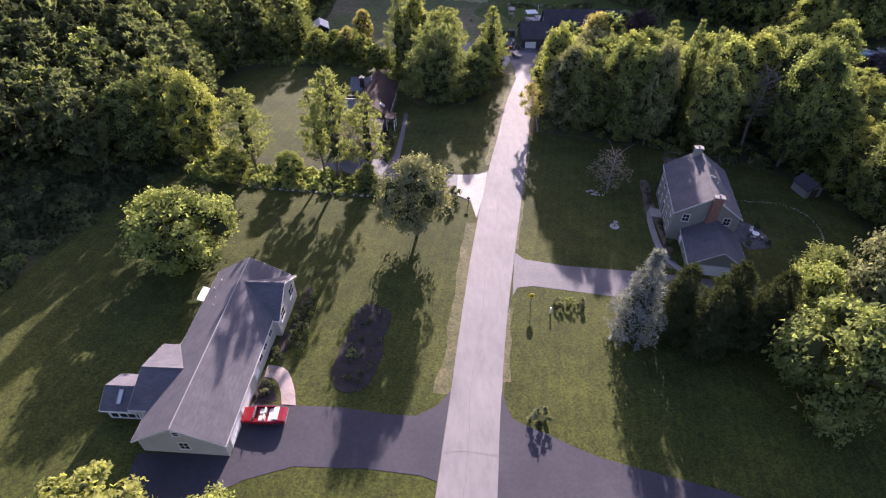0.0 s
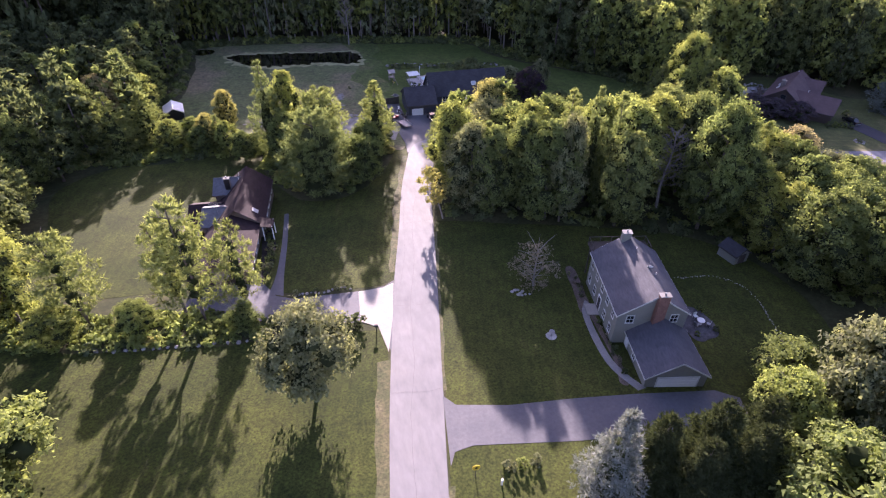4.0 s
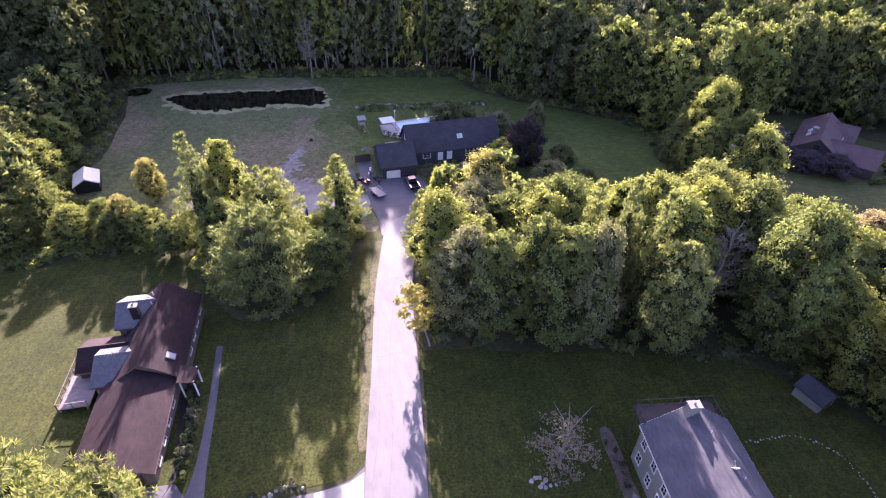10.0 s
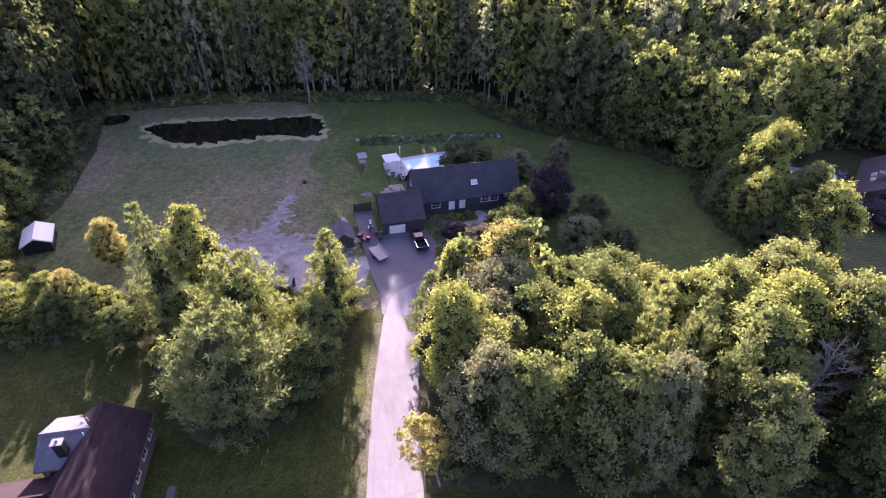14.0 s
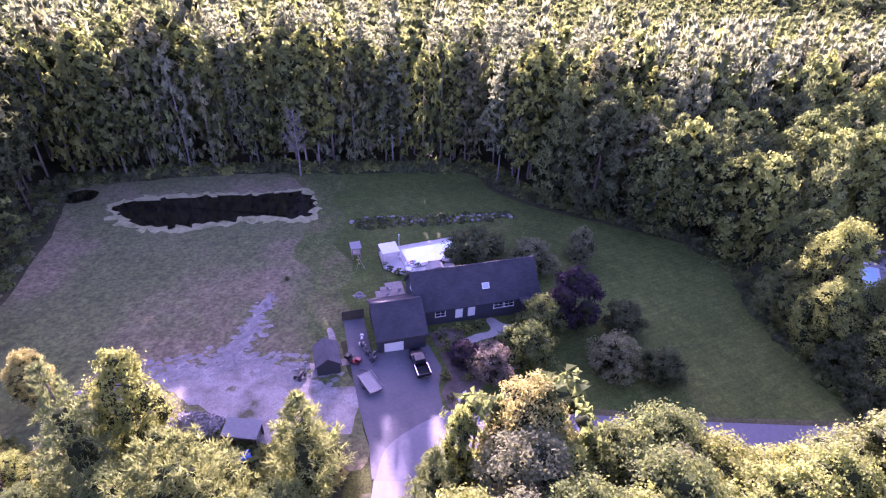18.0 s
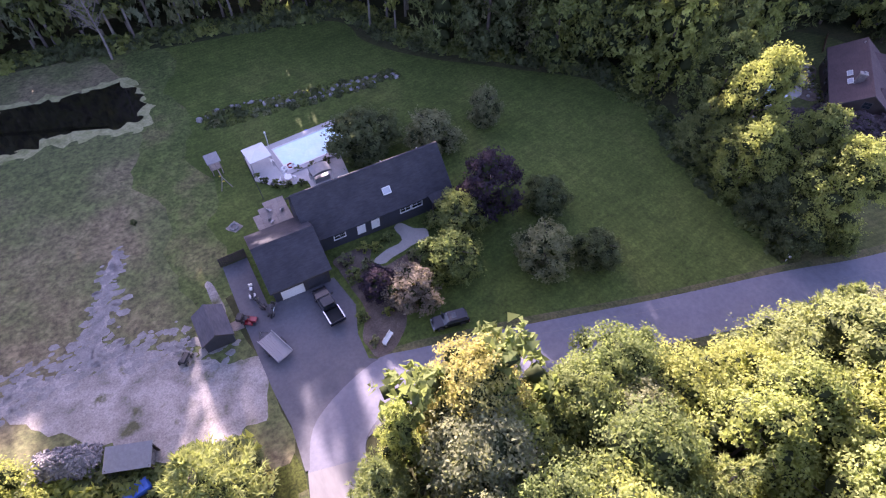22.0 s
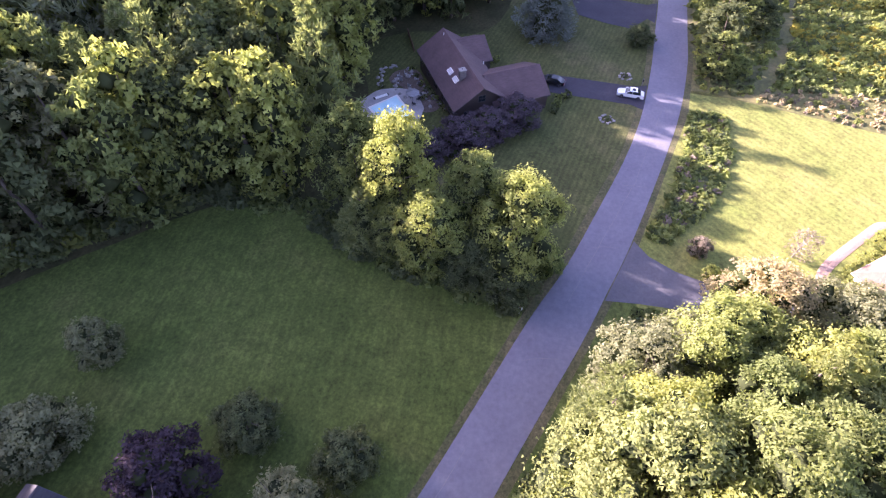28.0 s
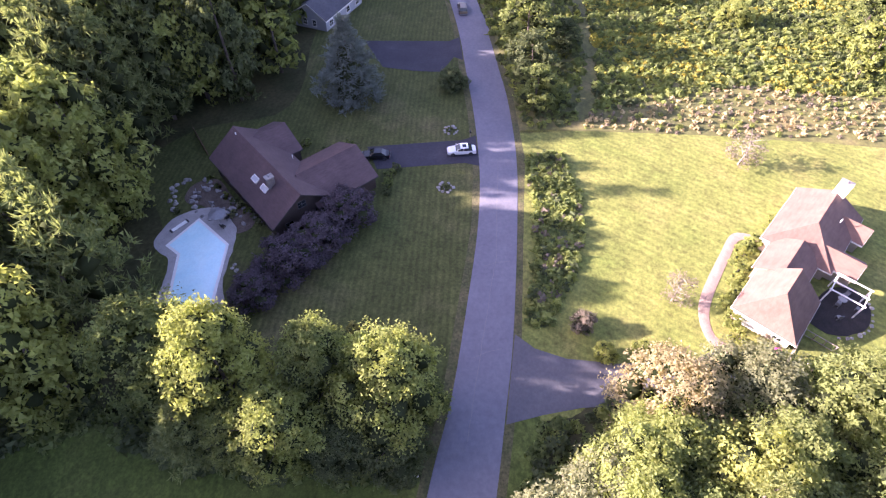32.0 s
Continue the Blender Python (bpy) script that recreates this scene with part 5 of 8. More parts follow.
def pickup(name, x, y, turn, paint, label):
    c = thing(name, x, y, turn, label, "pickup truck", lift=0.06)
    part("body", body_bm([(-0.75, 0.45), (-0.75, 1.15), (1.2, 1.15), (2.5, 1.05), (2.8, 0.85), (2.85, 0.45)], 1.95, 0.1), paint, c)
    part("cabin_glass", loft(bmesh.new(), [(-0.7, -0.82, 1.13), (1.25, -0.82, 1.13), (1.25, 0.82, 1.13), (-0.7, 0.82, 1.13)], [(-0.6, -0.7, 1.75), (0.55, -0.7, 1.75), (0.55, 0.7, 1.75), (-0.6, 0.7, 1.75)]), GLASS, c)
    part("roof", boxes((-0.65, 0.6, -0.73, 0.73, 1.74, 1.82), bevel=0.02), paint, c)
    for s in (-1, 1):
        part("bed_side", boxes((-2.85, -0.75, s * 0.93 - 0.06, s * 0.93 + 0.06, 0.55, 1.15), bevel=0.02), paint, c)
        part("bed_rail", boxes((-2.85, -0.78, s * 0.93 - 0.07, s * 0.93 + 0.07, 1.15, 1.2)), CHROME, c)
        for xx in (-1.75, 1.75):
            wheel(c, xx, s * 0.86, 0.4, 0.26)
        part("wing_mirror", boxes((0.95, 1.1, s * 1.1 - 0.12, s * 1.1 + 0.12, 1.15, 1.38), bevel=0.02), BLACK, c)
    part("tailgate", boxes((-2.9, -2.8, -0.92, 0.92, 0.55, 1.18), bevel=0.02), paint, c)
    part("bed_floor", boxes((-2.82, -0.75, -0.88, 0.88, 0.5, 0.62)), RUBBER, c)
    car_lights(c, 5.7, 1.95, 0.78)
    return c


def open_car(name, x, y, turn, paint, label):
    c = thing(name, x, y, turn, label, "car", lift=0.06)
    part("body", body_bm([(-2.6, 0.35), (-2.65, 0.8), (-2.4, 0.95), (-1.4, 0.98), (-1.38, 0.62), (0.75, 0.62), (0.78, 0.98), (2.3, 0.9), (2.6, 0.75), (2.65, 0.35)], 1.9, 0.06), paint, c)
    for s in (-1, 1):
        part("door", boxes((-1.45, 0.85, s * 0.9 - 0.05, s * 0.9 + 0.05, 0.5, 0.98), bevel=0.02), paint, c)
        part("seat", boxes((-0.35, 0.2, s * 0.4 - 0.3, s * 0.4 + 0.3, 0.6, 0.82), (-0.5, -0.32, s * 0.4 - 0.3, s * 0.4 + 0.3, 0.6, 1.15), bevel=0.04), SEAT_CREAM, c)
        for xx in (-1.6, 1.65):
            wheel(c, xx, s * 0.82, 0.35)
    part("rear_seat", boxes((-1.3, -0.8, -0.72, 0.72, 0.6, 0.8), (-1.42, -1.25, -0.72, 0.72, 0.6, 1.05), bevel=0.04), SEAT_CREAM, c)
    part("dashboard", boxes((0.6, 0.85, -0.8, 0.8, 0.75, 1.0), bevel=0.03), BLACK, c)
    part("windshield", loft(bmesh.new(), [(0.84, -0.78, 0.97), (0.88, -0.78, 0.97), (0.88, 0.78, 0.97), (0.84, 0.78, 0.97)], [(0.48, -0.7, 1.38), (0.52, -0.7, 1.38), (0.52, 0.7, 1.38), (0.48, 0.7, 1.38)]), CHROME, c)
    part("folded_top", boxes((-1.85, -1.4, -0.75, 0.75, 0.95, 1.12), bevel=0.05), SEAT_CREAM, c)
    car_lights(c, 5.2, 1.9, 0.66)
    return c


open_car("convertible_car", -19.0, 30.5, 180, CAR_RED, "bright red classic convertible with cream seats, top down")
pickup("pickup_truck", 26.9, 143.0, 94, CAR_BLACK, "black pickup truck with empty bed before the garage")
closed_car("suv", 39.0, 134.2, 168, CAR_BLACK, "black compact SUV parked on the grass", 4.5, 1.85, 1.56, True)
closed_car("sedan", 136.6, 112.4, 92, CAR_WHITE, "white sedan with sunroof parked at the drive's end")
closed_car("parked_car", 136.6, 126.6, 90, CAR_BLACK, "dark car parked before the garage", 4.6)
closed_car("brown_car", 187.5, 108.2, 2, CAR_BROWN, "brown car standing on the far road", 5.0, 1.9, 1.7, True, False)
closed_car("parked_car", 23.5, 20.5, 30, CAR_PURPLE, "dark car on the wide driveway", 4.6)
closed_car("parked_car", 30.5, 19.8, 40, CAR_BLACK, "black car on the wide driveway", 4.6)

# flat trailer
tr = thing("utility_trailer", 19.5, 140.5, -70, "flat grey utility trailer with side rails", "trailer", lift=0.06)
for k in range(7):
    part("deck_board", boxes((-1.9, 1.9, -0.98 + k * 0.28, -0.73 + k * 0.28, 0.6, 0.66)), GREY_LIGHT, tr)
for s in (-1, 1):
    part("side_rail", boxes((-1.9, 1.9, s * 1.0 - 0.03, s * 1.0 + 0.03, 0.6, 0.95)), GREY, tr)
    part("fender", prism(bmesh.new(), [(-0.55, 0.62), (-0.4, 0.85), (0.4, 0.85), (0.55, 0.62)], s * 1.05 - 0.02, s * 1.25, m=Matrix.Identity(4)), BLACK, tr)
    wheel(tr, 0, s * 1.14, 0.33, 0.18)
part("tongue", tube(bmesh.new(), [(-1.9, -0.7, 0.55), (-3.0, 0, 0.5)], [0.05, 0.05], 6), BLACK, tr)
part("tongue", tube(bmesh.new(), [(-1.9, 0.7, 0.55), (-3.0, 0, 0.5)], [0.05, 0.05], 6), BLACK, tr)
part("jack", cyl(-2.7, 0, 0.0, 0.75, 0.04), GREY, tr)

# riding mower
mw = thing("riding_mower", 17.9, 145.6, -35, "red riding mower with black seat", "mower", lift=0.06)
part("hood", boxes((0.15, 1.0, -0.32, 0.32, 0.4, 0.85), bevel=0.06), CAR_RED, mw)
part("seat", boxes((-0.6, -0.15, -0.25, 0.25, 0.65, 0.78), (-0.65, -0.55, -0.25, 0.25, 0.65, 1.1), bevel=0.03), BLACK, mw)
part("mower_deck", boxes((-0.5, 0.6, -0.6, 0.6, 0.15, 0.35), bevel=0.05), CAR_RED, mw)
part("grass_bagger", boxes((-1.4, -0.7, -0.5, 0.5, 0.45, 1.05), bevel=0.06), BLACK, mw)
part("steering_wheel", tube(bmesh.new(), [(0.2, 0, 0.95), (0.1, 0, 1.05)], [0.05, 0.17], 10), BLACK, mw)
for xx, r in ((-0.6, 0.27), (0.7, 0.19)):
    for s in (-1, 1):
        wheel(mw, xx, s * 0.45, r, 0.18)


def motorcycle(x, y, turn, label, paint):
    c = thing("motorcycle", x, y, turn, label, "motorcycle", lift=0.06)
    for xx in (-0.75, 0.8):
        wheel(c, xx, 0, 0.32, 0.14)
    part("tank", boxes((-0.05, 0.45, -0.17, 0.17, 0.75, 1.0), bevel=0.06), paint, c)
    part("seat", boxes((-0.75, 0.0, -0.17, 0.17, 0.7, 0.82), bevel=0.04), BLACK, c)
    part("engine", boxes((-0.35, 0.35, -0.2, 0.2, 0.3, 0.7), bevel=0.04), CHROME, c)
    part("fork", tube(bmesh.new(), [(0.85, 0, 0.3), (0.5, 0, 1.05)], [0.04, 0.04], 6), CHROME, c)
    part("handlebar", tube(bmesh.new(), [(0.35, -0.4, 1.15), (0.5, 0, 1.08), (0.35, 0.4, 1.15)], [0.02, 0.02, 0.02], 5), CHROME, c)
    part("fairing", boxes((0.55, 0.8, -0.25, 0.25, 0.85, 1.25), bevel=0.06), paint, c)
    for s in (-1, 1):
        part("saddlebag", boxes((-1.0, -0.5, s * 0.3 - 0.1, s * 0.3 + 0.1, 0.45, 0.8), bevel=0.04), paint, c)


motorcycle(19.4, 149.4, 80, "white touring motorcycle beside the garage", WHITE)
motorcycle(19.7, 147.2, 110, "black motorcycle beside the garage", BLACK)
motorcycle(20.8, 145.6, 60, "dark motorcycle before the garage corner", BLACK)

# ---- stones, shrubs and yard things ----
def stone_mesh(seed, size=1.0):
    r = np.random.default_rng(seed)
    bm = bmesh.new()
    bmesh.ops.create_icosphere(bm, subdivisions=1, radius=0.5)
    for v in bm.verts:
        v.co *= r.uniform(0.8, 1.2)
        v.co.z *= 0.65
    me = bpy.data.meshes.new("stone")
    bm.to_mesh(me)
    bm.free()
    me.materials.append(STONE)
    return me


STONES = [stone_mesh(300 + k) for k in range(5)]


def stones(parent, line, gap, size, jitter=0.15, name="stone"):
    """A row of stones along a line, as parts of their thing."""
    px, py, _ = parent.matrix_basis.translation
    pts = spline(line, 10)
    run = 0.0
    for a, b in zip(pts, pts[1:]):
        run += float(np.linalg.norm(b - a))
        if run < gap:
            continue
        run = 0.0
        x, y = b + rng.uniform(-jitter, jitter, 2)
        s = size * rng.uniform(0.7, 1.35)
        ob = new(name, STONES[int(rng.integers(5))])
        ob.parent = parent
        ob.matrix_basis = pose(x - px, y - py, gz(x, y) - gz(px, py) + 0.12 * s, 0, 0, float(rng.uniform(0, 360))) @ Matrix.Diagonal((s, s * rng.uniform(0.7, 1.1), s, 1))


border = thing("stone_border", 40.0, 186.5, 0, "long border of pale field stones beyond the pool", "stone border")
stones(border, [(21, 187), (26, 189.5), (34, 188.5), (44, 187), (52, 187), (57, 186)], 0.7, 1.0, 0.6)
stones(border, [(30, 187.5), (40, 186), (54, 185.6)], 0.9, 0.9, 0.5)
wall_row = thing("stone_row", -20.0, 72.8, 0, "low row of pale stones below the hedge", "stone border")
stones(wall_row, [(-34, 74.6), (-24, 73.6), (-15, 72.9), (-9, 72.7), (-3, 72.4)], 0.9, 0.6, 0.15)
drive_row = thing("stone_edging", -4.0, 80.6, 0, "stone edging along a shrub bed", "stone border")
stones(drive_row, [(-7.0, 80.7), (-4.5, 81.2), (-2.5, 80.9), (0.5, 81.6), (1.8, 80.8)], 0.55, 0.5)
curve_row = thing("stone_edging", 60.0, 73.0, 0, "curved line of stones edging the lawn", "stone border")
stones(curve_row, [(46.5, 76.2), (51.9, 74.7), (56, 74.4), (58.7, 73.5), (60.8, 71.1), (60.9, 67.3), (59.8, 63.6), (58.9, 60.1)], 0.3, 0.24)
stones(curve_row, [(58.2, 60.0), (59.4, 59.8), (59.6, 58.6), (58.4, 58.4), (58.2, 59.6)], 0.45, 0.6)
rock_bed = thing("rock_group", 26.6, 75.8, 0, "group of pinkish stones below a tree", "rocks")
stones(rock_bed, [(24.6, 76.0), (25.6, 76.4), (26.6, 75.6), (25.4, 75.4), (27.8, 75.0)], 0.5, 0.55)
for nm, cx, cy in (("rock_garden", 128.2, 115.6), ("rock_garden", 142.8, 113.8)):
    rg = thing(nm, cx, cy, 0, "small round rock garden with plants on the lawn", "rock garden")
    stones(rg, [(cx - 1.3, cy), (cx, cy + 1.2), (cx + 1.3, cy), (cx, cy - 1.2), (cx - 1.3, cy)], 0.6, 0.6)
    stones(rg, [(cx - 0.6, cy - 0.3), (cx + 0.4, cy + 0.4)], 0.5, 0.5)
pool_rocks = thing("rock_group", 112.6, 143.6, 0, "rocks beside the pool deck", "rocks")
stones(pool_rocks, [(115.5, 146.2), (113.5, 145.2), (111.0, 144.2), (109.5, 143.6)], 0.6, 0.7, 0.4)
patio_rocks = thing("rock_group", 127.5, 149.0, 0, "boulders round the patio", "rocks")
stones(patio_rocks, [(131.5, 152.0), (129.5, 154.5), (126.5, 153.6), (124.4, 151.0), (126.5, 148.2), (122.6, 145.6)], 0.8, 0.9, 0.5)
stones(patio_rocks, [(128, 150.8), (126.4, 151.8), (125.0, 149.6)], 0.7, 0.7, 0.4)
oh_rocks = thing("rock_group", 100.6, 66.0, 0, "pale stones edging the dark patio", "rocks")
stones(oh_rocks, [(97.8, 70.6), (97.6, 67.6), (99.2, 64.9), (102, 63.6), (104.6, 64.2)], 0.65, 0.5)

# ---- trees and shrubs ----
def unit(v):
    return v / np.maximum(np.linalg.norm(v, axis=-1, keepdims=True), 1e-6)


def cards(r, p, n, s, long=1.5):
    """Leaf sprays: one pointed leaf shape at each place p, facing n, of size s."""
    k = len(p)
    t = unit(np.cross(n, unit(r.normal(size=(k, 3)))))
    b = np.cross(n, t)
    s = s[:, None]
    v = np.stack([p + t * s * 0.62 * long, p - t * s * 0.3 * long + b * s * 0.5 - n * s * 0.1, p - t * s * 0.3 * long - b * s * 0.5 - n * s * 0.1], axis=1)
    return v.reshape(-1, 3), np.arange(3 * k).reshape(k, 3)


def ball_dirs(r, k):
    return unit(r.normal(size=(k, 3)))


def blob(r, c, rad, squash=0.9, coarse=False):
    """A dark lump put inside a lobe as painted shade: a rough cube-sphere of 48 triangles, or an eight-sided lump."""
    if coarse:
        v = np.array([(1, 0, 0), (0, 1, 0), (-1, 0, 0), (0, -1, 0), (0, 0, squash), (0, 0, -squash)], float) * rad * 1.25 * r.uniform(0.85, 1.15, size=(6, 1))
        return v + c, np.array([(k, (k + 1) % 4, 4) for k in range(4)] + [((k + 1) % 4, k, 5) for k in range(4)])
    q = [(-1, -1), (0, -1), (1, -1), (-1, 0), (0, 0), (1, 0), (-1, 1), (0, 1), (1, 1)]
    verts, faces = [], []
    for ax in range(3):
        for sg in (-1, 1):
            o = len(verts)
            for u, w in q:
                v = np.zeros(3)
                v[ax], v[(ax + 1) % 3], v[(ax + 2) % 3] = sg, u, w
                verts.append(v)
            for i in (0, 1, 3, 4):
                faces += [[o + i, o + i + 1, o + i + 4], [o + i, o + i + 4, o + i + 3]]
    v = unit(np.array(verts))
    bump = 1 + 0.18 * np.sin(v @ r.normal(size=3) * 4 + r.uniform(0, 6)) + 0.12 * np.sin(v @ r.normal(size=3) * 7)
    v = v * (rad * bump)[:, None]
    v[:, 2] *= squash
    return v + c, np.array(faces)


def join(parts):
    vs, fs, o = [], [], 0
    for v, f in parts:
        vs.append(v)
        fs.append(f + o)
        o += len(v)
    return np.concatenate(vs), np.concatenate(fs)


def broad_crown(seed, H, R, base, lobes=26, tufts=13, leaves=20, size=0.27, core=0.58, low=0.55, thin=1.0, coarse=False):
    """A leafy crown: rounded lobes over an egg-shaped outline, each a shell of leaf tufts round a dark lump for inner
    shade.
    """
    r = np.random.default_rng(seed)
    out, shade_hearts = [], []
    half = (H - base) / 2
    mid = base + half
    for i in range(lobes):
        z = -0.9 + 1.85 * (i + 0.5) / lobes
        a = i * 2.39996 + r.uniform(-0.45, 0.45)
        wide = math.sqrt(max(0.03, 1 - (max(0.0, z + 0.15) / 1.15) ** 2)) * (1.0 if z > -0.3 else 1.0 - low * (-0.3 - z))
        lr = R * r.uniform(0.2, 0.36) * (0.8 + 0.2 * wide)
        rr = max(0.0, R * wide * r.uniform(0.85, 1.06) - lr * 1.05)
        if i % 5 == 0:
            rr *= 0.4
        c = np.array([rr * math.cos(a), rr * math.sin(a), mid + z * half * 0.9 - 0.45 * lr])
        # Near-black lump: the shade within the lobe, added as a shape.
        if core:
            shade_hearts.append(blob(r, c, lr * core, 0.9, coarse))
        d = ball_dirs(r, tufts)
        d[:, 2] = d[:, 2] * 0.85 + 0.3
        d = unit(d + 0.35 * unit(c - np.array([0, 0, mid]) + 1e-6))
        far = np.repeat(r.uniform(0.72, 1.2, size=(tufts, 1)), leaves, axis=0)
        d = np.repeat(d, leaves, axis=0)
        k = len(d)
        p = c + (d * far + 0.23 * r.normal(size=(k, 3)) * np.array([1, 1, 0.7])) * lr
        n = unit(0.8 * d + 0.5 * r.normal(size=(k, 3)) + np.array([0, 0, 0.35]))
        keep = r.uniform(size=k) < thin
        out.append(cards(r, p[keep], n[keep], size * r.uniform(0.65, 1.4, size=int(keep.sum()))))
    return (*join(out + shade_hearts), sum(len(f) for v, f in shade_hearts))


def needles(r, p, d, n, s, thin=0.2):
    """Needle sprays: slender points at p running along d, flat to n."""
    b = unit(np.cross(n, d))
    s = s[:, None]
    v = np.stack([p + d * s, p - d * s * 0.35 + b * s * thin, p - d * s * 0.35 - b * s * thin], axis=1)
    return v.reshape(-1, 3), np.arange(3 * len(p)).reshape(len(p), 3)


def pine_crown(seed, H, R, base, whorls=15, arms=6, tufts=7, leaves=18, size=0.42, rise=0.3, shape=0.9, thin=0.2, core=0.3, gaps=0.1, full=0.0, coarse=False):
    """A conifer: whorls of boughs that carry upswept tufts of needle sprays; full: 0 a slim cone, 1 a rounded crown."""
    r = np.random.default_rng(seed)
    out, shade_hearts = [], []
    up = np.array([0.0, 0.0, 1.0])
    for w in range(whorls):
        t = max(0.0, (w + r.uniform(-0.25, 0.25)) / whorls)
        z = base + (H - base) * t ** 0.95
        cone = min(1.0, 0.75 + 1.2 * t) if t < 0.2 else 1.0 - ((t - 0.2) / 0.82) ** 1.05
        dome = math.sqrt(max(0.02, 1 - t ** 2.2))
        L = max(R * (cone * (1 - full) + dome * full) * shape, 0.45)
        for a in range(arms):
            if r.uniform() < gaps:
                continue
            an = a * 2 * math.pi / arms + w * 1.1 + r.uniform(-0.4, 0.4)
            ll = L * r.uniform(0.68, 1.15)
            d = np.array([math.cos(an), math.sin(an), 0.0])
            e = np.array([-d[1], d[0], 0.0])
            m = max(2, int(tufts * (0.3 + 0.7 * ll / R)))
            f = r.uniform(0.3, 1.0, size=m) ** 0.7
            side = r.uniform(-1, 1, size=m) * 0.34 * ll * (1.15 - 0.6 * f)
            c = d * (ll * f)[:, None] + e * side[:, None] + up * (z + rise * ll * f * f - 0.1 * np.abs(side) + r.normal(size=m) * 0.1)[:, None]
            c = np.repeat(c, leaves, axis=0)
            k = len(c)
            b = 0.3 + 0.055 * ll
            run = unit(0.55 * d + 0.55 * up + 0.75 * r.normal(size=(k, 3)))
            p = c + run * b * r.uniform(0.1, 1.0, size=(k, 1))
            out.append(needles(r, p, run, unit(up + 0.8 * r.normal(size=(k, 3))), size * r.uniform(0.6, 1.3, size=k), thin))
        # Dark lumps up the trunk put shade between the boughs.
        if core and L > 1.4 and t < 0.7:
            shade_hearts.append(blob(r, np.array([0, 0, z + 0.05 * L]), L * core, 0.7, coarse))
    return (*join(out + shade_hearts), sum(len(f) for v, f in shade_hearts))


def trunk_bm(seed, H, r0, base, R, limbs=6, lean=0.0, fork=0.75):
    r = np.random.default_rng(seed)
    bm = bmesh.new()
    top = H * fork
    pts = [(lean * (z / H) + 0.15 * math.sin(z * 0.6 + seed), 0.12 * math.cos(z * 0.5 + seed) - 0.12, z) for z in np.linspace(-0.6, top, 7)]
    tube(bm, pts, [r0 * (1.25 - 0.95 * k / 6) for k in range(7)], 7)
    for k in range(limbs):
        z = base + (top - base) * (k + 0.3) / limbs
        a = k * 2.4 + r.uniform(0, 1)
        ll = R * r.uniform(0.5, 0.85)
        x0 = lean * z / H
        tube(bm, [(x0, 0, z), (x0 + math.cos(a) * ll * 0.5, math.sin(a) * ll * 0.5, z + ll * 0.35), (x0 + math.cos(a) * ll, math.sin(a) * ll, z + ll * 0.6)], [r0 * 0.4, r0 * 0.25, r0 * 0.07], 5)
    return bm


TREE = {}


def tree_kind(key, crown, trunk, leaf, bark=BARK):
    v, f, inner = crown
    # Second slot colours the inner lumps dark, as painted crown shade.
    me = mesh_np(key + "_crown", v, f, np.where(np.arange(len(f)) < len(f) - inner, 0, 1), [leaf, LEAF_HEMLOCK_AND_SHADE])
    tb = bpy.data.meshes.new(key + "_trunk")
    bmesh.ops.recalc_face_normals(trunk, faces=trunk.faces)
    trunk.to_mesh(tb)
    trunk.free()
    tb.materials.append(bark)
    TREE[key] = (me, tb)


for k in range(6):
    tree_kind("broad%d" % k, broad_crown(20 + k, 15, 4.6 + 0.35 * (k % 3), 1.0 + 0.35 * k, 26, 11, 15, 0.34), trunk_bm(k, 15, 0.24, 3.0, 4.6), LEAF_GREEN)
for k in range(4):
    tree_kind("fine%d" % k, broad_crown(130 + k, 15, 4.7 + 0.3 * (k % 3), 0.8 + 0.3 * k, 46 + 3 * k, 13, 27, 0.185), trunk_bm(60 + k, 15, 0.24, 3.0, 4.6), LEAF_GREEN)
for k in range(3):
    tree_kind("plume%d" % k, pine_crown(140 + k, 16, 4.8, 0.8 + 0.4 * k, 17 + k, 7, 9, 15, 0.34), trunk_bm(70 + k, 16, 0.24, 3.0, 2.0, 4, fork=0.95), LEAF_PINE)
for k in range(2):
    tree_kind("open%d" % k, pine_crown(155 + k, 17, 4.6, 4.6, 13, 7, 9, 15, 0.36, rise=0.28, full=0.6, gaps=0.2, core=0.2), trunk_bm(78 + k, 17, 0.22, 3.0, 3.4, 8, lean=0.8, fork=0.95), LEAF_PINE_LIGHT)
tree_kind("spread", broad_crown(63, 9, 5.2, 0.6, 34, 16, 22, 0.22, low=1.3), trunk_bm(33, 9, 0.25, 1.2, 4.4, 9), LEAF_LIME)
for k in range(2):
    tree_kind("bushy%d" % k, pine_crown(150 + k, 16, 8.2, 0.6, 16, 10, 14, 15, 0.4, rise=0.32, full=0.75, core=0.45), trunk_bm(75 + k, 16, 0.3, 3.0, 4.0, 6, fork=0.9), LEAF_PINE)
tree_kind("spruce", pine_crown(50, 12, 3.3, 0.3, 24, 9, 8, 12, 0.26, rise=-0.1, gaps=0.02, core=0.45), trunk_bm(20, 12, 0.2, 2.0, 1.0, 2, fork=0.95), LEAF_BLUE)
tree_kind("hemlock", pine_crown(51, 10, 4.2, 0.2, 20, 9, 9, 12, 0.28, rise=-0.05, gaps=0.04, core=0.5, full=0.25), trunk_bm(21, 10, 0.2, 2.0, 1.0, 2, fork=0.95), LEAF_HEMLOCK_AND_SHADE)
tree_kind("round0", broad_crown(60, 9, 5.2, 0.8, 30, 16, 22, 0.24), trunk_bm(30, 9, 0.22, 1.6, 4.0), LEAF_GREEN)
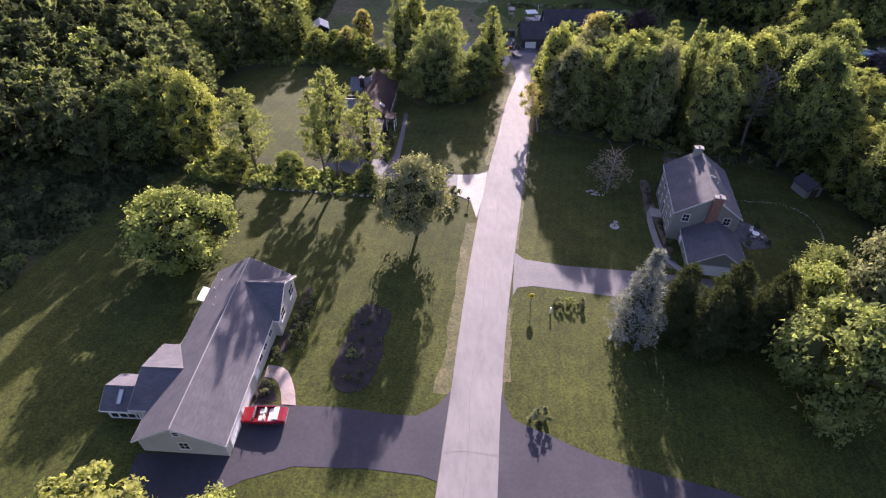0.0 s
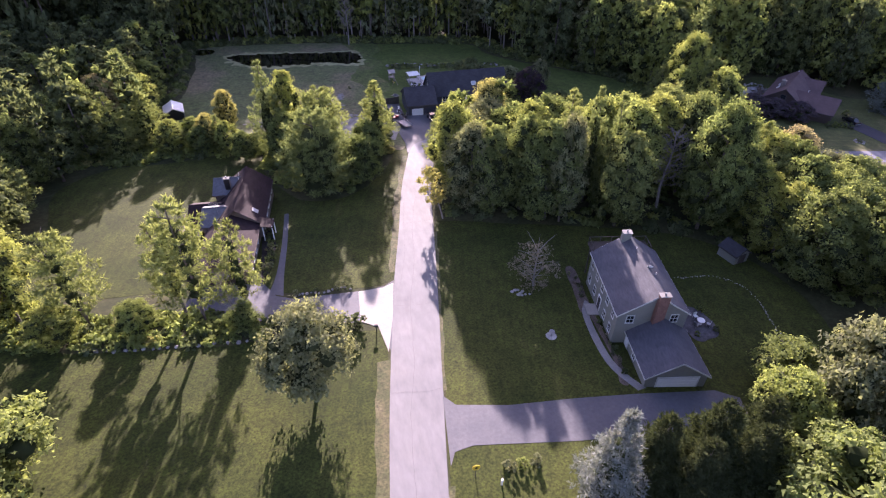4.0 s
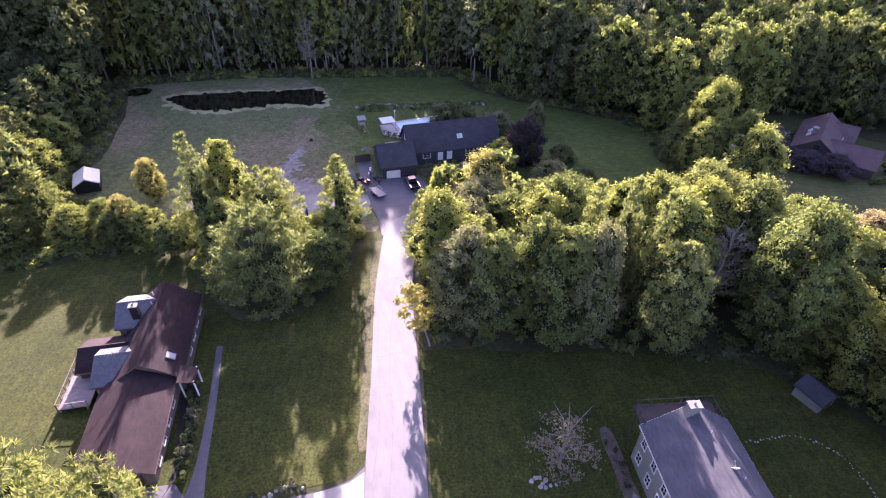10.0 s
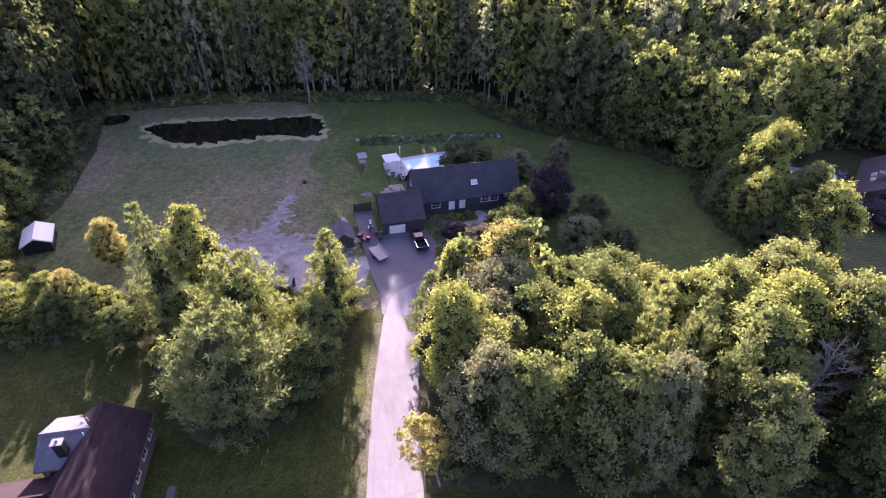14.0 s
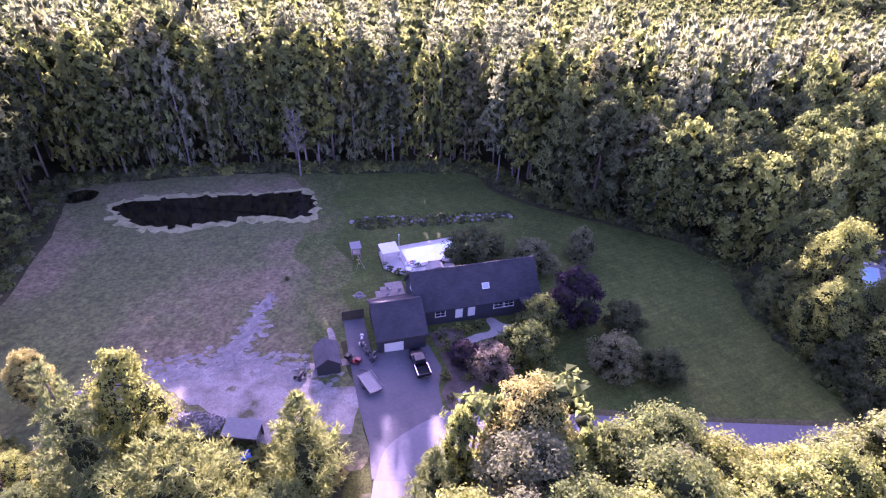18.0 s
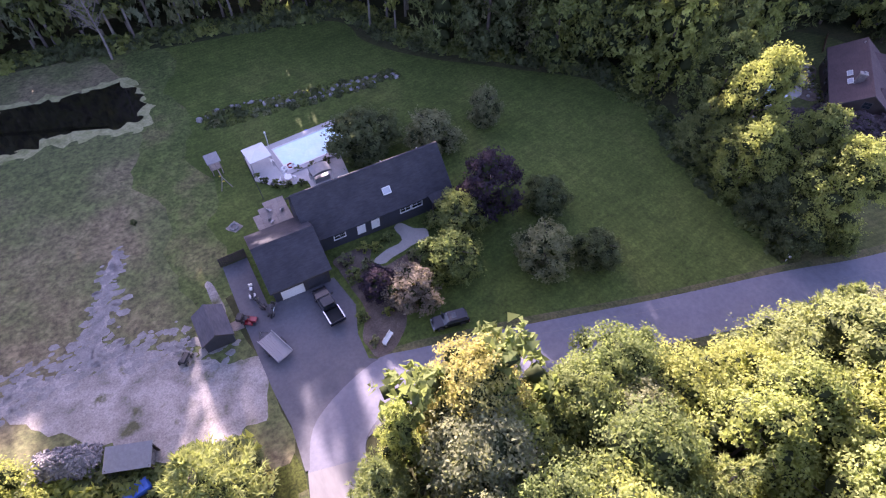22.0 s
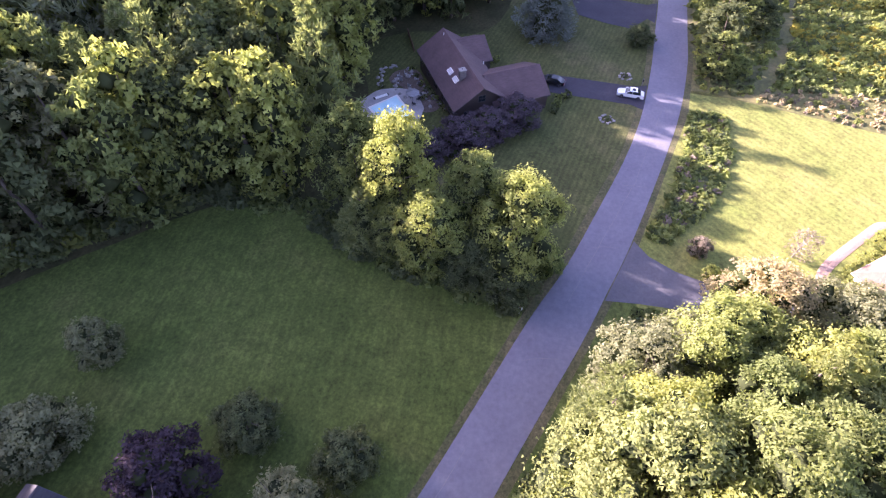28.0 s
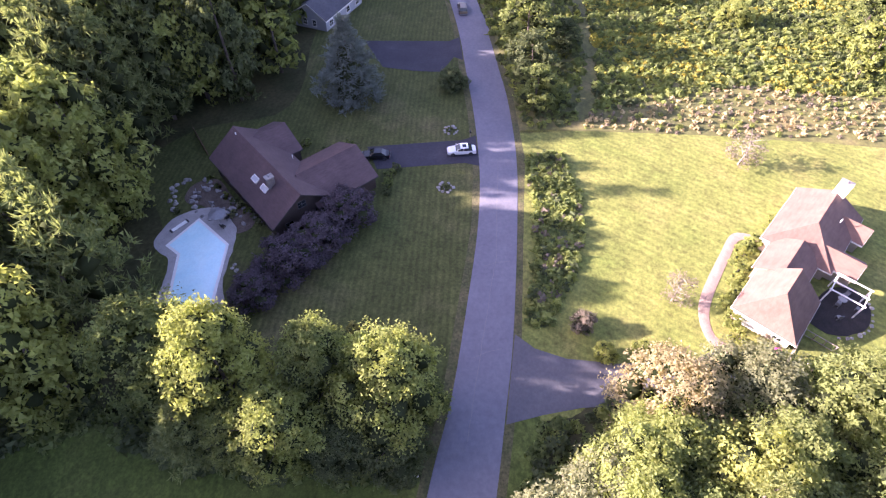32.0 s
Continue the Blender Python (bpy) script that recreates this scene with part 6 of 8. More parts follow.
tree_kind("round1", broad_crown(61, 8, 4.4, 0.4, 28, 15, 20, 0.22), trunk_bm(31, 8, 0.2, 1.2, 3.6), LEAF_GREEN)
tree_kind("lawn_maple", broad_crown(62, 12.0, 5.4, 3.0, 34, 16, 22, 0.23), trunk_bm(32, 12, 0.2, 2.6, 4.5, 9), LEAF_GREY)
for k in range(3):
    tree_kind("shrub%d" % k, broad_crown(70 + k, 1.6, 0.95, 0.0, 9, 8, 10, 0.13), trunk_bm(40 + k, 1.4, 0.04, 0.2, 0.6, 3), LEAF_GREEN)
tree_kind("bare", broad_crown(80, 6, 3.0, 0.8, 22, 10, 10, 0.15, core=0, thin=0.7), trunk_bm(50, 6, 0.12, 0.5, 3.0, 22, fork=0.9), LEAF_TWIG, BARK_PALE)
tree_kind("birch", broad_crown(81, 10, 2.7, 3.0, 24, 12, 14, 0.2, core=0), trunk_bm(51, 10, 0.12, 3.0, 2.2, 8, fork=0.85), LEAF_YELLOW, BARK_PALE)


def bare_bm(seed, H, R, boughs=34, twigs=24):
    """A leafless tree: a trunk, boughs and many thin twigs."""
    r = np.random.default_rng(seed)
    bm = trunk_bm(seed, H, 0.2, H * 0.4, R, 0, fork=0.97)
    for k in range(boughs):
        z = H * (0.3 + 0.65 * (k + r.uniform()) / boughs)
        a, ll = k * 2.4 + r.uniform(-0.4, 0.4), R * r.uniform(0.5, 1.0) * (1.25 - z / H)
        d = np.array([math.cos(a), math.sin(a), r.uniform(0.5, 1.0)])
        o = np.array([0, 0, z])
        tube(bm, [tuple(o), tuple(o + d * ll * 0.5), tuple(o + d * ll + np.array([0, 0, 0.2 * ll]))], [0.05, 0.032, 0.01], 4)
        for q in range(twigs):
            s0 = o + d * ll * r.uniform(0.25, 1.0)
            s1 = s0 + (d * 0.6 + r.normal(size=3) * 0.55) * ll * 0.3
            tube(bm, [tuple(s0), tuple((s0 + s1) / 2 + r.normal(size=3) * 0.05), tuple(s1)], [0.02, 0.014, 0.006], 3)
    return bm


tree_kind("dead", broad_crown(82, 14, 4.0, 6, 2, 2, 6, 0.15, core=0), bare_bm(52, 14, 4.6), LEAF_TWIG, BARK_PALE)


def tree(key, x, y, h=1.0, wide=None, leaf=None, label="", name="tree", category="tree", group="", lean=(0, 0)):
    """A tree or shrub of a kind, scaled in height and width."""
    wide = wide or h
    me, tb = TREE[key]
    ob = thing(name, x, y, float(rng.uniform(0, 360)), label, category, group)
    if lean != (0, 0):
        ob.matrix_basis = pose(x, y, gz(x, y), lean[0], lean[1], 0)
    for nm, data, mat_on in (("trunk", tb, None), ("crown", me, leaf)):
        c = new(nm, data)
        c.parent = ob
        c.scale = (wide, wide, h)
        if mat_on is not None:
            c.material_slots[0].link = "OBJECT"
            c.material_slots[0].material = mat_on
    return ob


# single trees
tree("lawn_maple", -4.0, 62.6, 1.12, 1.04, None, "young maple with a round grey-green crown on the lawn")
tree("spread", -35.8, 56.4, 1.2, 1.5, None, "broad low spreading tree on the lawn behind the ranch house")
tree("round0", 43.0, 33.4, 1.65, 1.45, LEAF_GREEN, "large leaning tree with bare lower trunk")
tree("spruce", 23.6, 43.6, 1.2, 1.15, LEAF_BLUE, "pale blue spruce beside the driveway")
for x, y, s, w in ((28.4, 44.0, 1.2, 0.95), (34.2, 43.8, 1.28, 1.1), (31.4, 41.4, 1.1, 0.95), (37.4, 41.8, 1.1, 1.0), (40.2, 44.2, 1.12, 1.0)):
    tree("hemlock", x, y, s, w, LEAF_HEMLOCK_AND_SHADE, "dense dark hemlock in a clump", group="hemlock clump")
tree("round1", 47.8, 47.8, 1.1, 0.95, LEAF_LIME, "yellow-green bushy tree beside the garage drive")
tree("round0", 57.6, 47.6, 1.75, 1.25, LEAF_GREY, "silvery grey-green tree at the lawn's edge")
tree("round0", 45.0, 38.0, 1.2, 1.2, LEAF_GREEN, "green spreading tree beside the hemlocks")
tree("round1", 52.5, 53.0, 0.9, 1.0, LEAF_GREEN, "low green tree at the lawn's edge")
tree("bare", 28.6, 77.0, 1.3, 1.35, None, "sparse brownish ornamental tree on the lawn")
tree("birch", 19.2, 98.0, 1.0, 1.0, None, "yellowing birch leaning over the lane", lean=(-16, -12))
tree("broad1", -28.5, 17.5, 0.72, 0.95, LEAF_LIME, "sunlit yellow-green tree beside the drive")
tree("broad2", -18.3, 17.3, 0.66, 0.6, LEAF_LIME, "slim sunlit yellow-green tree beside the drive")
# the row between the lawns
for key, x, y, s, w, lf in (("open0", -17.6, 77.0, 1.18, 1.12, None), ("open1", -12.4, 77.6, 0.95, 0.8, None), ("open1", -20.6, 79.0, 0.95, 0.9, None), ("open0", -32.6, 79, 0.92, 1.1, None), ("fine3", -41.6, 81.5, 1.15, 1.0, LEAF_LIME), ("open1", -47.4, 85, 1.05, 1.15, None), ("fine1", -52, 82, 1.0, 1.1, LEAF_GREEN), ("fine3", -26.0, 76.8, 0.38, 0.6, LEAF_LIME), ("fine0", -50, 89, 1.0, 1.1, LEAF_GREEN), ("broad4", -49, 98, 1.0, 1.1, LEAF_DARK), ("fine2", -35.5, 77.0, 0.4, 0.6, LEAF_LIME), ("fine0", -12.6, 75.6, 0.3, 0.5, LEAF_GREEN)):
    tree(key, x, y, s, w, lf, "tall pine with bare lower trunk in the row between two lawns" if key[0] == "o" else "leafy tree in the row between two lawns", group="trees between the lawns")
tree("dead", -13.2, 75.4, 0.75, 0.55, None, "bare dead tree in the row between the lawns", lean=(0, -6))
# trees behind the brown house
for key, x, y, s, w, lf in (("plume0", -41, 133, 0.85, 1.2, LEAF_PINE_LIGHT), ("fine1", -47, 138, 0.95, 1.1, LEAF_GREEN), ("plume1", -36, 138, 0.75, 1.1, LEAF_PINE_LIGHT), ("fine2", -31, 133, 0.5, 0.7, LEAF_LIME), ("fine0", -27, 136, 0.45, 0.6, LEAF_LIME), ("fine3", -25, 131.5, 0.42, 0.55, LEAF_GREEN), ("fine1", -41.5, 150, 0.9, 1.2, LEAF_LIME), ("plume0", -44, 158, 0.95, 1.2, LEAF_PINE_LIGHT), ("fine2", -40.5, 164, 0.75, 0.8, LEAF_LIME), ("fine3", -46, 146, 0.9, 1.0, LEAF_PINK), ("plume1", -50, 130, 0.95, 1.2, LEAF_PINE), ("fine0", -53, 120, 1.0, 1.1, LEAF_GREEN), ("plume0", -52, 109, 1.0, 1.2, LEAF_PINE)):
    tree(key, x, y, s, w, lf, "sunlit pine behind the brown house" if key[0] == "p" else "leafy tree behind the brown house", group="trees behind the brown house")
# pines west of the lane
for key, x, y, s, w, lf in (("plume0", -10.6, 129.8, 1.25, 1.0, None), ("fine0", -6.6, 134.4, 1.14, 0.88, LEAF_LIME), ("bushy0", -1.4, 112.0, 1.0, 1.0, None), ("plume2", 11.2, 125.0, 1.06, 1.12, LEAF_PINE_LIGHT), ("bushy1", 0.2, 121.0, 1.04, 0.85, LEAF_PINE_LIGHT), ("fine2", 7.0, 114.5, 0.66, 0.85, LEAF_GREEN), ("fine3", -21, 145, 0.62, 0.6, LEAF_YELLOW), ("plume0", -21.5, 133, 0.5, 0.69, LEAF_PINE_LIGHT), ("fine3", 8.4, 119.5, 0.72, 0.8, LEAF_GREEN), ("fine1", -7.0, 123.5, 0.8, 0.8, LEAF_GREEN), ("fine2", 1.5, 127, 0.4, 0.6, LEAF_GREEN), ("fine0", -16, 127, 0.45, 0.7, LEAF_GREEN), ("fine1", 12, 128.5, 0.42, 0.6, LEAF_DARK), ("fine1", -19.5, 131, 0.5, 0.6, LEAF_LIME), ("fine2", -23.5, 134, 0.55, 0.55, LEAF_YELLOW)):
    tree(key, x, y, s, w, lf, "full white pine beside the lane" if key[:2] in ("pl", "bu") else "leafy tree among the pines", group="pine clump by the lane")
# round the dark house
tree("round1", 53.4, 148.8, 1.3, 1.15, LEAF_PURPLE, "dark purple-leaved maple on the lawn")
tree("round1", 54.6, 136.6, 0.8, 1.0, LEAF_GREY, "grey-green crab apple with pale crown")
tree("round1", 60.8, 133.6, 0.68, 0.8, LEAF_DARK, "low dark green crab apple on the lawn")
tree("round1", 60.8, 145.0, 0.7, 0.85, LEAF_DARK, "low dull green ornamental tree")
tree("round1", 63.6, 166.0, 0.95, 0.7, LEAF_GREY, "upright grey-green tree on the lawn")
tree("round1", 47.3, 147.2, 0.85, 0.95, LEAF_GREEN, "rounded green tree before the dark house")
tree("round1", 42.8, 141.0, 0.85, 1.0, LEAF_GREEN, "clipped rounded green tree by the entry walk")
tree("round1", 36.8, 139.6, 0.6, 0.85, LEAF_TWIG, "brownish pink flowering shrub tree")
tree("round1", 33.4, 142.4, 0.5, 0.62, LEAF_PURPLE, "dark purple shrub in the planting bed")
tree("round0", 43.0, 168.5, 0.85, 1.15, LEAF_DARK, "dark rounded tree beside the pool")
tree("round1", 53.4, 165.0, 0.75, 1.1, LEAF_GREY, "grey-green spreading shrub behind the dark house")
tree("dead", 12, 214, 1.25, 1.0, None, "bare pale dead tree at the wood's edge")
tree("fine2", 34.0, 121.6, 1.17, 1.05, LEAF_YELLOW, "tall tree with thin yellowing crown beside the road", group="wood between the roads")
tree("fine1", 26.6, 121.9, 1.02, 0.45, LEAF_LIME, "narrow yellow-green tree at the road corner", group="wood between the roads")
tree("plume1", 23.4, 119.4, 0.8, 0.8, None, "dark pine at the road corner", group="wood between the roads")
tree("fine3", 39.8, 93.6, 1.4, 0.8, LEAF_GREY, "silvery tree at the front of the wood", group="wood between the roads")
tree("dead", 59.9, 94.8, 1.17, 1.35, None, "bare grey dead tree among the leafy crowns")
tree("dead", 168, 165, 1.3, 1.3, None, "bare grey dead tree in the wood")
# the group before the mauve house
for key, x, y, s, w, lf in (("fine0", 95.4, 147.2, 1.3, 1.3, LEAF_GREEN), ("fine1", 87.9, 134.2, 0.98, 1.0, LEAF_LIME), ("fine2", 91.0, 123.8, 1.16, 1.12, LEAF_LIME), ("fine3", 92.8, 139.6, 1.42, 1.15, LEAF_LIME), ("fine0", 92.8, 130.2, 1.2, 1.0, LEAF_GREEN), ("round1", 86.8, 123.2, 0.8, 0.9, LEAF_DARK), ("plume2", 88.5, 143.5, 0.75, 0.95, None), ("fine2", 87.4, 128.5, 0.6, 0.75, LEAF_DARK), ("round1", 92, 119.6, 0.6, 0.6, LEAF_GREEN), ("fine3", 89.0, 139.5, 0.7, 0.8, LEAF_GREEN)):
    tree(key, x, y, s, w, lf, "tall leafy tree in the group by the road", group="tree group by the road")
for x, y, s, w in ((122.6, 130.6, 0.62, 1.1), (113.6, 137.6, 0.62, 1.15), (109.0, 141.6, 0.55, 0.85), (118, 134, 0.6, 1.05)):
    tree("round1", x, y, s, w, LEAF_PLUM, "low purple-leaved plum tree before the house", group="purple plums")
tree("spruce", 154.5, 131.5, 1.35, 2.1, LEAF_GREY_BLUE, "wide grey-green spruce beside the house")
tree("round1", 156, 112.6, 0.5, 0.7, LEAF_DARK, "dark rounded shrub at the drive's corner")
for key, x, y, s, w, lf in (("fine1", 87.6, 96.4, 1.0, 1.15, LEAF_PINK), ("fine3", 83.0, 99.0, 0.95, 1.05, LEAF_LIME), ("fine2", 88.0, 88.0, 0.9, 1.2, LEAF_GREY), ("fine3", 79.0, 102.6, 1.0, 0.95, LEAF_LIME), ("fine0", 79.8, 92.0, 1.05, 1.3, LEAF_LIME), ("fine0", 84.0, 79.5, 0.95, 1.3, LEAF_LIME)):
    tree(key, x, y, s, w, lf, "sunlit yellow-green tree beside the road", group="sunlit wood")
for key, x, y, s, w, lf in (("round1", 97.2, 98.5, 0.28, 0.36, LEAF_LIME), ("round1", 97.4, 94, 0.25, 0.32, LEAF_LIME), ("round1", 101.4, 100.2, 0.36, 0.4, LEAF_TWIG)):
    tree(key, x, y, s, w, lf, "clipped round shrub on the sunlit lawn", "shrub", "shrub")
for key, x, y, s, w, lf in (("bare", 130, 68.5, 0.9, 1.2, None), ("bare", 104.5, 88, 0.9, 0.85, None)):
    tree(key, x, y, s, w, lf, "thin-leaved young tree on the sunlit lawn")
for key, x, y, s, w, lf in (("broad0", 148, 98.5, 0.6, 0.9, LEAF_GREEN), ("broad1", 157, 98, 0.7, 1.0, LEAF_DARK), ("broad2", 168, 97, 0.85, 1.2, LEAF_GREEN), ("broad3", 167, 89.5, 0.5, 0.8, LEAF_DARK), ("broad4", 178, 96, 0.8, 1.1, LEAF_GREEN), ("round1", 150, 95, 0.5, 0.9, LEAF_GREEN), ("broad0", 190, 97, 0.9, 1.2, LEAF_GREEN)):
    tree(key, x, y, s, w, lf, "leafy tree beside the road and the meadow", group="roadside trees")
for key, x, y, s, w, lf in (("broad0", 152, 37, 0.9, 1.0, LEAF_LIME), ("round1", 175, 51, 0.6, 0.9, LEAF_LIME), ("broad2", 165, 30, 0.7, 1.0, LEAF_GREEN), ("round1", 188, 62, 0.6, 0.9, LEAF_GREEN)):
    tree(key, x, y, s, w, lf, "tree standing in the wild meadow")


# woods: seeded, on a jittered grid, kept clear of lawns and roads
def near_line(x, y, line, d):
    for (ax, ay), (bx, by) in zip(line, line[1:]):
        vx, vy = bx - ax, by - ay
        t = max(0.0, min(1.0, ((x - ax) * vx + (y - ay) * vy) / (vx * vx + vy * vy)))
        if (ax + t * vx - x) ** 2 + (ay + t * vy - y) ** 2 < d * d:
            return True
    return False


OPEN = [WH_LAWN, BH_LAWN, GH_LAWN, DH_LAWN, DH_FIELD, MH_LAWN, OH_LAWN, OH_MEADOW]
ROADS = [[((a[0] + b[0]) / 2, (a[1] + b[1]) / 2) for a, b in zip(ROAD_L, ROAD_R)], [((a[0] + b[0]) / 2, (a[1] + b[1]) / 2) for a, b in zip(EAST_N, EAST_S)]]


def is_free(x, y, d=2.0):
    for poly in OPEN:
        if inside(x, y, poly) or near_line(x, y, poly + poly[:1], d):
            return False
    return not any(near_line(x, y, line, d + 4.2) for line in ROADS)


BLOCK = [(20, 98), (24.5, 122), (45, 120), (66, 115), (84, 108), (85, 98), (87, 80), (84, 62), (70, 66), (68, 78), (62, 85), (42, 92.5), (30, 95.5)]
wood_leaf = [LEAF_GREEN, LEAF_LIME, LEAF_GREEN, LEAF_GREEN, LEAF_LIME, LEAF_PINE_LIGHT, LEAF_GREY, LEAF_LIME]
for gx in np.arange(19, 96, 5.7):
    for gy in np.arange(60, 124, 5.7):
        x, y = gx + rng.uniform(-2.2, 2.2), gy + rng.uniform(-2.2, 2.2)
        if not inside(x, y, BLOCK) or not is_free(x, y, 0.8) or near_line(x, y, ROADS[1], 8.2):
            continue
        if math.hypot(x - 59.9, y - 95) < 6.3:
            continue
        tall = min(24.0, max(15.0, 24.0 - 0.4 * (y - 97))) * rng.uniform(0.74, 1.06) * (0.7 if x > 70 else 1.0)
        if rng.uniform() < 0.16:
            tree("plume%d" % rng.integers(3), x, y, tall / 16, rng.uniform(0.7, 0.95), LEAF_PINE_LIGHT if rng.uniform() < 0.4 else None, "white pine among the leafy trees of the wood", group="wood between the roads")
        else:
            tree("fine%d" % rng.integers(4), x, y, tall / 15, rng.uniform(0.92, 1.34), wood_leaf[rng.integers(8)], "tall leafy tree in the wood", group="wood between the roads")

# far woods as one mass of many low-detail trees
FAR = [broad_crown(90 + k, 15, 4.9, 0.8, 17, 6, 7, 0.62, coarse=True) for k in range(5)] + [pine_crown(96 + k, 17, 4.4, 1.5, 11, 5, 4, 6, 0.85, thin=0.28, coarse=True) for k in range(3)]
FAR_NEAR = [broad_crown(170 + k, 15, 5.0, 0.6, 26, 12, 13, 0.34, coarse=True) for k in range(4)] + [pine_crown(176 + k, 17, 4.8, 0.8, 15, 6, 7, 10, 0.5, coarse=True) for k in range(2)]
FAR_TALL = [broad_crown(180 + k, 31, 5.8, 5.0, 32, 7, 8, 0.68, coarse=True) for k in range(4)] + [pine_crown(186 + k, 35, 6.4, 8.0, 17, 6, 5, 8, 0.85, rise=0.1, thin=0.26, full=0.3, coarse=True) for k in range(3)]
FAR += [broad_crown(110 + k, 15, 4.9, 1.5, 11, 4, 5, 1.05, core=0.65, coarse=True) for k in range(5)] + [pine_crown(116 + k, 17, 4.2, 2.0, 8, 4, 3, 5, 1.3, thin=0.32, coarse=True) for k in range(3)]
tb = tube(bmesh.new(), [(0, 0, -0.6), (0.1, 0.05, 5), (0.0, 0.1, 12)], [0.3, 0.22, 0.07], 5)
tb.verts.index_update()
bmesh.ops.triangulate(tb, faces=tb.faces[:])
FAR_TRUNK = (np.array([v.co[:] for v in tb.verts]), np.array([[v.index for v in f.verts] for f in tb.faces]))
tb.free()


def woods(name, label, places, mats):
    vs, fs, ms, o = [], [], [], 0
    for x, y, k, h, w, mi in places:
        a = rng.uniform(0, 6.283)
        ca, sa = math.cos(a), math.sin(a)
        v, f, inner = FAR[k] if k < 100 else FAR_NEAR[k - 100] if k < 200 else FAR_TALL[k - 200]
        for v, f, idx in ((v, f, mi), (*FAR_TRUNK, len(mats) - 1)):
            q = np.stack([(v[:, 0] * ca - v[:, 1] * sa) * w + x, (v[:, 0] * sa + v[:, 1] * ca) * w + y, v[:, 2] * h + gz(x, y)], axis=1)
            vs.append(q)
            fs.append(f + o)
            ms.append(np.full(len(f), idx))
            # Inner lumps take the dark colour that stands for crown shade.
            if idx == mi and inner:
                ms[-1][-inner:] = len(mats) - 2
            o += len(v)
    me = mesh_np(name, np.concatenate(vs), np.concatenate(fs), np.concatenate(ms), mats)
    return tagged(new(name, me), label, "woods", "", "stuff")


# Last but one in each list: the dark colour of painted crown shade.
FAR_MATS = [LEAF_GREEN, LEAF_LIME, LEAF_DARK, LEAF_PINE, LEAF_GREY, LEAF_HEMLOCK_AND_SHADE, BARK]
# Paler leaf mix: haze over the north woods, set as leaf colour.
HAZED_FOREST_MATS = [LEAF_GREEN, LEAF_LIME, LEAF_GREEN, LEAF_PINE_HAZED, LEAF_GREY, LEAF_HEMLOCK_AND_SHADE, BARK_PALE]
places_n, places_w, places_e = [], [], []
for gx in np.arange(-200, 540, 6.6):
    for gy in np.arange(-40, 760, 6.6):
        far = max(0.0, gy - 230) / 240
        x, y = gx + rng.uniform(-3.2, 3.2), gy + rng.uniform(-3.2, 3.2)
        if inside(x, y, BLOCK) or not is_free(x, y, 2.5):
            continue
        if -52 < x < 10 and 72 < y < 140 and x > -46:
            continue
        if x < -52 and y < 76 and x > -72:
            continue
        if y < 66 and -62 < x < 66:
            continue
        if x < 18 and y < 150 and y > 126 and x > -36:
            continue
        if 80 < x < 140 and 118 < y < 156 and x < 100 or 80 < x < 101 and 58 < y < 112:
            continue
        bearing, away = math.degrees(math.atan2(x - 15, y - 88)), math.hypot(x - 15, y - 88)
        if not ((-34 < bearing < 56 and away < 400) or (-30 < bearing < 56 and away < 680 and rng.uniform() < 0.42) or math.hypot(x - 68, y - 120) < 195 or (y < 230 and x > -0.85 * y - 22 and x < 60)):
            continue
        if 200 < y < 285 and abs(x - (38.5 + 0.15 * (y - 172))) < 2.2:
            continue
        if rng.uniform() < 0.55 * min(1.0, 1.3 * far):
            continue
        pine = rng.uniform() < (0.45 if y > 200 else 0.25)
        k = 5 + rng.integers(3) if pine else rng.integers(5)
        mi = 3 if pine else (1 if rng.uniform() < 0.22 else (2 if rng.uniform() < 0.3 else (4 if rng.uniform() < 0.2 else 0)))
        k += 8 if y > 232 or x < -80 else 0
        if 72 < x < 160 and 112 < y < 198 or 30 < x < 75 and 185 < y < 222:
            k = 104 + rng.integers(2) if pine else 100 + rng.integers(4)
        if 195 < y < 242 and x < 100 and x > -70:
            tall, wide = rng.uniform(0.95, 1.2), rng.uniform(0.85, 1.1)
            (places_w if x < -40 and y < 215 else places_n).append((x, y, 204 + int(rng.integers(3)) if pine else 200 + int(rng.integers(4)), tall, wide, mi))
            continue
        tall = rng.uniform(0.95, 1.17) * (2.35 if 195 < y < 250 and x < 62 else (1.5 if away < 420 else 2.1) if y > 250 else 2.0 if y > 195 else (1.65 if x < 85 else 1.5 if x < 112 else 1.62) if x > 55 and y > 150 else 1.05)
        (places_w if x < -40 and y < 215 else places_n if y > 190 else places_e).append((x, y, k, tall, min(tall, 1.35) * rng.uniform(0.85, 1.1) * (1 + 0.25 * min(1.0, far)) * (1.5 if away > 400 else 1.15 if y > 250 else 1.0), mi))
for x in np.arange(-40, 58, 4.4):
    xx, y = x + rng.uniform(-1.2, 1.2), 221.5 - 0.06 * abs(x) + rng.uniform(-1.5, 2.5)
    places_n.append((xx, y, int(rng.integers(8)), rng.uniform(1.6, 2.2), rng.uniform(0.8, 1.1), int(rng.integers(5))))
woods("woods_west", "mixed dark woods beyond the lawns and field", places_w, [LEAF_DARK, LEAF_GREEN, LEAF_HEMLOCK_AND_SHADE, LEAF_DARK, LEAF_DARK, LEAF_HEMLOCK_AND_SHADE, BARK])
woods("woods_north", "tall pines and leafy trees at the forest's edge behind the pond", [q for q in places_n if q[1] < 250], HAZED_FOREST_MATS)
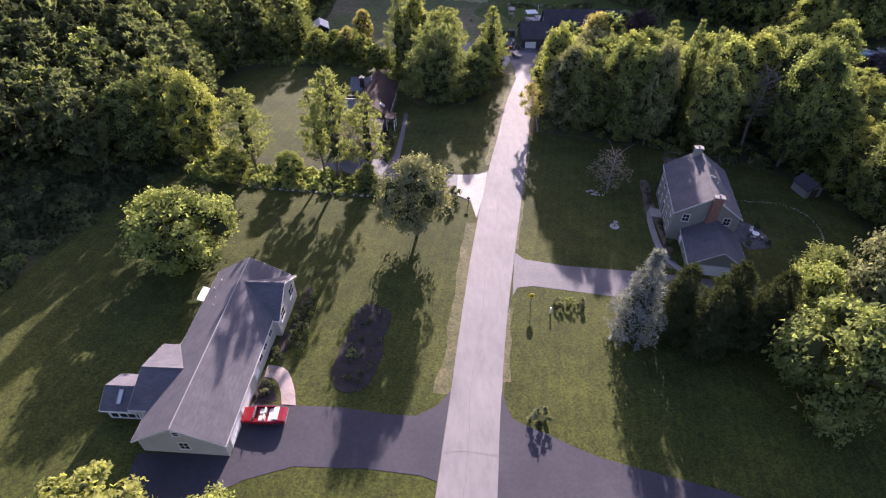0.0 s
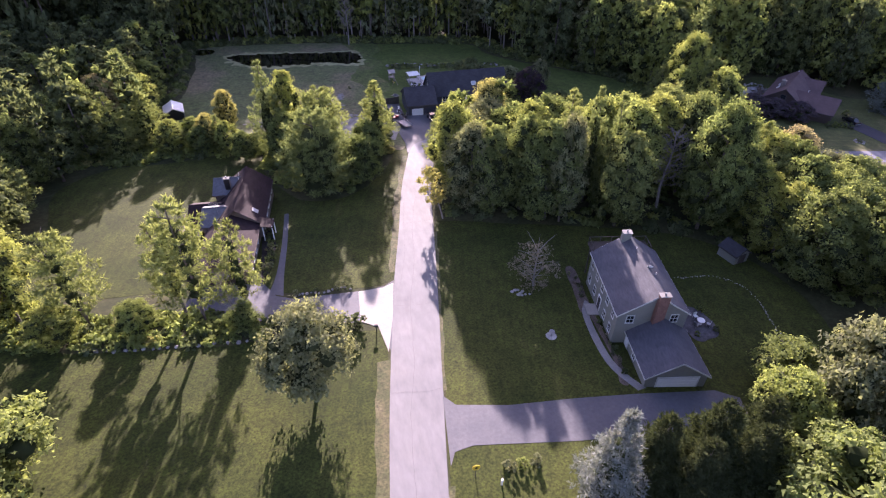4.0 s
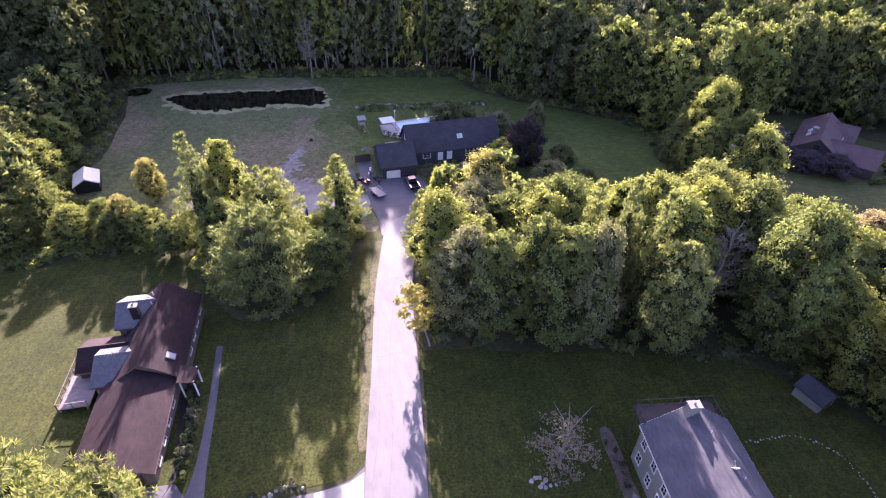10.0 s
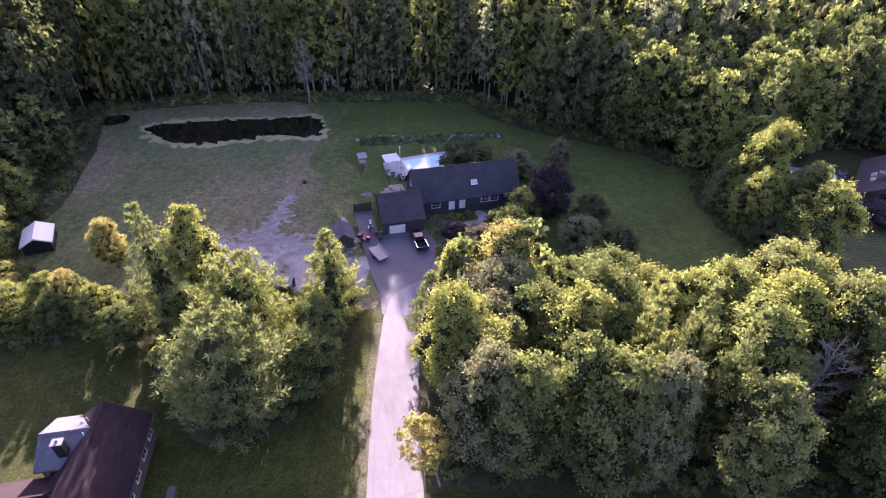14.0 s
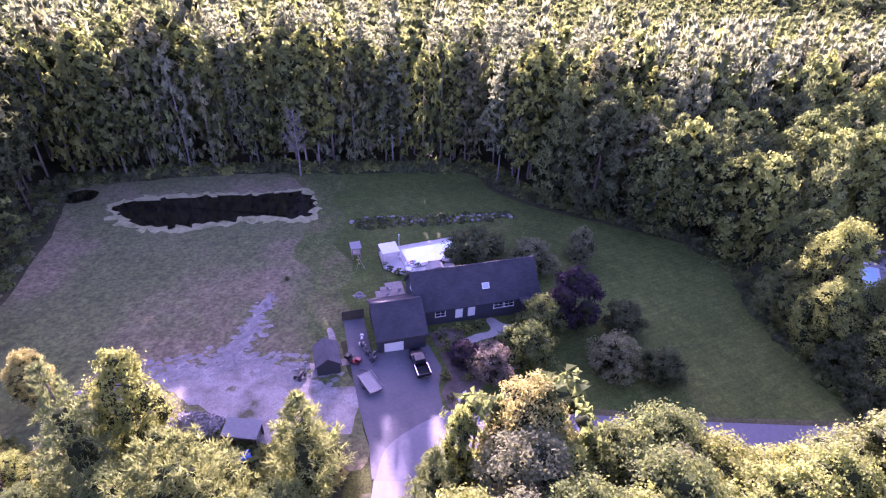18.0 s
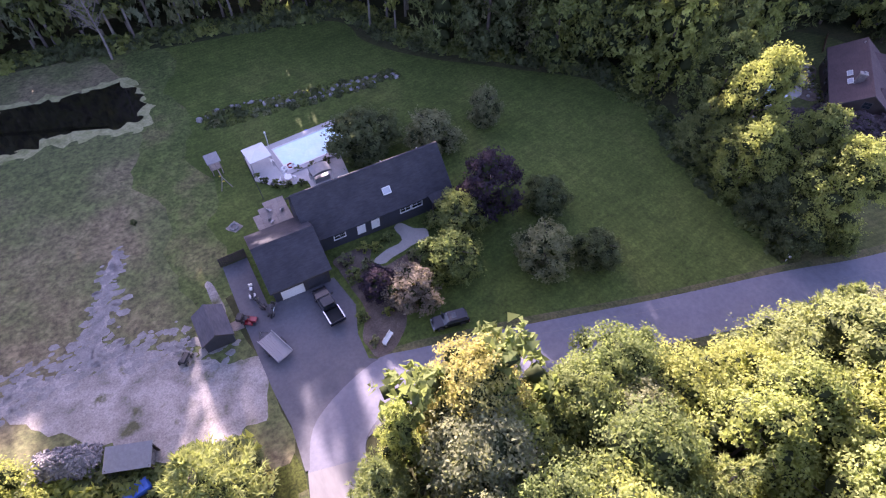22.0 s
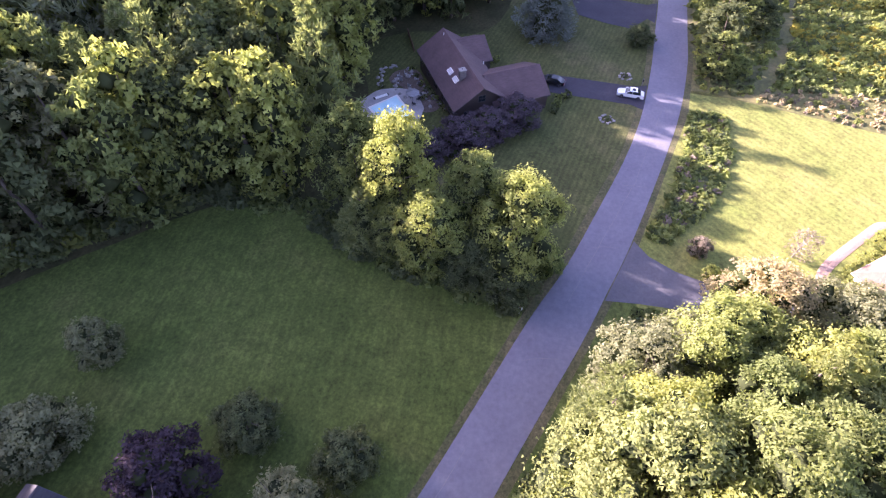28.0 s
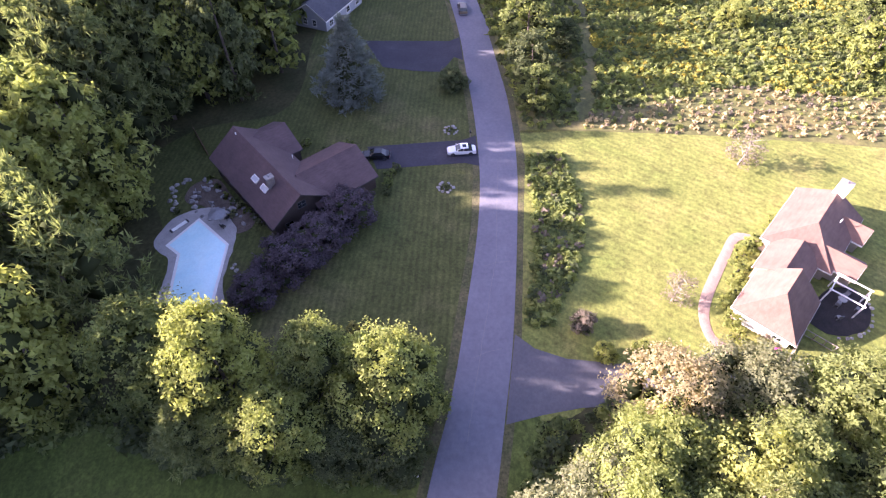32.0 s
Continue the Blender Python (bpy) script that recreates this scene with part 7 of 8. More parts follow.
woods("woods_far", "wide mixed forest reaching to the horizon", [q for q in places_n if q[1] >= 250], [LEAF_DARK, LEAF_GREEN, LEAF_DARK, LEAF_PINE, LEAF_GREEN, LEAF_HEMLOCK_AND_SHADE, BARK])
woods("woods_east", "mixed leafy woods round the eastern houses", places_e, FAR_MATS)



# brush: unmown shrubs and weeds, as masses
def low_plant(seed, n, size, flat=0.8):
    r = np.random.default_rng(seed)
    d = ball_dirs(r, n)
    d[:, 2] = np.abs(d[:, 2])
    p = d * r.uniform(0.55, 1.0, size=(n, 1)) * np.array([1, 1, flat])
    nn = unit(d + 0.6 * r.normal(size=(n, 3)) + np.array([0, 0, 0.4]))
    return join([cards(r, p, nn, size * r.uniform(0.6, 1.4, size=n))])


LOW = [low_plant(200 + k, 90, 0.34) for k in range(4)] + [low_plant(210 + k, 30, 0.5, 1.4) for k in range(2)] + [low_plant(220 + k, 30, 0.55, 0.9) for k in range(3)]


def brush(name, label, poly, step, size, mats, weights, avoid=True, kinds=(0, 4), category="brush", keep=1.0, patch=None):
    vs, fs, ms, o = [], [], [], 0
    xs, ys = [p[0] for p in poly], [p[1] for p in poly]
    for gx in np.arange(min(xs), max(xs), step):
        for gy in np.arange(min(ys), max(ys), step):
            x, y = gx + rng.uniform(-0.5, 0.5) * step, gy + rng.uniform(-0.5, 0.5) * step
            if not inside(x, y, poly) or rng.uniform() > keep or (patch is not None and noise.noise((x * 0.09, y * 0.05, 2.0)) < patch) or (avoid and not is_free(x, y, 0.3)):
                continue
            v, f = LOW[int(rng.integers(*kinds))]
            a, k = rng.uniform(0, 6.283), size * rng.uniform(0.55, 1.35)
            ca, sa = math.cos(a) * k, math.sin(a) * k
            q = np.stack([v[:, 0] * ca - v[:, 1] * sa + x, v[:, 0] * sa + v[:, 1] * ca + y, v[:, 2] * k * rng.uniform(0.8, 1.3) + gz(x, y) - 0.05], axis=1)
            vs.append(q)
            fs.append(f + o)
            ms.append(np.full(len(f), int(rng.choice(len(mats), p=weights))))
            o += len(v)
    me = mesh_np(name, np.concatenate(vs), np.concatenate(fs), np.concatenate(ms), mats)
    return tagged(new(name, me), label, category, "", "stuff")


brush("brush_west", "rough dark brush beyond the lawn", [(-78, 30), (-58, 30), (-54, 57), (-50, 71), (-44, 80), (-52, 90), (-80, 90)], 2.0, 1.3, [LEAF_HEMLOCK_AND_SHADE, LEAF_DARK, LEAF_GREEN], [0.5, 0.4, 0.1])
brush("hedge_row", "overgrown hedge and weeds between two lawns", [(-46, 77.5), (-34, 75), (-17, 73), (-8, 73), (-9, 76), (-17, 79.5), (-30, 81), (-44, 86)], 1.5, 1.15, [LEAF_GREEN, LEAF_LIME, LEAF_DARK, LEAF_YELLOW], [0.45, 0.35, 0.15, 0.05], avoid=False)
brush("hedge_row_north", "sunlit weeds and saplings behind the brown house", [(-60, 126), (-42, 127.5), (-30, 129), (-15, 129.5), (-12, 122), (-8, 113), (4, 110), (11, 119), (15, 130), (2, 136), (-14, 138), (-30, 140), (-36, 150), (-56, 150)], 1.7, 1.35, [LEAF_LIME, LEAF_GREEN, LEAF_YELLOW, LEAF_DARK], [0.4, 0.35, 0.12, 0.13], avoid=False)
brush("undergrowth", "undergrowth at the foot of the wood", BLOCK, 2.6, 1.3, [LEAF_GREEN, LEAF_DARK, LEAF_LIME], [0.45, 0.4, 0.15], avoid=False)
brush("field_edge", "rough weeds along the field's edge", [(-60, 150), (-37, 149), (-35.5, 171), (-36.5, 200), (-37, 214), (-60, 220)], 2.0, 1.2, [LEAF_GREEN, LEAF_DARK, LEAF_GREY], [0.45, 0.35, 0.2])
brush("reed_border", "weeds and perennials along the stone border", [(22, 185), (24, 190), (40, 188.5), (57, 188), (58, 184.5), (40, 184.5)], 1.1, 0.8, [LEAF_DARK, LEAF_GREEN, LEAF_GREY], [0.4, 0.4, 0.2], avoid=False)
brush("weed_strip", "tall weeds in a strip beside the road", [(135, 101.6), (135.3, 96), (126, 95.2), (118.5, 96), (108.5, 100), (101.7, 104.2), (102.5, 107), (112, 104.3), (124, 102.5)], 0.58, 0.68, [LEAF_GREEN, LEAF_DARK, LEAF_LIME, LEAF_TWIG], [0.4, 0.12, 0.4, 0.08], avoid=False, kinds=(4, 9))
brush("roadside_brush", "dense brush between road and trees", [(62, 116.5), (72, 113.5), (84, 110), (89.5, 108), (90.5, 104), (92, 98), (84, 100), (70, 108), (60, 113)], 1.4, 1.1, [LEAF_DARK, LEAF_GREEN, LEAF_LIME], [0.45, 0.4, 0.15], avoid=False)
brush("lawn_edge_brush", "low dark brush where lawn meets wood", [(84, 121), (88, 122), (89, 136), (92, 147), (96, 158), (94, 170), (89, 169), (92, 158), (88, 147), (85.5, 136), (84, 126)], 1.5, 1.3, [LEAF_DARK, LEAF_GREEN], [0.5, 0.5], avoid=False)
brush("goldenrod", "flowering goldenrod in the meadow", [(146, 88), (160, 84), (185, 80), (230, 78), (230, 20), (150, 15), (146, 40), (152, 60)], 1.05, 0.75, [LEAF_GOLD, LEAF_LIME, LEAF_GREEN], [0.5, 0.3, 0.2], avoid=False, kinds=(6, 9), category="wildflowers", patch=0.06)
brush("meadow_grass", "rough green growth between the goldenrod", [(146, 88), (160, 84), (185, 80), (230, 78), (230, 20), (150, 15), (146, 40), (152, 60)], 1.15, 0.85, [LEAF_GREEN, LEAF_LIME, LEAF_DARK], [0.5, 0.3, 0.2], avoid=False, kinds=(6, 9))
brush("meadow_weeds", "green weeds of the wild meadow", [(142, 101), (160, 102), (230, 106), (230, 80), (185, 82), (160, 86), (143, 92)], 1.4, 0.85, [LEAF_GREEN, LEAF_LIME, LEAF_DARK], [0.5, 0.3, 0.2], avoid=False, kinds=(6, 9))
brush("dry_weeds", "pale dry grass at the meadow's edge", [(141.5, 93), (146, 88), (152, 60), (146, 40), (140, 10), (131, 20), (136, 60)], 1.3, 0.5, [LEAF_STRAW, LEAF_TWIG, LEAF_LIME], [0.6, 0.2, 0.2], avoid=False, kinds=(4, 6))
brush("forest_edge", "undergrowth along the far wood's edge", [(-40, 214), (-20, 217), (0, 218), (26, 215), (57, 211), (60, 200), (66, 191), (78, 181), (91, 169), (95, 158), (99, 160), (93, 172), (80, 184), (66, 200), (62, 216), (26, 221), (-20, 223), (-42, 220)], 1.7, 1.9, [LEAF_DARK, LEAF_GREEN, LEAF_LIME], [0.5, 0.35, 0.15], avoid=False)
# ---- pools, yards and small things ----
# the pool behind the dark house
pool = thing("swimming_pool", 35.0, 172.6, 6.0, "rectangular light-blue pool in a pale deck", "swimming pool", lift=0.3)
part("pool_water", boxes((-4.6, 6.0, -2.6, 2.9, 0.0, 0.16)), POOL_WATER, pool)
part("deck", boxes((-5.6, 7.0, 3.05, 4.2, -0.6, 0.2), (-5.6, -4.75, -2.6, 3.05, -0.6, 0.2), (-5.6, 7.0, -3.6, -2.75, -0.6, 0.2)), CONCRETE_PALE, pool)
part("coping", boxes((-4.75, 6.1, 2.9, 3.05, -0.1, 0.24), (-4.75, -4.6, -2.6, 2.9, -0.1, 0.24), (-4.75, 6.1, -2.75, -2.6, -0.1, 0.24), (6.0, 6.15, -2.75, 3.05, -0.1, 0.24)), WHITE, pool)
part("step", boxes((-4.6, -3.4, -2.6, -1.2, 0.0, 0.19)), WHITE, pool)
can = thing("canopy", 27.4, 173.0, 6.0, "white pop-up canopy beside the pool", "canopy")
bm = loft(bmesh.new(), [(-1.7, -1.8, 2.3), (1.7, -1.8, 2.3), (1.7, 1.8, 2.3), (-1.7, 1.8, 2.3)], [(-0.2, -0.2, 2.9), (0.2, -0.2, 2.9), (0.2, 0.2, 2.9), (-0.2, 0.2, 2.9)])
part("canopy_top", bm, WHITE, can)
for sx in (-1, 1):
    for sy in (-1, 1):
        part("leg", cyl(sx * 1.62, sy * 1.72, -0.3, 2.32, 0.04), GREY, can)
cab = thing("pool_cabana", 34.6, 165.4, 4.5, "small white-framed grill shelter with curved roof", "shelter")
bm = bmesh.new()
prism(bm, [(-1.5, 2.2), (-0.8, 2.5), (0, 2.6), (0.8, 2.5), (1.5, 2.2), (1.5, 2.12), (-1.5, 2.12)], -1.0, 1.0)
part("roof", bm, GREY_LIGHT, cab)
for sx in (-1, 1):
    for sy in (-1, 1):
        part("post", boxes((sx * 1.4 - 0.06, sx * 1.4 + 0.06, sy * 0.9 - 0.06, sy * 0.9 + 0.06, -0.3, 2.15)), WHITE, cab)
part("counter", boxes((-1.2, 1.2, -0.5, 0.3, -0.3, 0.95)), GREY, cab)
pf = thing("pool_fence", 25.6, 170.0, 0, "thin dark metal pool fence", "fence")
for k in range(9):
    part("post", cyl(0.0, -5.0 + k * 1.3, -0.3, 1.3, 0.03, sides=6), BLACK, pf)
for z in (0.2, 1.25):
    part("rail", tube(bmesh.new(), [(0, -5, z), (0, 5.4, z)], [0.02, 0.02], 5), BLACK, pf)
lamp = thing("lamp_post", 29.8, 175.6, 0, "slim white pole beside the pool", "pole")
part("pole", cyl(0, 0, 0, 3.4, 0.05, sides=8), WHITE, lamp)
part("head", boxes((-0.12, 0.12, -0.12, 0.12, 3.4, 3.6)), WHITE, lamp)


def chair(x, y, turn, material, label, name="patio_chair", group=""):
    c = thing(name, x, y, turn, label, "chair", group, lift=0.05)
    part("seat", boxes((-0.26, 0.26, -0.26, 0.26, 0.4, 0.46)), material, c)
    part("backrest", boxes((-0.26, 0.26, 0.22, 0.28, 0.46, 0.95)), material, c)
    for sx in (-0.22, 0.22):
        for sy in (-0.22, 0.22):
            part("leg", boxes((sx - 0.025, sx + 0.025, sy - 0.025, sy + 0.025, 0, 0.4)), material, c)


def round_table(x, y, r, top, label):
    c = thing("patio_table", x, y, 0, label, "table", lift=0.05)
    part("tabletop", cyl(0, 0, 0.7, 0.75, r, sides=16), top, c)
    part("stem", cyl(0, 0, 0, 0.7, 0.05), GREY, c)
    part("base", cyl(0, 0, 0, 0.05, r * 0.5), GREY, c)


for x, y, a in ((30.0, 168.4, 20), (31.0, 167.4, 120), (28.8, 167.6, 240), (31.8, 169.6, 40)):
    chair(x, y, a, WHITE, "white plastic patio chair", group="poolside chairs")
round_table(30.2, 167.4, 0.6, WHITE, "round white patio table")
for x, y, col, lab in ((31.4, 170.2, CAR_RED, "red and yellow inflatable pool ring"), (30.4, 170.0, WHITE, "white inflatable pool ring"), (36.5, 177.0, POOL_BLUE, "blue inflatable float on the deck")):
    fl = thing("pool_float", x, y, 0, lab, "pool float", lift=0.2)
    bm = bmesh.new()
    ring = [(0.45 * math.cos(a), 0.45 * math.sin(a), 0.1) for a in np.linspace(0, 2 * math.pi, 13)]
    tube(bm, ring, [0.14] * 13, 6)
    part("ring", bm, col, fl)
pt = thing("patio", 25.8, 160.8, 0.9, "pale paved patio behind the garage", "patio", "", "structure")
for i in range(5):
    for j in range(7):
        if i + 5 > j:
            part("paver", boxes((-2.6 + i, -1.62 + i, -3.5 + j, -2.52 + j, -0.2, 0.2 + 0.004 * ((i * 3 + j) % 3))), PAVER, pt)
for x, y, a in ((25.2, 160.0, 30), (27.2, 161.6, 200), (25.6, 162.2, 120)):
    chair(x, y, a, GREY, "grey metal patio chair on the patio")

fence = thing("wood_fence", 18.6, 155.6, 3.0, "dark board fence beside the garage", "fence")
for k in range(14):
    part("board", boxes((-1.6 + k * 0.25, -1.38 + k * 0.25, -0.03, 0.03, -0.2, 1.7)), WOOD_DARK, fence)
for z in (0.3, 1.4):
    part("rail", boxes((-1.6, 1.9, 0.03, 0.09, z, z + 0.09)), WOOD_DARK, fence)

pit = thing("fire_pit", 20.4, 161.6, 30, "square stone fire pit with ring", "fire pit")
for k in range(4):
    part("paver", boxes((-0.85, 0.0, 0.0, 0.85, -0.1, 0.06), ), PAVER, pit, "", pose(0, 0, 0, 0, 0, 90 * k))
for k in range(12):
    a = k * math.pi / 6
    part("block", boxes((-0.14, 0.14, -0.09, 0.09, 0.06, 0.36)), STONE, pit, "", pose(0.55 * math.cos(a), 0.55 * math.sin(a), 0, 0, 0, math.degrees(a) + 90))

sw = thing("swing_set", 21.4, 172.2, 4, "wooden play tower with a swing beam", "play set")
for sx in (-0.7, 0.7):
    for sy in (1.2, 2.6):
        part("post", boxes((sx - 0.06, sx + 0.06, sy - 0.06, sy + 0.06, -0.2, 2.3)), WOOD_GREY, sw)
part("platform", boxes((-0.8, 0.8, 1.1, 2.7, 1.1, 1.2)), WOOD_GREY, sw)
slab("tower_roof", [(-1.0, 0.95, 2.5), (1.0, 0.95, 2.5), (1.0, 2.85, 2.9), (-1.0, 2.85, 2.9)], 0.06, GREY_LIGHT, sw)
part("swing_beam", tube(bmesh.new(), [(0, 1.2, 2.2), (0, -2.2, 2.2)], [0.07, 0.07], 6), WOOD_GREY, sw)
for sx in (-0.9, 0.9):
    part("brace", tube(bmesh.new(), [(0, -2.1, 2.2), (sx, -2.6, -0.1)], [0.06, 0.06], 6), WOOD_GREY, sw)
for sy in (0.2, -1.1):
    part("swing_seat", boxes((-0.2, 0.2, sy - 0.1, sy + 0.1, 0.45, 0.5)), YELLOW, sw)
    part("chain", tube(bmesh.new(), [(0, sy, 0.5), (0, sy, 2.2)], [0.015, 0.015], 4), GREY, sw)

shed = thing("garden_shed", 14.1, 145.9, 2.0, "small dark shed with grey shingle roof", "shed")
gable(shed, pose(0, -2.2, 0), 3.2, 4.2, 2.0, 3.1, SIDING_DARK, ROOF_GREY, TRIM_DARK, oh=0.2)
door(shed, on_wall(pose(0, -2.2, 0), "E", 3.2, 4.2, 2.1, 0.0), 1.2, 1.8, WOOD_DARK, TRIM_DARK)
part("ramp", boxes((1.6, 3.0, -0.9, 0.5, -0.25, -0.02)), WOOD_GREY, shed)

gshed = thing("garden_shed", 64.2, 78.0, 12.0, "small grey shed at the wood's edge", "shed")
gable(gshed, pose(0, -1.6, 0), 3.0, 3.4, 1.9, 2.9, SIDING_SAGE, ROOF_DARK, TRIM_DARK, oh=0.2)
door(gshed, on_wall(pose(0, -1.6, 0), "S", 3.0, 3.4, 0, 0.0), 1.2, 1.7, WOOD_DARK, TRIM_DARK)
rshed = thing("garden_shed", 91.2, 76.4, -45.0, "small shed with rosy roof beside a kitchen garden", "shed")
gable(rshed, pose(0, -1.8, 0), 3.0, 3.6, 1.9, 2.9, SIDING_TAN, ROOF_TAN, WHITE, oh=0.2)
door(rshed, on_wall(pose(0, -1.8, 0), "S", 3.0, 3.6, 0, 0.0), 1.1, 1.7, WHITE, WHITE)

tent = thing("carport_tent", -34.2, 153.6, 12.0, "white fabric carport over dark stored goods", "carport")
gable(tent, pose(0, -2.5, 0), 4.2, 5.2, 1.9, 3.0, BLACK, WHITE, WHITE, oh=0.15, base=0.0)
for sx in (-2.1, 2.1):
    for sy in (-2.5, 0.1, 2.7):
        part("pole", cyl(sx, sy, -0.4, 1.9, 0.05), GREY, tent)

pile = thing("wood_pile", -2.6, 137.6, -18, "big heap of split firewood logs", "firewood")
log_mesh = bpy.data.meshes.new("log")
bm = tube(bmesh.new(), [(-0.25, 0, 0), (0.25, 0, 0)], [0.11, 0.1], 5)
bm.to_mesh(log_mesh)
bm.free()
log_mesh.materials.append(LOG)
for k in range(260):
    u, v = rng.uniform(-3.2, 3.2), rng.uniform(-1.6, 1.6)
    top = 1.8 * max(0.0, 1 - (u / 3.4) ** 2) * max(0.15, 1 - (v / 1.9) ** 2)
    ob = new("log", log_mesh)
    ob.parent = pile
    ob.matrix_basis = pose(u, v, top + rng.uniform(0.0, 0.2), float(rng.uniform(-35, 35)), float(rng.uniform(-35, 35)), float(rng.uniform(0, 360))) @ Matrix.Diagonal((1.1, 1.4, 1.4, 1))
bm = bmesh.new()
bmesh.ops.create_icosphere(bm, subdivisions=2, radius=1.0)
for v in bm.verts:
    v.co = Vector((v.co.x * 3.4, v.co.y * 1.8, max(-0.3, v.co.z) * 1.75))
part("heap_core", bm, LOG, pile)
lean = thing("wood_shelter", 3.4, 134.6, -20, "open lean-to shelter with pale metal roof over firewood", "shelter")
slab("roof", [(-2.2, -1.2, 1.8), (2.2, -1.2, 1.8), (2.2, 1.2, 2.3), (-2.2, 1.2, 2.3)], 0.06, GREY_LIGHT, lean)
for sx in (-2.0, 2.0):
    for sy in (-1.0, 1.0):
        part("post", boxes((sx - 0.06, sx + 0.06, sy - 0.06, sy + 0.06, -0.3, 1.85)), WOOD_DARK, lean)
part("back_wall", boxes((-2.0, 2.0, 0.95, 1.02, -0.2, 2.0)), WOOD_DARK, lean)
part("stacked_wood", boxes((-1.8, 1.8, -0.5, 0.9, -0.2, 1.2)), LOG, lean)
tarp = thing("tarp", 3.0, 131.8, 10, "blue tarpaulin over a low stack", "tarpaulin")
bm = boxes((-1.3, 1.3, -0.7, 0.7, -0.2, 0.5), bevel=0.15)
part("sheet", bm, POOL_BLUE, tarp)
heap = thing("scrap_heap", 10.4, 145.6, 0, "pile of pale rubble and scrap beside the shed", "rubble")
stones(heap, [(9.2, 146.6), (10.4, 147.2), (11.4, 146.0), (10.4, 145.0), (9.4, 145.6), (10.6, 146.2)], 0.4, 0.45, 0.5)
atv = thing("quad_bike", 10.2, 143.9, 50, "small dark quad bike on the gravel", "quad bike")
part("body", boxes((-0.7, 0.7, -0.3, 0.3, 0.45, 0.75), bevel=0.08), BLACK, atv)
part("handlebar", tube(bmesh.new(), [(0.4, -0.35, 1.0), (0.4, 0.35, 1.0)], [0.02, 0.02], 5), BLACK, atv)
for sx in (-0.55, 0.55):
    for sy in (-0.45, 0.45):
        wheel(atv, sx, sy, 0.27, 0.22)
bench = thing("garden_bench", 31.4, 135.6, 35, "white garden bench in the planting bed", "bench")
part("seat", boxes((-0.9, 0.9, -0.22, 0.22, 0.42, 0.47)), WHITE, bench)
part("backrest", boxes((-0.9, 0.9, 0.2, 0.25, 0.47, 0.9)), WHITE, bench)
for sx in (-0.8, 0.8):
    part("leg", boxes((sx - 0.05, sx + 0.05, -0.2, 0.22, -0.1, 0.42)), WHITE, bench)


def mailbox(x, y, turn, label, box_mat, post_mat):
    c = thing("mailbox", x, y, turn, label, "mailbox")
    part("post", boxes((-0.06, 0.06, -0.06, 0.06, -0.2, 1.05)), post_mat, c)
    bm = bmesh.new()
    prism(bm, [(-0.14, 1.05), (0.14, 1.05), (0.14, 1.25), (0.08, 1.35), (-0.08, 1.35), (-0.14, 1.25)], -0.28, 0.28)
    part("box", bm, box_mat, c)
    part("flag", boxes((0.14, 0.16, -0.05, 0.05, 1.2, 1.42)), RED, c)


mailbox(4.2, 71.4, 80, "black mailbox on a post by the apron", BLACK, BLACK)
mailbox(84.4, 121.2, 15, "white mailbox on a white post by the road", WHITE, WHITE)
mailbox(140.8, 110.6, 90, "dark mailbox at the drive's end", BLACK, WOOD_GREY)
sign = thing("yard_stake", 11.6, 48.4, 0, "yellow round flower-shaped stake on the lawn", "yard ornament")
part("stake", cyl(0, 0, -0.1, 1.5, 0.04, sides=6), WOOD_DARK, sign)
part("flower", tube(bmesh.new(), [(0, -0.05, 1.75), (0, 0.05, 1.75)], [0.42, 0.42], 9), YELLOW, sign)
part("centre", tube(bmesh.new(), [(0, -0.08, 1.75), (0, 0.08, 1.75)], [0.16, 0.16], 8), BLACK, sign)
post = thing("marker_post", 14.0, 47.0, 0, "short white marker post on the lawn", "post")
part("post", boxes((-0.08, 0.08, -0.08, 0.08, -0.1, 0.9)), WHITE, post)
part("cap", boxes((-0.12, 0.12, -0.12, 0.12, 0.9, 1.0), bevel=0.02), WHITE, post)
bath = thing("bird_bath", 27.2, 66.2, 0, "pale stone bird bath on the lawn", "bird bath")
part("basin", tube(bmesh.new(), [(0, 0, 0.02), (0, 0, 0.12)], [0.6, 0.75], 14), STONE, bath)
part("pedestal", cyl(0, 0, 0.12, 0.9, 0.12, 0.08), STONE, bath)
part("bowl", tube(bmesh.new(), [(0, 0, 0.85), (0, 0, 1.0)], [0.15, 0.4], 12), STONE, bath)

# the irregular pool of the mauve-roofed house
MP = [(108.6, 153.0), (117.5, 153.9), (119.2, 155.9), (123.9, 152.9), (118.6, 147.7), (108.4, 147.6)]
sheet("pool_deck", [(107.4, 154.2), (113, 154.9), (116.6, 155.4), (118.6, 157.8), (120.8, 158.3), (125.2, 156.4), (126.6, 151.0), (122.2, 147.0), (118.5, 146.6), (112.6, 146.8), (107.2, 146.4)], 0.1, DECK_STONE, "curved pale paved deck round the pool", "pool deck")
sheet("pool_coping", [(108.2, 153.4), (117.3, 154.3), (119.2, 156.5), (124.5, 152.9), (118.8, 147.3), (108.0, 147.2)], 0.15, WHITE, "pale coping round the pool", "pool edge", rag=0.0, smooth=False)
sheet("pool_water", MP, 0.17, POOL_WATER, "clear turquoise pool water", "swimming pool", rag=0.0, smooth=False)
sheet("patio_ground", [(121, 146.8), (123.5, 144.2), (128, 148.2), (133.4, 152.4), (131.6, 156), (128.0, 155.8), (126.8, 152.4)], 0.08, MULCH_BROWN, "brown gravel patio between house and pool", "patio")
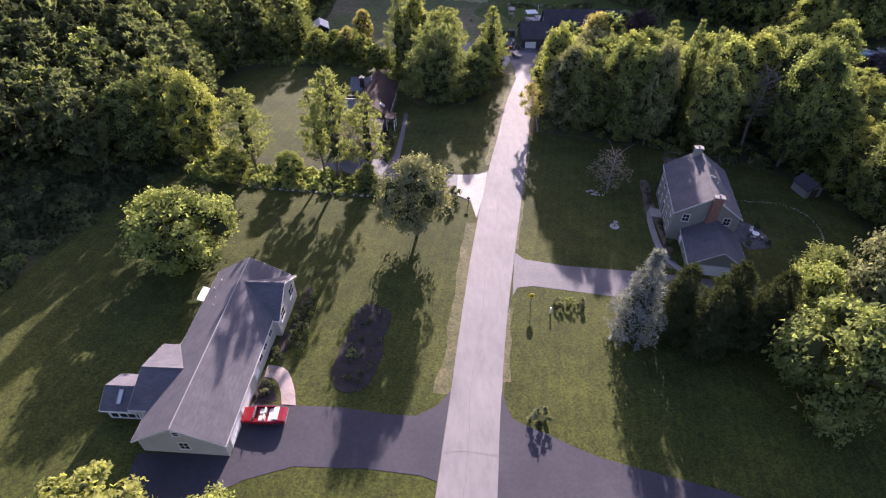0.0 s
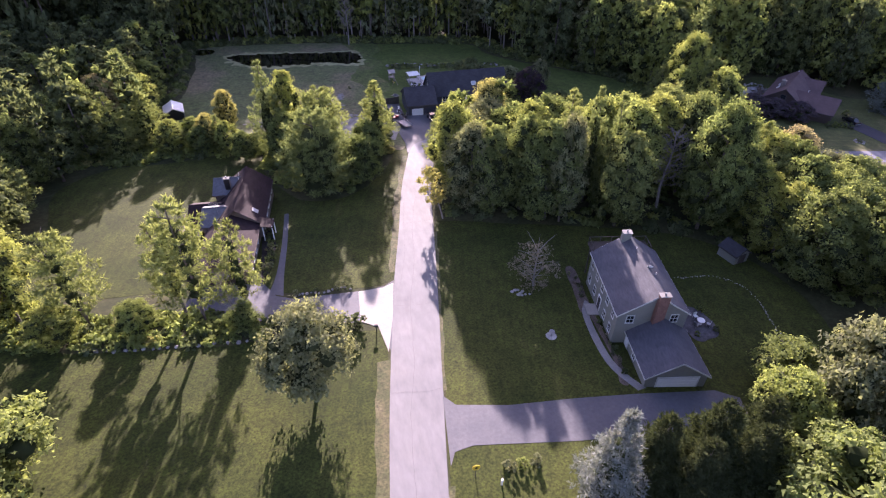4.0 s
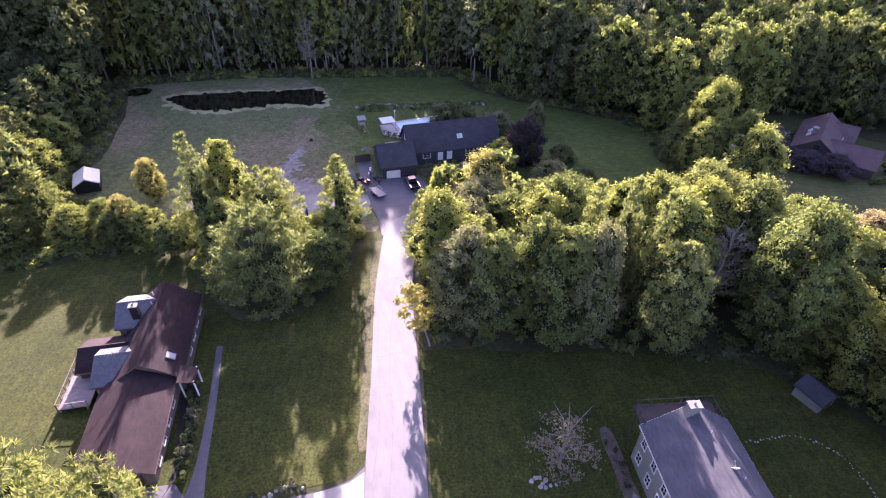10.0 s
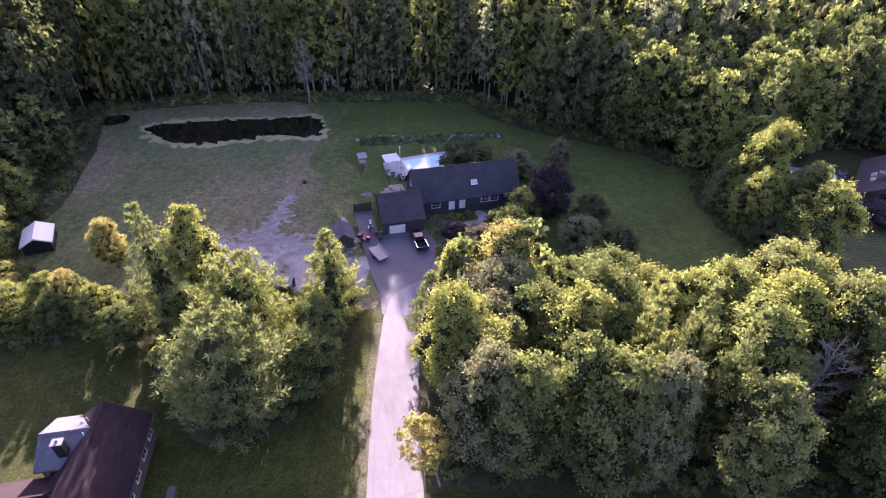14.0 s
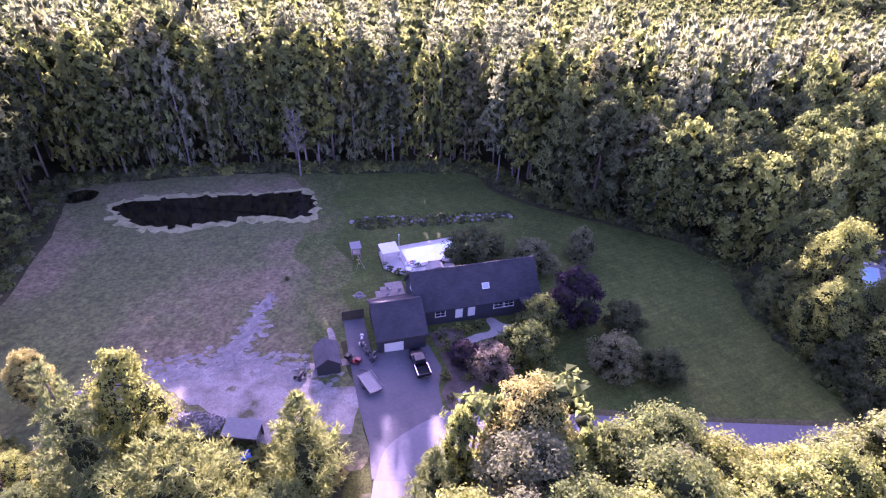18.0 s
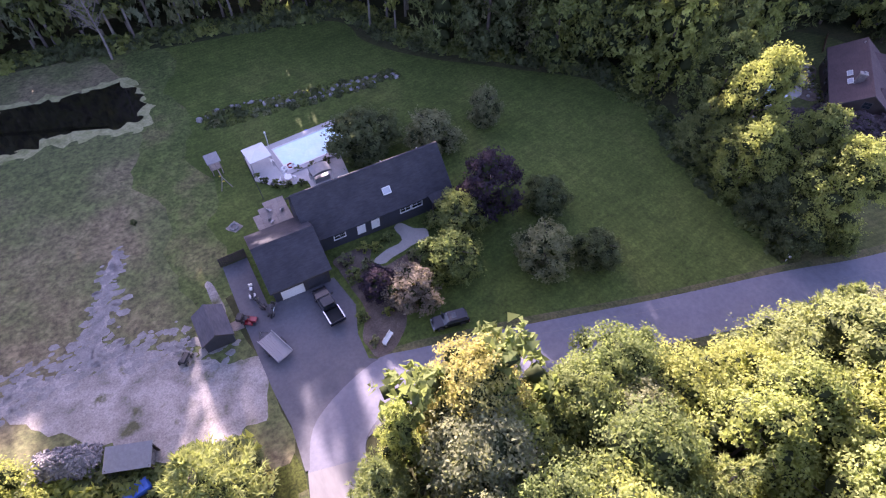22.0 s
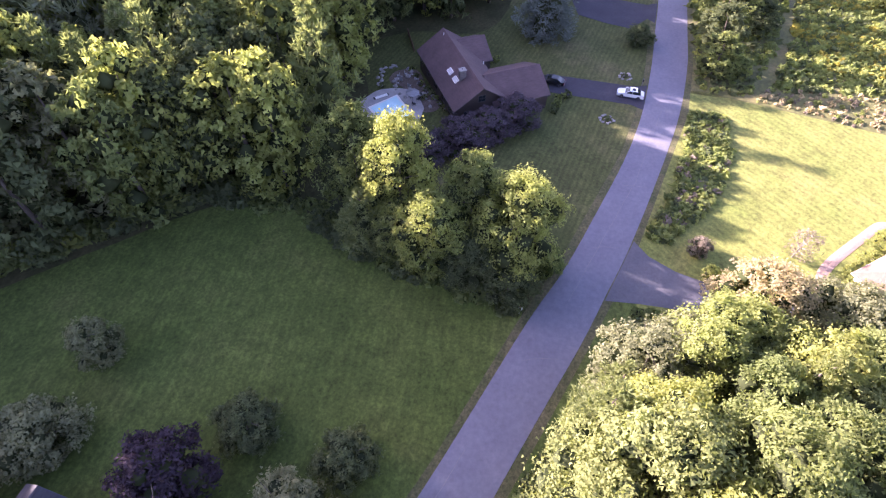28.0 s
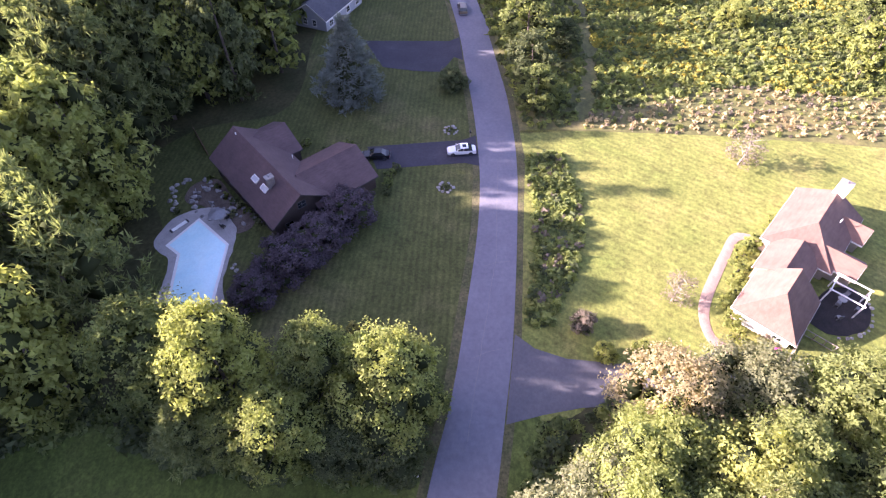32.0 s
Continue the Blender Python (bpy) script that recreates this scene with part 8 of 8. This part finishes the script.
lou = thing("pool_lounger", 122.9, 155.4, -42, "white and black float lying at the pool's edge", "pool float", lift=0.18)
part("float", boxes((-1.3, 1.3, -0.3, 0.3, 0, 0.2), bevel=0.08), WHITE, lou)
part("end", boxes((-1.5, -1.2, -0.32, 0.32, 0, 0.22), bevel=0.06), BLACK, lou)
part("end", boxes((1.2, 1.5, -0.32, 0.32, 0, 0.22), bevel=0.06), BLACK, lou)
umb = thing("patio_umbrella", 123.2, 149.4, 0, "pale grey patio umbrella over a table", "umbrella", lift=0.1)
bm = bmesh.new()
tube(bm, [(0, 0, 2.0), (0, 0, 2.5)], [1.3, 0.06], 8)
part("canopy", bm, GREY_LIGHT, umb)
part("pole", cyl(0, 0, 0, 2.5, 0.04), GREY, umb)
for x, y, a in ((122.2, 148.8, 60), (123.9, 148.6, 150), (124.2, 150.2, 240)):
    chair(x, y, a, BLACK, "dark patio chair beside the pool", group="chairs under the umbrella")
for x, y, a in ((131.0, 153.6, 20), (130.0, 154.8, 200), (128.8, 153.8, 100)):
    chair(x, y, a, GREY, "grey chair on the patio", group="chairs on the patio")
wf = thing("wood_fence", 143.0, 157.0, 30, "low brown board fence behind the house", "fence")
for k in range(26):
    part("board", boxes((-4 + k * 0.3, -3.73 + k * 0.3, -0.03, 0.03, -0.3, 1.1)), WOOD_BROWN, wf)

# round the hip-roofed house
strip("path_5", [(114.6, 72.2), (115.4, 75.4), (112, 78.6), (104, 84.6), (98.5, 85.6), (96.2, 83.6)], [(113.4, 72.6), (114, 75.0), (111, 77.7), (103.4, 83.3), (99.2, 84.4), (97.2, 82.6)], 0.05, BRICK_PALE, "pale curved paver path", "path")
sheet("patio_dark", [(103.4, 69.6), (105.2, 66.4), (104.4, 63.8), (101, 64.0), (98.4, 66.4), (98.2, 70.4), (100.4, 72.2)], 0.05, MULCH, "dark patio with stone edge", "patio")
perg = thing("pergola", 102.9, 66.9, -135.4, "white open pergola frame over patio seats", "pergola")
for sx in (-1.9, 1.9):
    for sy in (-1.6, 1.6):
        part("post", boxes((sx - 0.08, sx + 0.08, sy - 0.08, sy + 0.08, -0.3, 2.5)), WHITE, perg)
for sy in (-1.6, 0.0, 1.6):
    part("beam", boxes((-2.1, 2.1, sy - 0.06, sy + 0.06, 2.5, 2.66)), WHITE, perg)
for sx in (-1.9, 1.9):
    part("beam", boxes((sx - 0.06, sx + 0.06, -1.8, 1.8, 2.4, 2.5)), WHITE, perg)
for x, y, a in ((102.2, 67.8, 40), (103.6, 66.0, 200), (100.4, 68.6, 90), (101.4, 65.6, 300)):
    chair(x, y, a, GREY_LIGHT, "pale patio chair under the pergola", group="pergola chairs")
round_table(102.8, 67.0, 0.55, GREY_LIGHT, "round pale patio table")
gard = thing("garden_fence", 94.6, 74.6, -45, "weathered fence round a kitchen garden", "fence")
railing(gard, [(-3.2, -2.4), (3.2, -2.4), (3.2, 2.4), (-3.2, 2.4), (-3.2, -2.4)], -0.1, 1.2, WOOD_GREY, 1.2)
ball = thing("flower_basket", 95.6, 79.4, 0, "bright magenta hanging flower basket", "flower basket", lift=0.0)
part("pole", cyl(0, 0, -0.2, 1.9, 0.03, sides=6), BLACK, ball)
bm = bmesh.new()
bmesh.ops.create_icosphere(bm, subdivisions=2, radius=0.42)
for v in bm.verts:
    v.co = v.co * (1 + 0.2 * noise.noise(v.co * 4)) + Vector((0, 0, 2.1))
part("flowers", bm, MAGENTA, ball)
edge_lamp = thing("light_fence", 104.0, 84.5, 0, "thin dark wire fence across the lawn", "fence")
for k in range(5):
    part("post", cyl(-1.0 + k * 1.5, -1.5 + k * 0.6, -0.1, 0.8, 0.025, sides=5), BLACK, edge_lamp)

# shrubs
def shrub(x, y, s, w, leaf, label, group="", name="shrub"):
    return tree("shrub%d" % rng.integers(3), x, y, s, w, leaf, label, name, "shrub", group)


for k, (x, y) in enumerate(((-18.2, 40.6), (-18.0, 42.0), (-17.8, 43.4), (-18.3, 44.6), (-17.7, 45.8), (-17.6, 47.2), (-17.5, 48.6), (-19.6, 39.4), (-19.2, 38.6))):
    shrub(x, y, rng.uniform(0.5, 0.8), rng.uniform(0.6, 0.85), (LEAF_DARK, LEAF_GREEN, LEAF_GREY)[k % 3], "clipped foundation shrub along the ranch house", "foundation shrubs")
for x, y, lf in ((-10.8, 39.2, LEAF_LIME), (-11.0, 36.0, LEAF_GREY), (-8.2, 46.2, LEAF_GREY), (-7.6, 41.4, LEAF_GREY), (-9.4, 44.4, LEAF_DARK), (-9.9, 41.6, LEAF_DARK), (-8.4, 38.0, LEAF_DARK), (-9.6, 35.4, LEAF_DARK)):
    shrub(x, y, 0.75 if lf is LEAF_LIME else 0.4, 0.85 if lf is LEAF_LIME else 0.42, lf, "plant in the dark mulch bed", "mulch bed plants")
for x, y in ((-19.6, 33.6), (-19.2, 34.6), (-19.9, 34.9)):
    shrub(x, y, 0.6, 0.6, LEAF_GREY, "flowering plant inside the curved walk", "walk bed plants")
shrub(10.4, 31.2, 1.1, 1.35, LEAF_GREY, "round variegated shrub beside the drive")
for x in (15.4, 16.9, 18.4):
    shrub(x, 48.6, 0.75, 0.9, LEAF_GREY if x != 16.9 else LEAF_LIME, "low rounded shrub on the lawn", "three lawn shrubs")
for k, (x, y) in enumerate(((-13.5, 75.6), (-11.6, 75.2), (-9.6, 75.4), (-7.5, 75.0), (-5.2, 74.4), (-1.8, 73.6), (0.2, 73.2), (-15.6, 76.2), (1.8, 72.8))):
    shrub(x, y, rng.uniform(1.0, 1.6), rng.uniform(1.0, 1.5), (LEAF_DARK, LEAF_GREEN)[k % 2], "rounded shrub along the drive", "drive hedge")
for k, (x, y) in enumerate(((-6.2, 81.2), (-3.4, 81.3), (0.6, 81.9), (1.4, 81.2), (-0.4, 81.3))):
    shrub(x, y, 0.5, 0.6, (LEAF_GREY, LEAF_DARK)[k % 2], "small shrub in the stone-edged bed", "stone bed shrubs")
for k in range(9):
    shrub(-10.2 - 0.25 * math.sin(k), 85.0 + k * 1.6, rng.uniform(0.6, 1.1), rng.uniform(0.7, 1.1), (LEAF_GREEN, LEAF_DARK, LEAF_GREY)[k % 3], "shrub between path and brown house", "house bed shrubs")
for k, (x, y) in enumerate(((33.9, 58.4), (34.2, 60.4), (34.6, 62.4), (34.9, 64.6), (35.0, 67.4), (34.9, 73.4), (35.6, 75.6))):
    shrub(x, y, 0.5, 0.55, (LEAF_DARK, LEAF_TWIG)[k % 2], "small plant along the grey house", "grey house plants")
for k, (x, y, s) in enumerate(((31.5, 145.5, 1.3), (33.6, 146.8, 1.0), (36.0, 149.0, 0.9), (38.0, 149.8, 1.0), (31.6, 148.6, 1.2), (34.5, 149.6, 0.9), (30.0, 139.6, 0.9), (29.8, 135.8, 0.8), (33.0, 139.0, 0.7), (44.5, 149.6, 1.2), (39.8, 145.2, 1.1))):
    shrub(x, y, s, s * 1.1, (LEAF_GREEN, LEAF_GREY, LEAF_LIME)[k % 3], "garden shrub before the dark house", "front garden shrubs")
for k in range(11):
    t = k / 10
    shrub(113.0 - 14.2 * t + 0.8 * math.sin(k), 74.0 + 8.2 * t + 1.2 * math.sin(t * 3.1), rng.uniform(1.0, 1.4), rng.uniform(1.3, 1.8), LEAF_LIME, "sunlit hedge shrub beside the path", "path hedge")
for k, (x, y) in enumerate(((115.4, 70.8), (117.2, 69.0))):
    shrub(x, y, 0.9, 0.9, LEAF_LIME, "rounded yellow-green shrub by the house wall")
for k, (x, y) in enumerate(((131.6, 124.2), (133.0, 123.2), (129.6, 124.6), (127.6, 124.8), (139.6, 131.4), (138.0, 135.4), (140.6, 138.6))):
    shrub(x, y, 1.0, 1.1, (LEAF_GREEN, LEAF_DARK)[k % 2], "shrub beside the mauve-roofed house", "house shrubs")
shrub(102.5, 128.4, 1.5, 1.2, LEAF_YELLOW, "small yellow-flowering shrub on the lawn")
for cx, cy in ((128.2, 115.6), (142.8, 113.8)):
    shrub(cx, cy, 0.5, 0.7, LEAF_DARK, "low plant in the rock garden")
shrub(8.6, 168.5, 0.5, 0.6, LEAF_DARK, "single weed tuft in the field")

for k, (x, y) in enumerate(((35.2, 78.6), (35.8, 77.4), (35.1, 76.2), (35.3, 74.6), (34.7, 73.2), (34.6, 66.2), (34.4, 63.4), (34.0, 61.6), (33.9, 59.6))):
    shrub(x, y, 0.35, 0.42, (LEAF_GREY, LEAF_DARK, LEAF_TWIG)[k % 3], "small rounded plant in the mulch bed", "grey house plants")
round_table(49.0, 64.6, 0.55, WHITE, "round white patio table on the flagstones")
for x, y, a in ((49.0, 65.8, 0), (48.0, 64.2, 110), (49.9, 64.0, 230)):
    chair(x, y, a, WHITE if a == 0 else GREY, "garden chair on the flagstone patio", group="flagstone patio chairs")
for k, (x, y, h) in enumerate(((47.2, 62.6, 0.5), (50.4, 62.9, 0.6), (50.6, 67.2, 0.7), (46.9, 67.6, 0.5))):
    shrub(x, y, h, h, (LEAF_GREEN, LEAF_DARK)[k % 2], "small potted-looking plant at the patio's edge", "patio plants")

# loose gravel scattered over the grass round the yard
vs, fs = [], []
for k in range(520):
    if k < 330:
        t = rng.uniform()
        ax, ay = np.interp(t, [0, 0.25, 0.5, 0.75, 1.0], [14, 6, -2, -9, -14]), np.interp(t, [0, 0.25, 0.5, 0.75, 1.0], [143.5, 147.5, 149.5, 148.5, 146])
        x, y = ax + rng.normal() * 1.6, ay + rng.normal() * 1.5
    else:
        t = rng.uniform() ** 1.5
        x, y = 0.8 + 5.2 * t + rng.normal() * (1.5 - t), 149.5 + 15 * t + rng.normal() * 0.8
    n = 7
    a0, rad = rng.uniform(0, 6), rng.uniform(0.12, 0.6)
    o = len(vs)
    for i in range(n):
        a, rr = a0 + i * 2 * math.pi / n, rad * rng.uniform(0.5, 1.2)
        px, py = x + rr * math.cos(a) * 1.4, y + rr * math.sin(a)
        vs.append((px, py, gz(px, py) + 0.044 + 0.003 * (k % 5)))
    fs += [(o, o + i, o + i + 1) for i in range(1, n - 1)]
tagged(new("gravel_scatter", mesh_np("gravel_scatter", np.array(vs), np.array(fs), None, [STONE])), "loose gravel scattered over the field's grass", "gravel", "", "stuff")
for k in range(16):
    a = k * 0.39
    shrub(-9.2 + 1.3 * math.sin(k * 2.1) - 0.08 * k, 34.2 + 0.82 * k, rng.uniform(0.25, 0.4), rng.uniform(0.25, 0.4), (LEAF_DARK, LEAF_GREY, LEAF_GREEN)[k % 3], "small perennial in the dark mulch bed", "mulch bed plants")
for k in range(10):
    shrub(-16.9 - 0.15 * math.sin(k * 1.7), 39.4 + 1.02 * k, rng.uniform(0.35, 0.55), rng.uniform(0.45, 0.62), (LEAF_GREEN, LEAF_GREY, LEAF_DARK)[k % 3], "small rounded shrub along the ranch house", "foundation shrubs")
for x, y, a in ((26.4, 168.8, 15), (27.6, 167.4, 200), (29.2, 172.4, 100), (33.4, 166.6, 160), (34.8, 167.0, 190)):
    chair(x, y, a, GREY if a > 150 else WHITE, "poolside chair on the pale terrace", group="poolside chairs")
for x, y, a in ((126.0, 150.4, 30), (127.4, 151.6, 80), (128.6, 150.2, 140), (125.0, 148.6, 250)):
    chair(x, y, a, GREY, "dark patio chair beside the pool", group="patio chairs by the pool")
for k, (x, y, w) in enumerate(((26.8, 168.4, 0.8), (28.2, 166.9, 0.9), (29.6, 166.2, 0.8), (31.6, 165.6, 0.7), (32.2, 169.0, 0.6), (34.4, 168.8, 0.7), (36.6, 168.6, 0.8), (26.2, 170.2, 0.6))):
    shrub(x, y, w, w, (LEAF_DARK, LEAF_GREEN, LEAF_GREY)[k % 3], "potted plant at the edge of the pool terrace", "terrace plants")
for k, (x, y) in enumerate(((123.9, 144.4), (125.2, 145.8), (126.4, 147.0), (127.6, 148.4), (128.8, 149.8), (122.6, 143.2), (131.2, 151.6), (133.0, 153.2), (124.6, 147.8), (126.0, 156.6))):
    shrub(x, y, 0.5 + 0.12 * (k % 3), 0.8, (LEAF_DARK, LEAF_GREEN, LEAF_GREY)[k % 3], "low shrub in the rocky bed beside the patio", "patio bed shrubs")
stones(patio_rocks, [(122.4, 142.4), (125.0, 145.2), (128.0, 148.6), (131.0, 151.8), (133.6, 154.6)], 0.6, 0.85, 0.35)
stones(patio_rocks, [(125.6, 156.8), (128.6, 158.0), (131.6, 158.6), (133.8, 156.6)], 0.6, 0.8, 0.4)
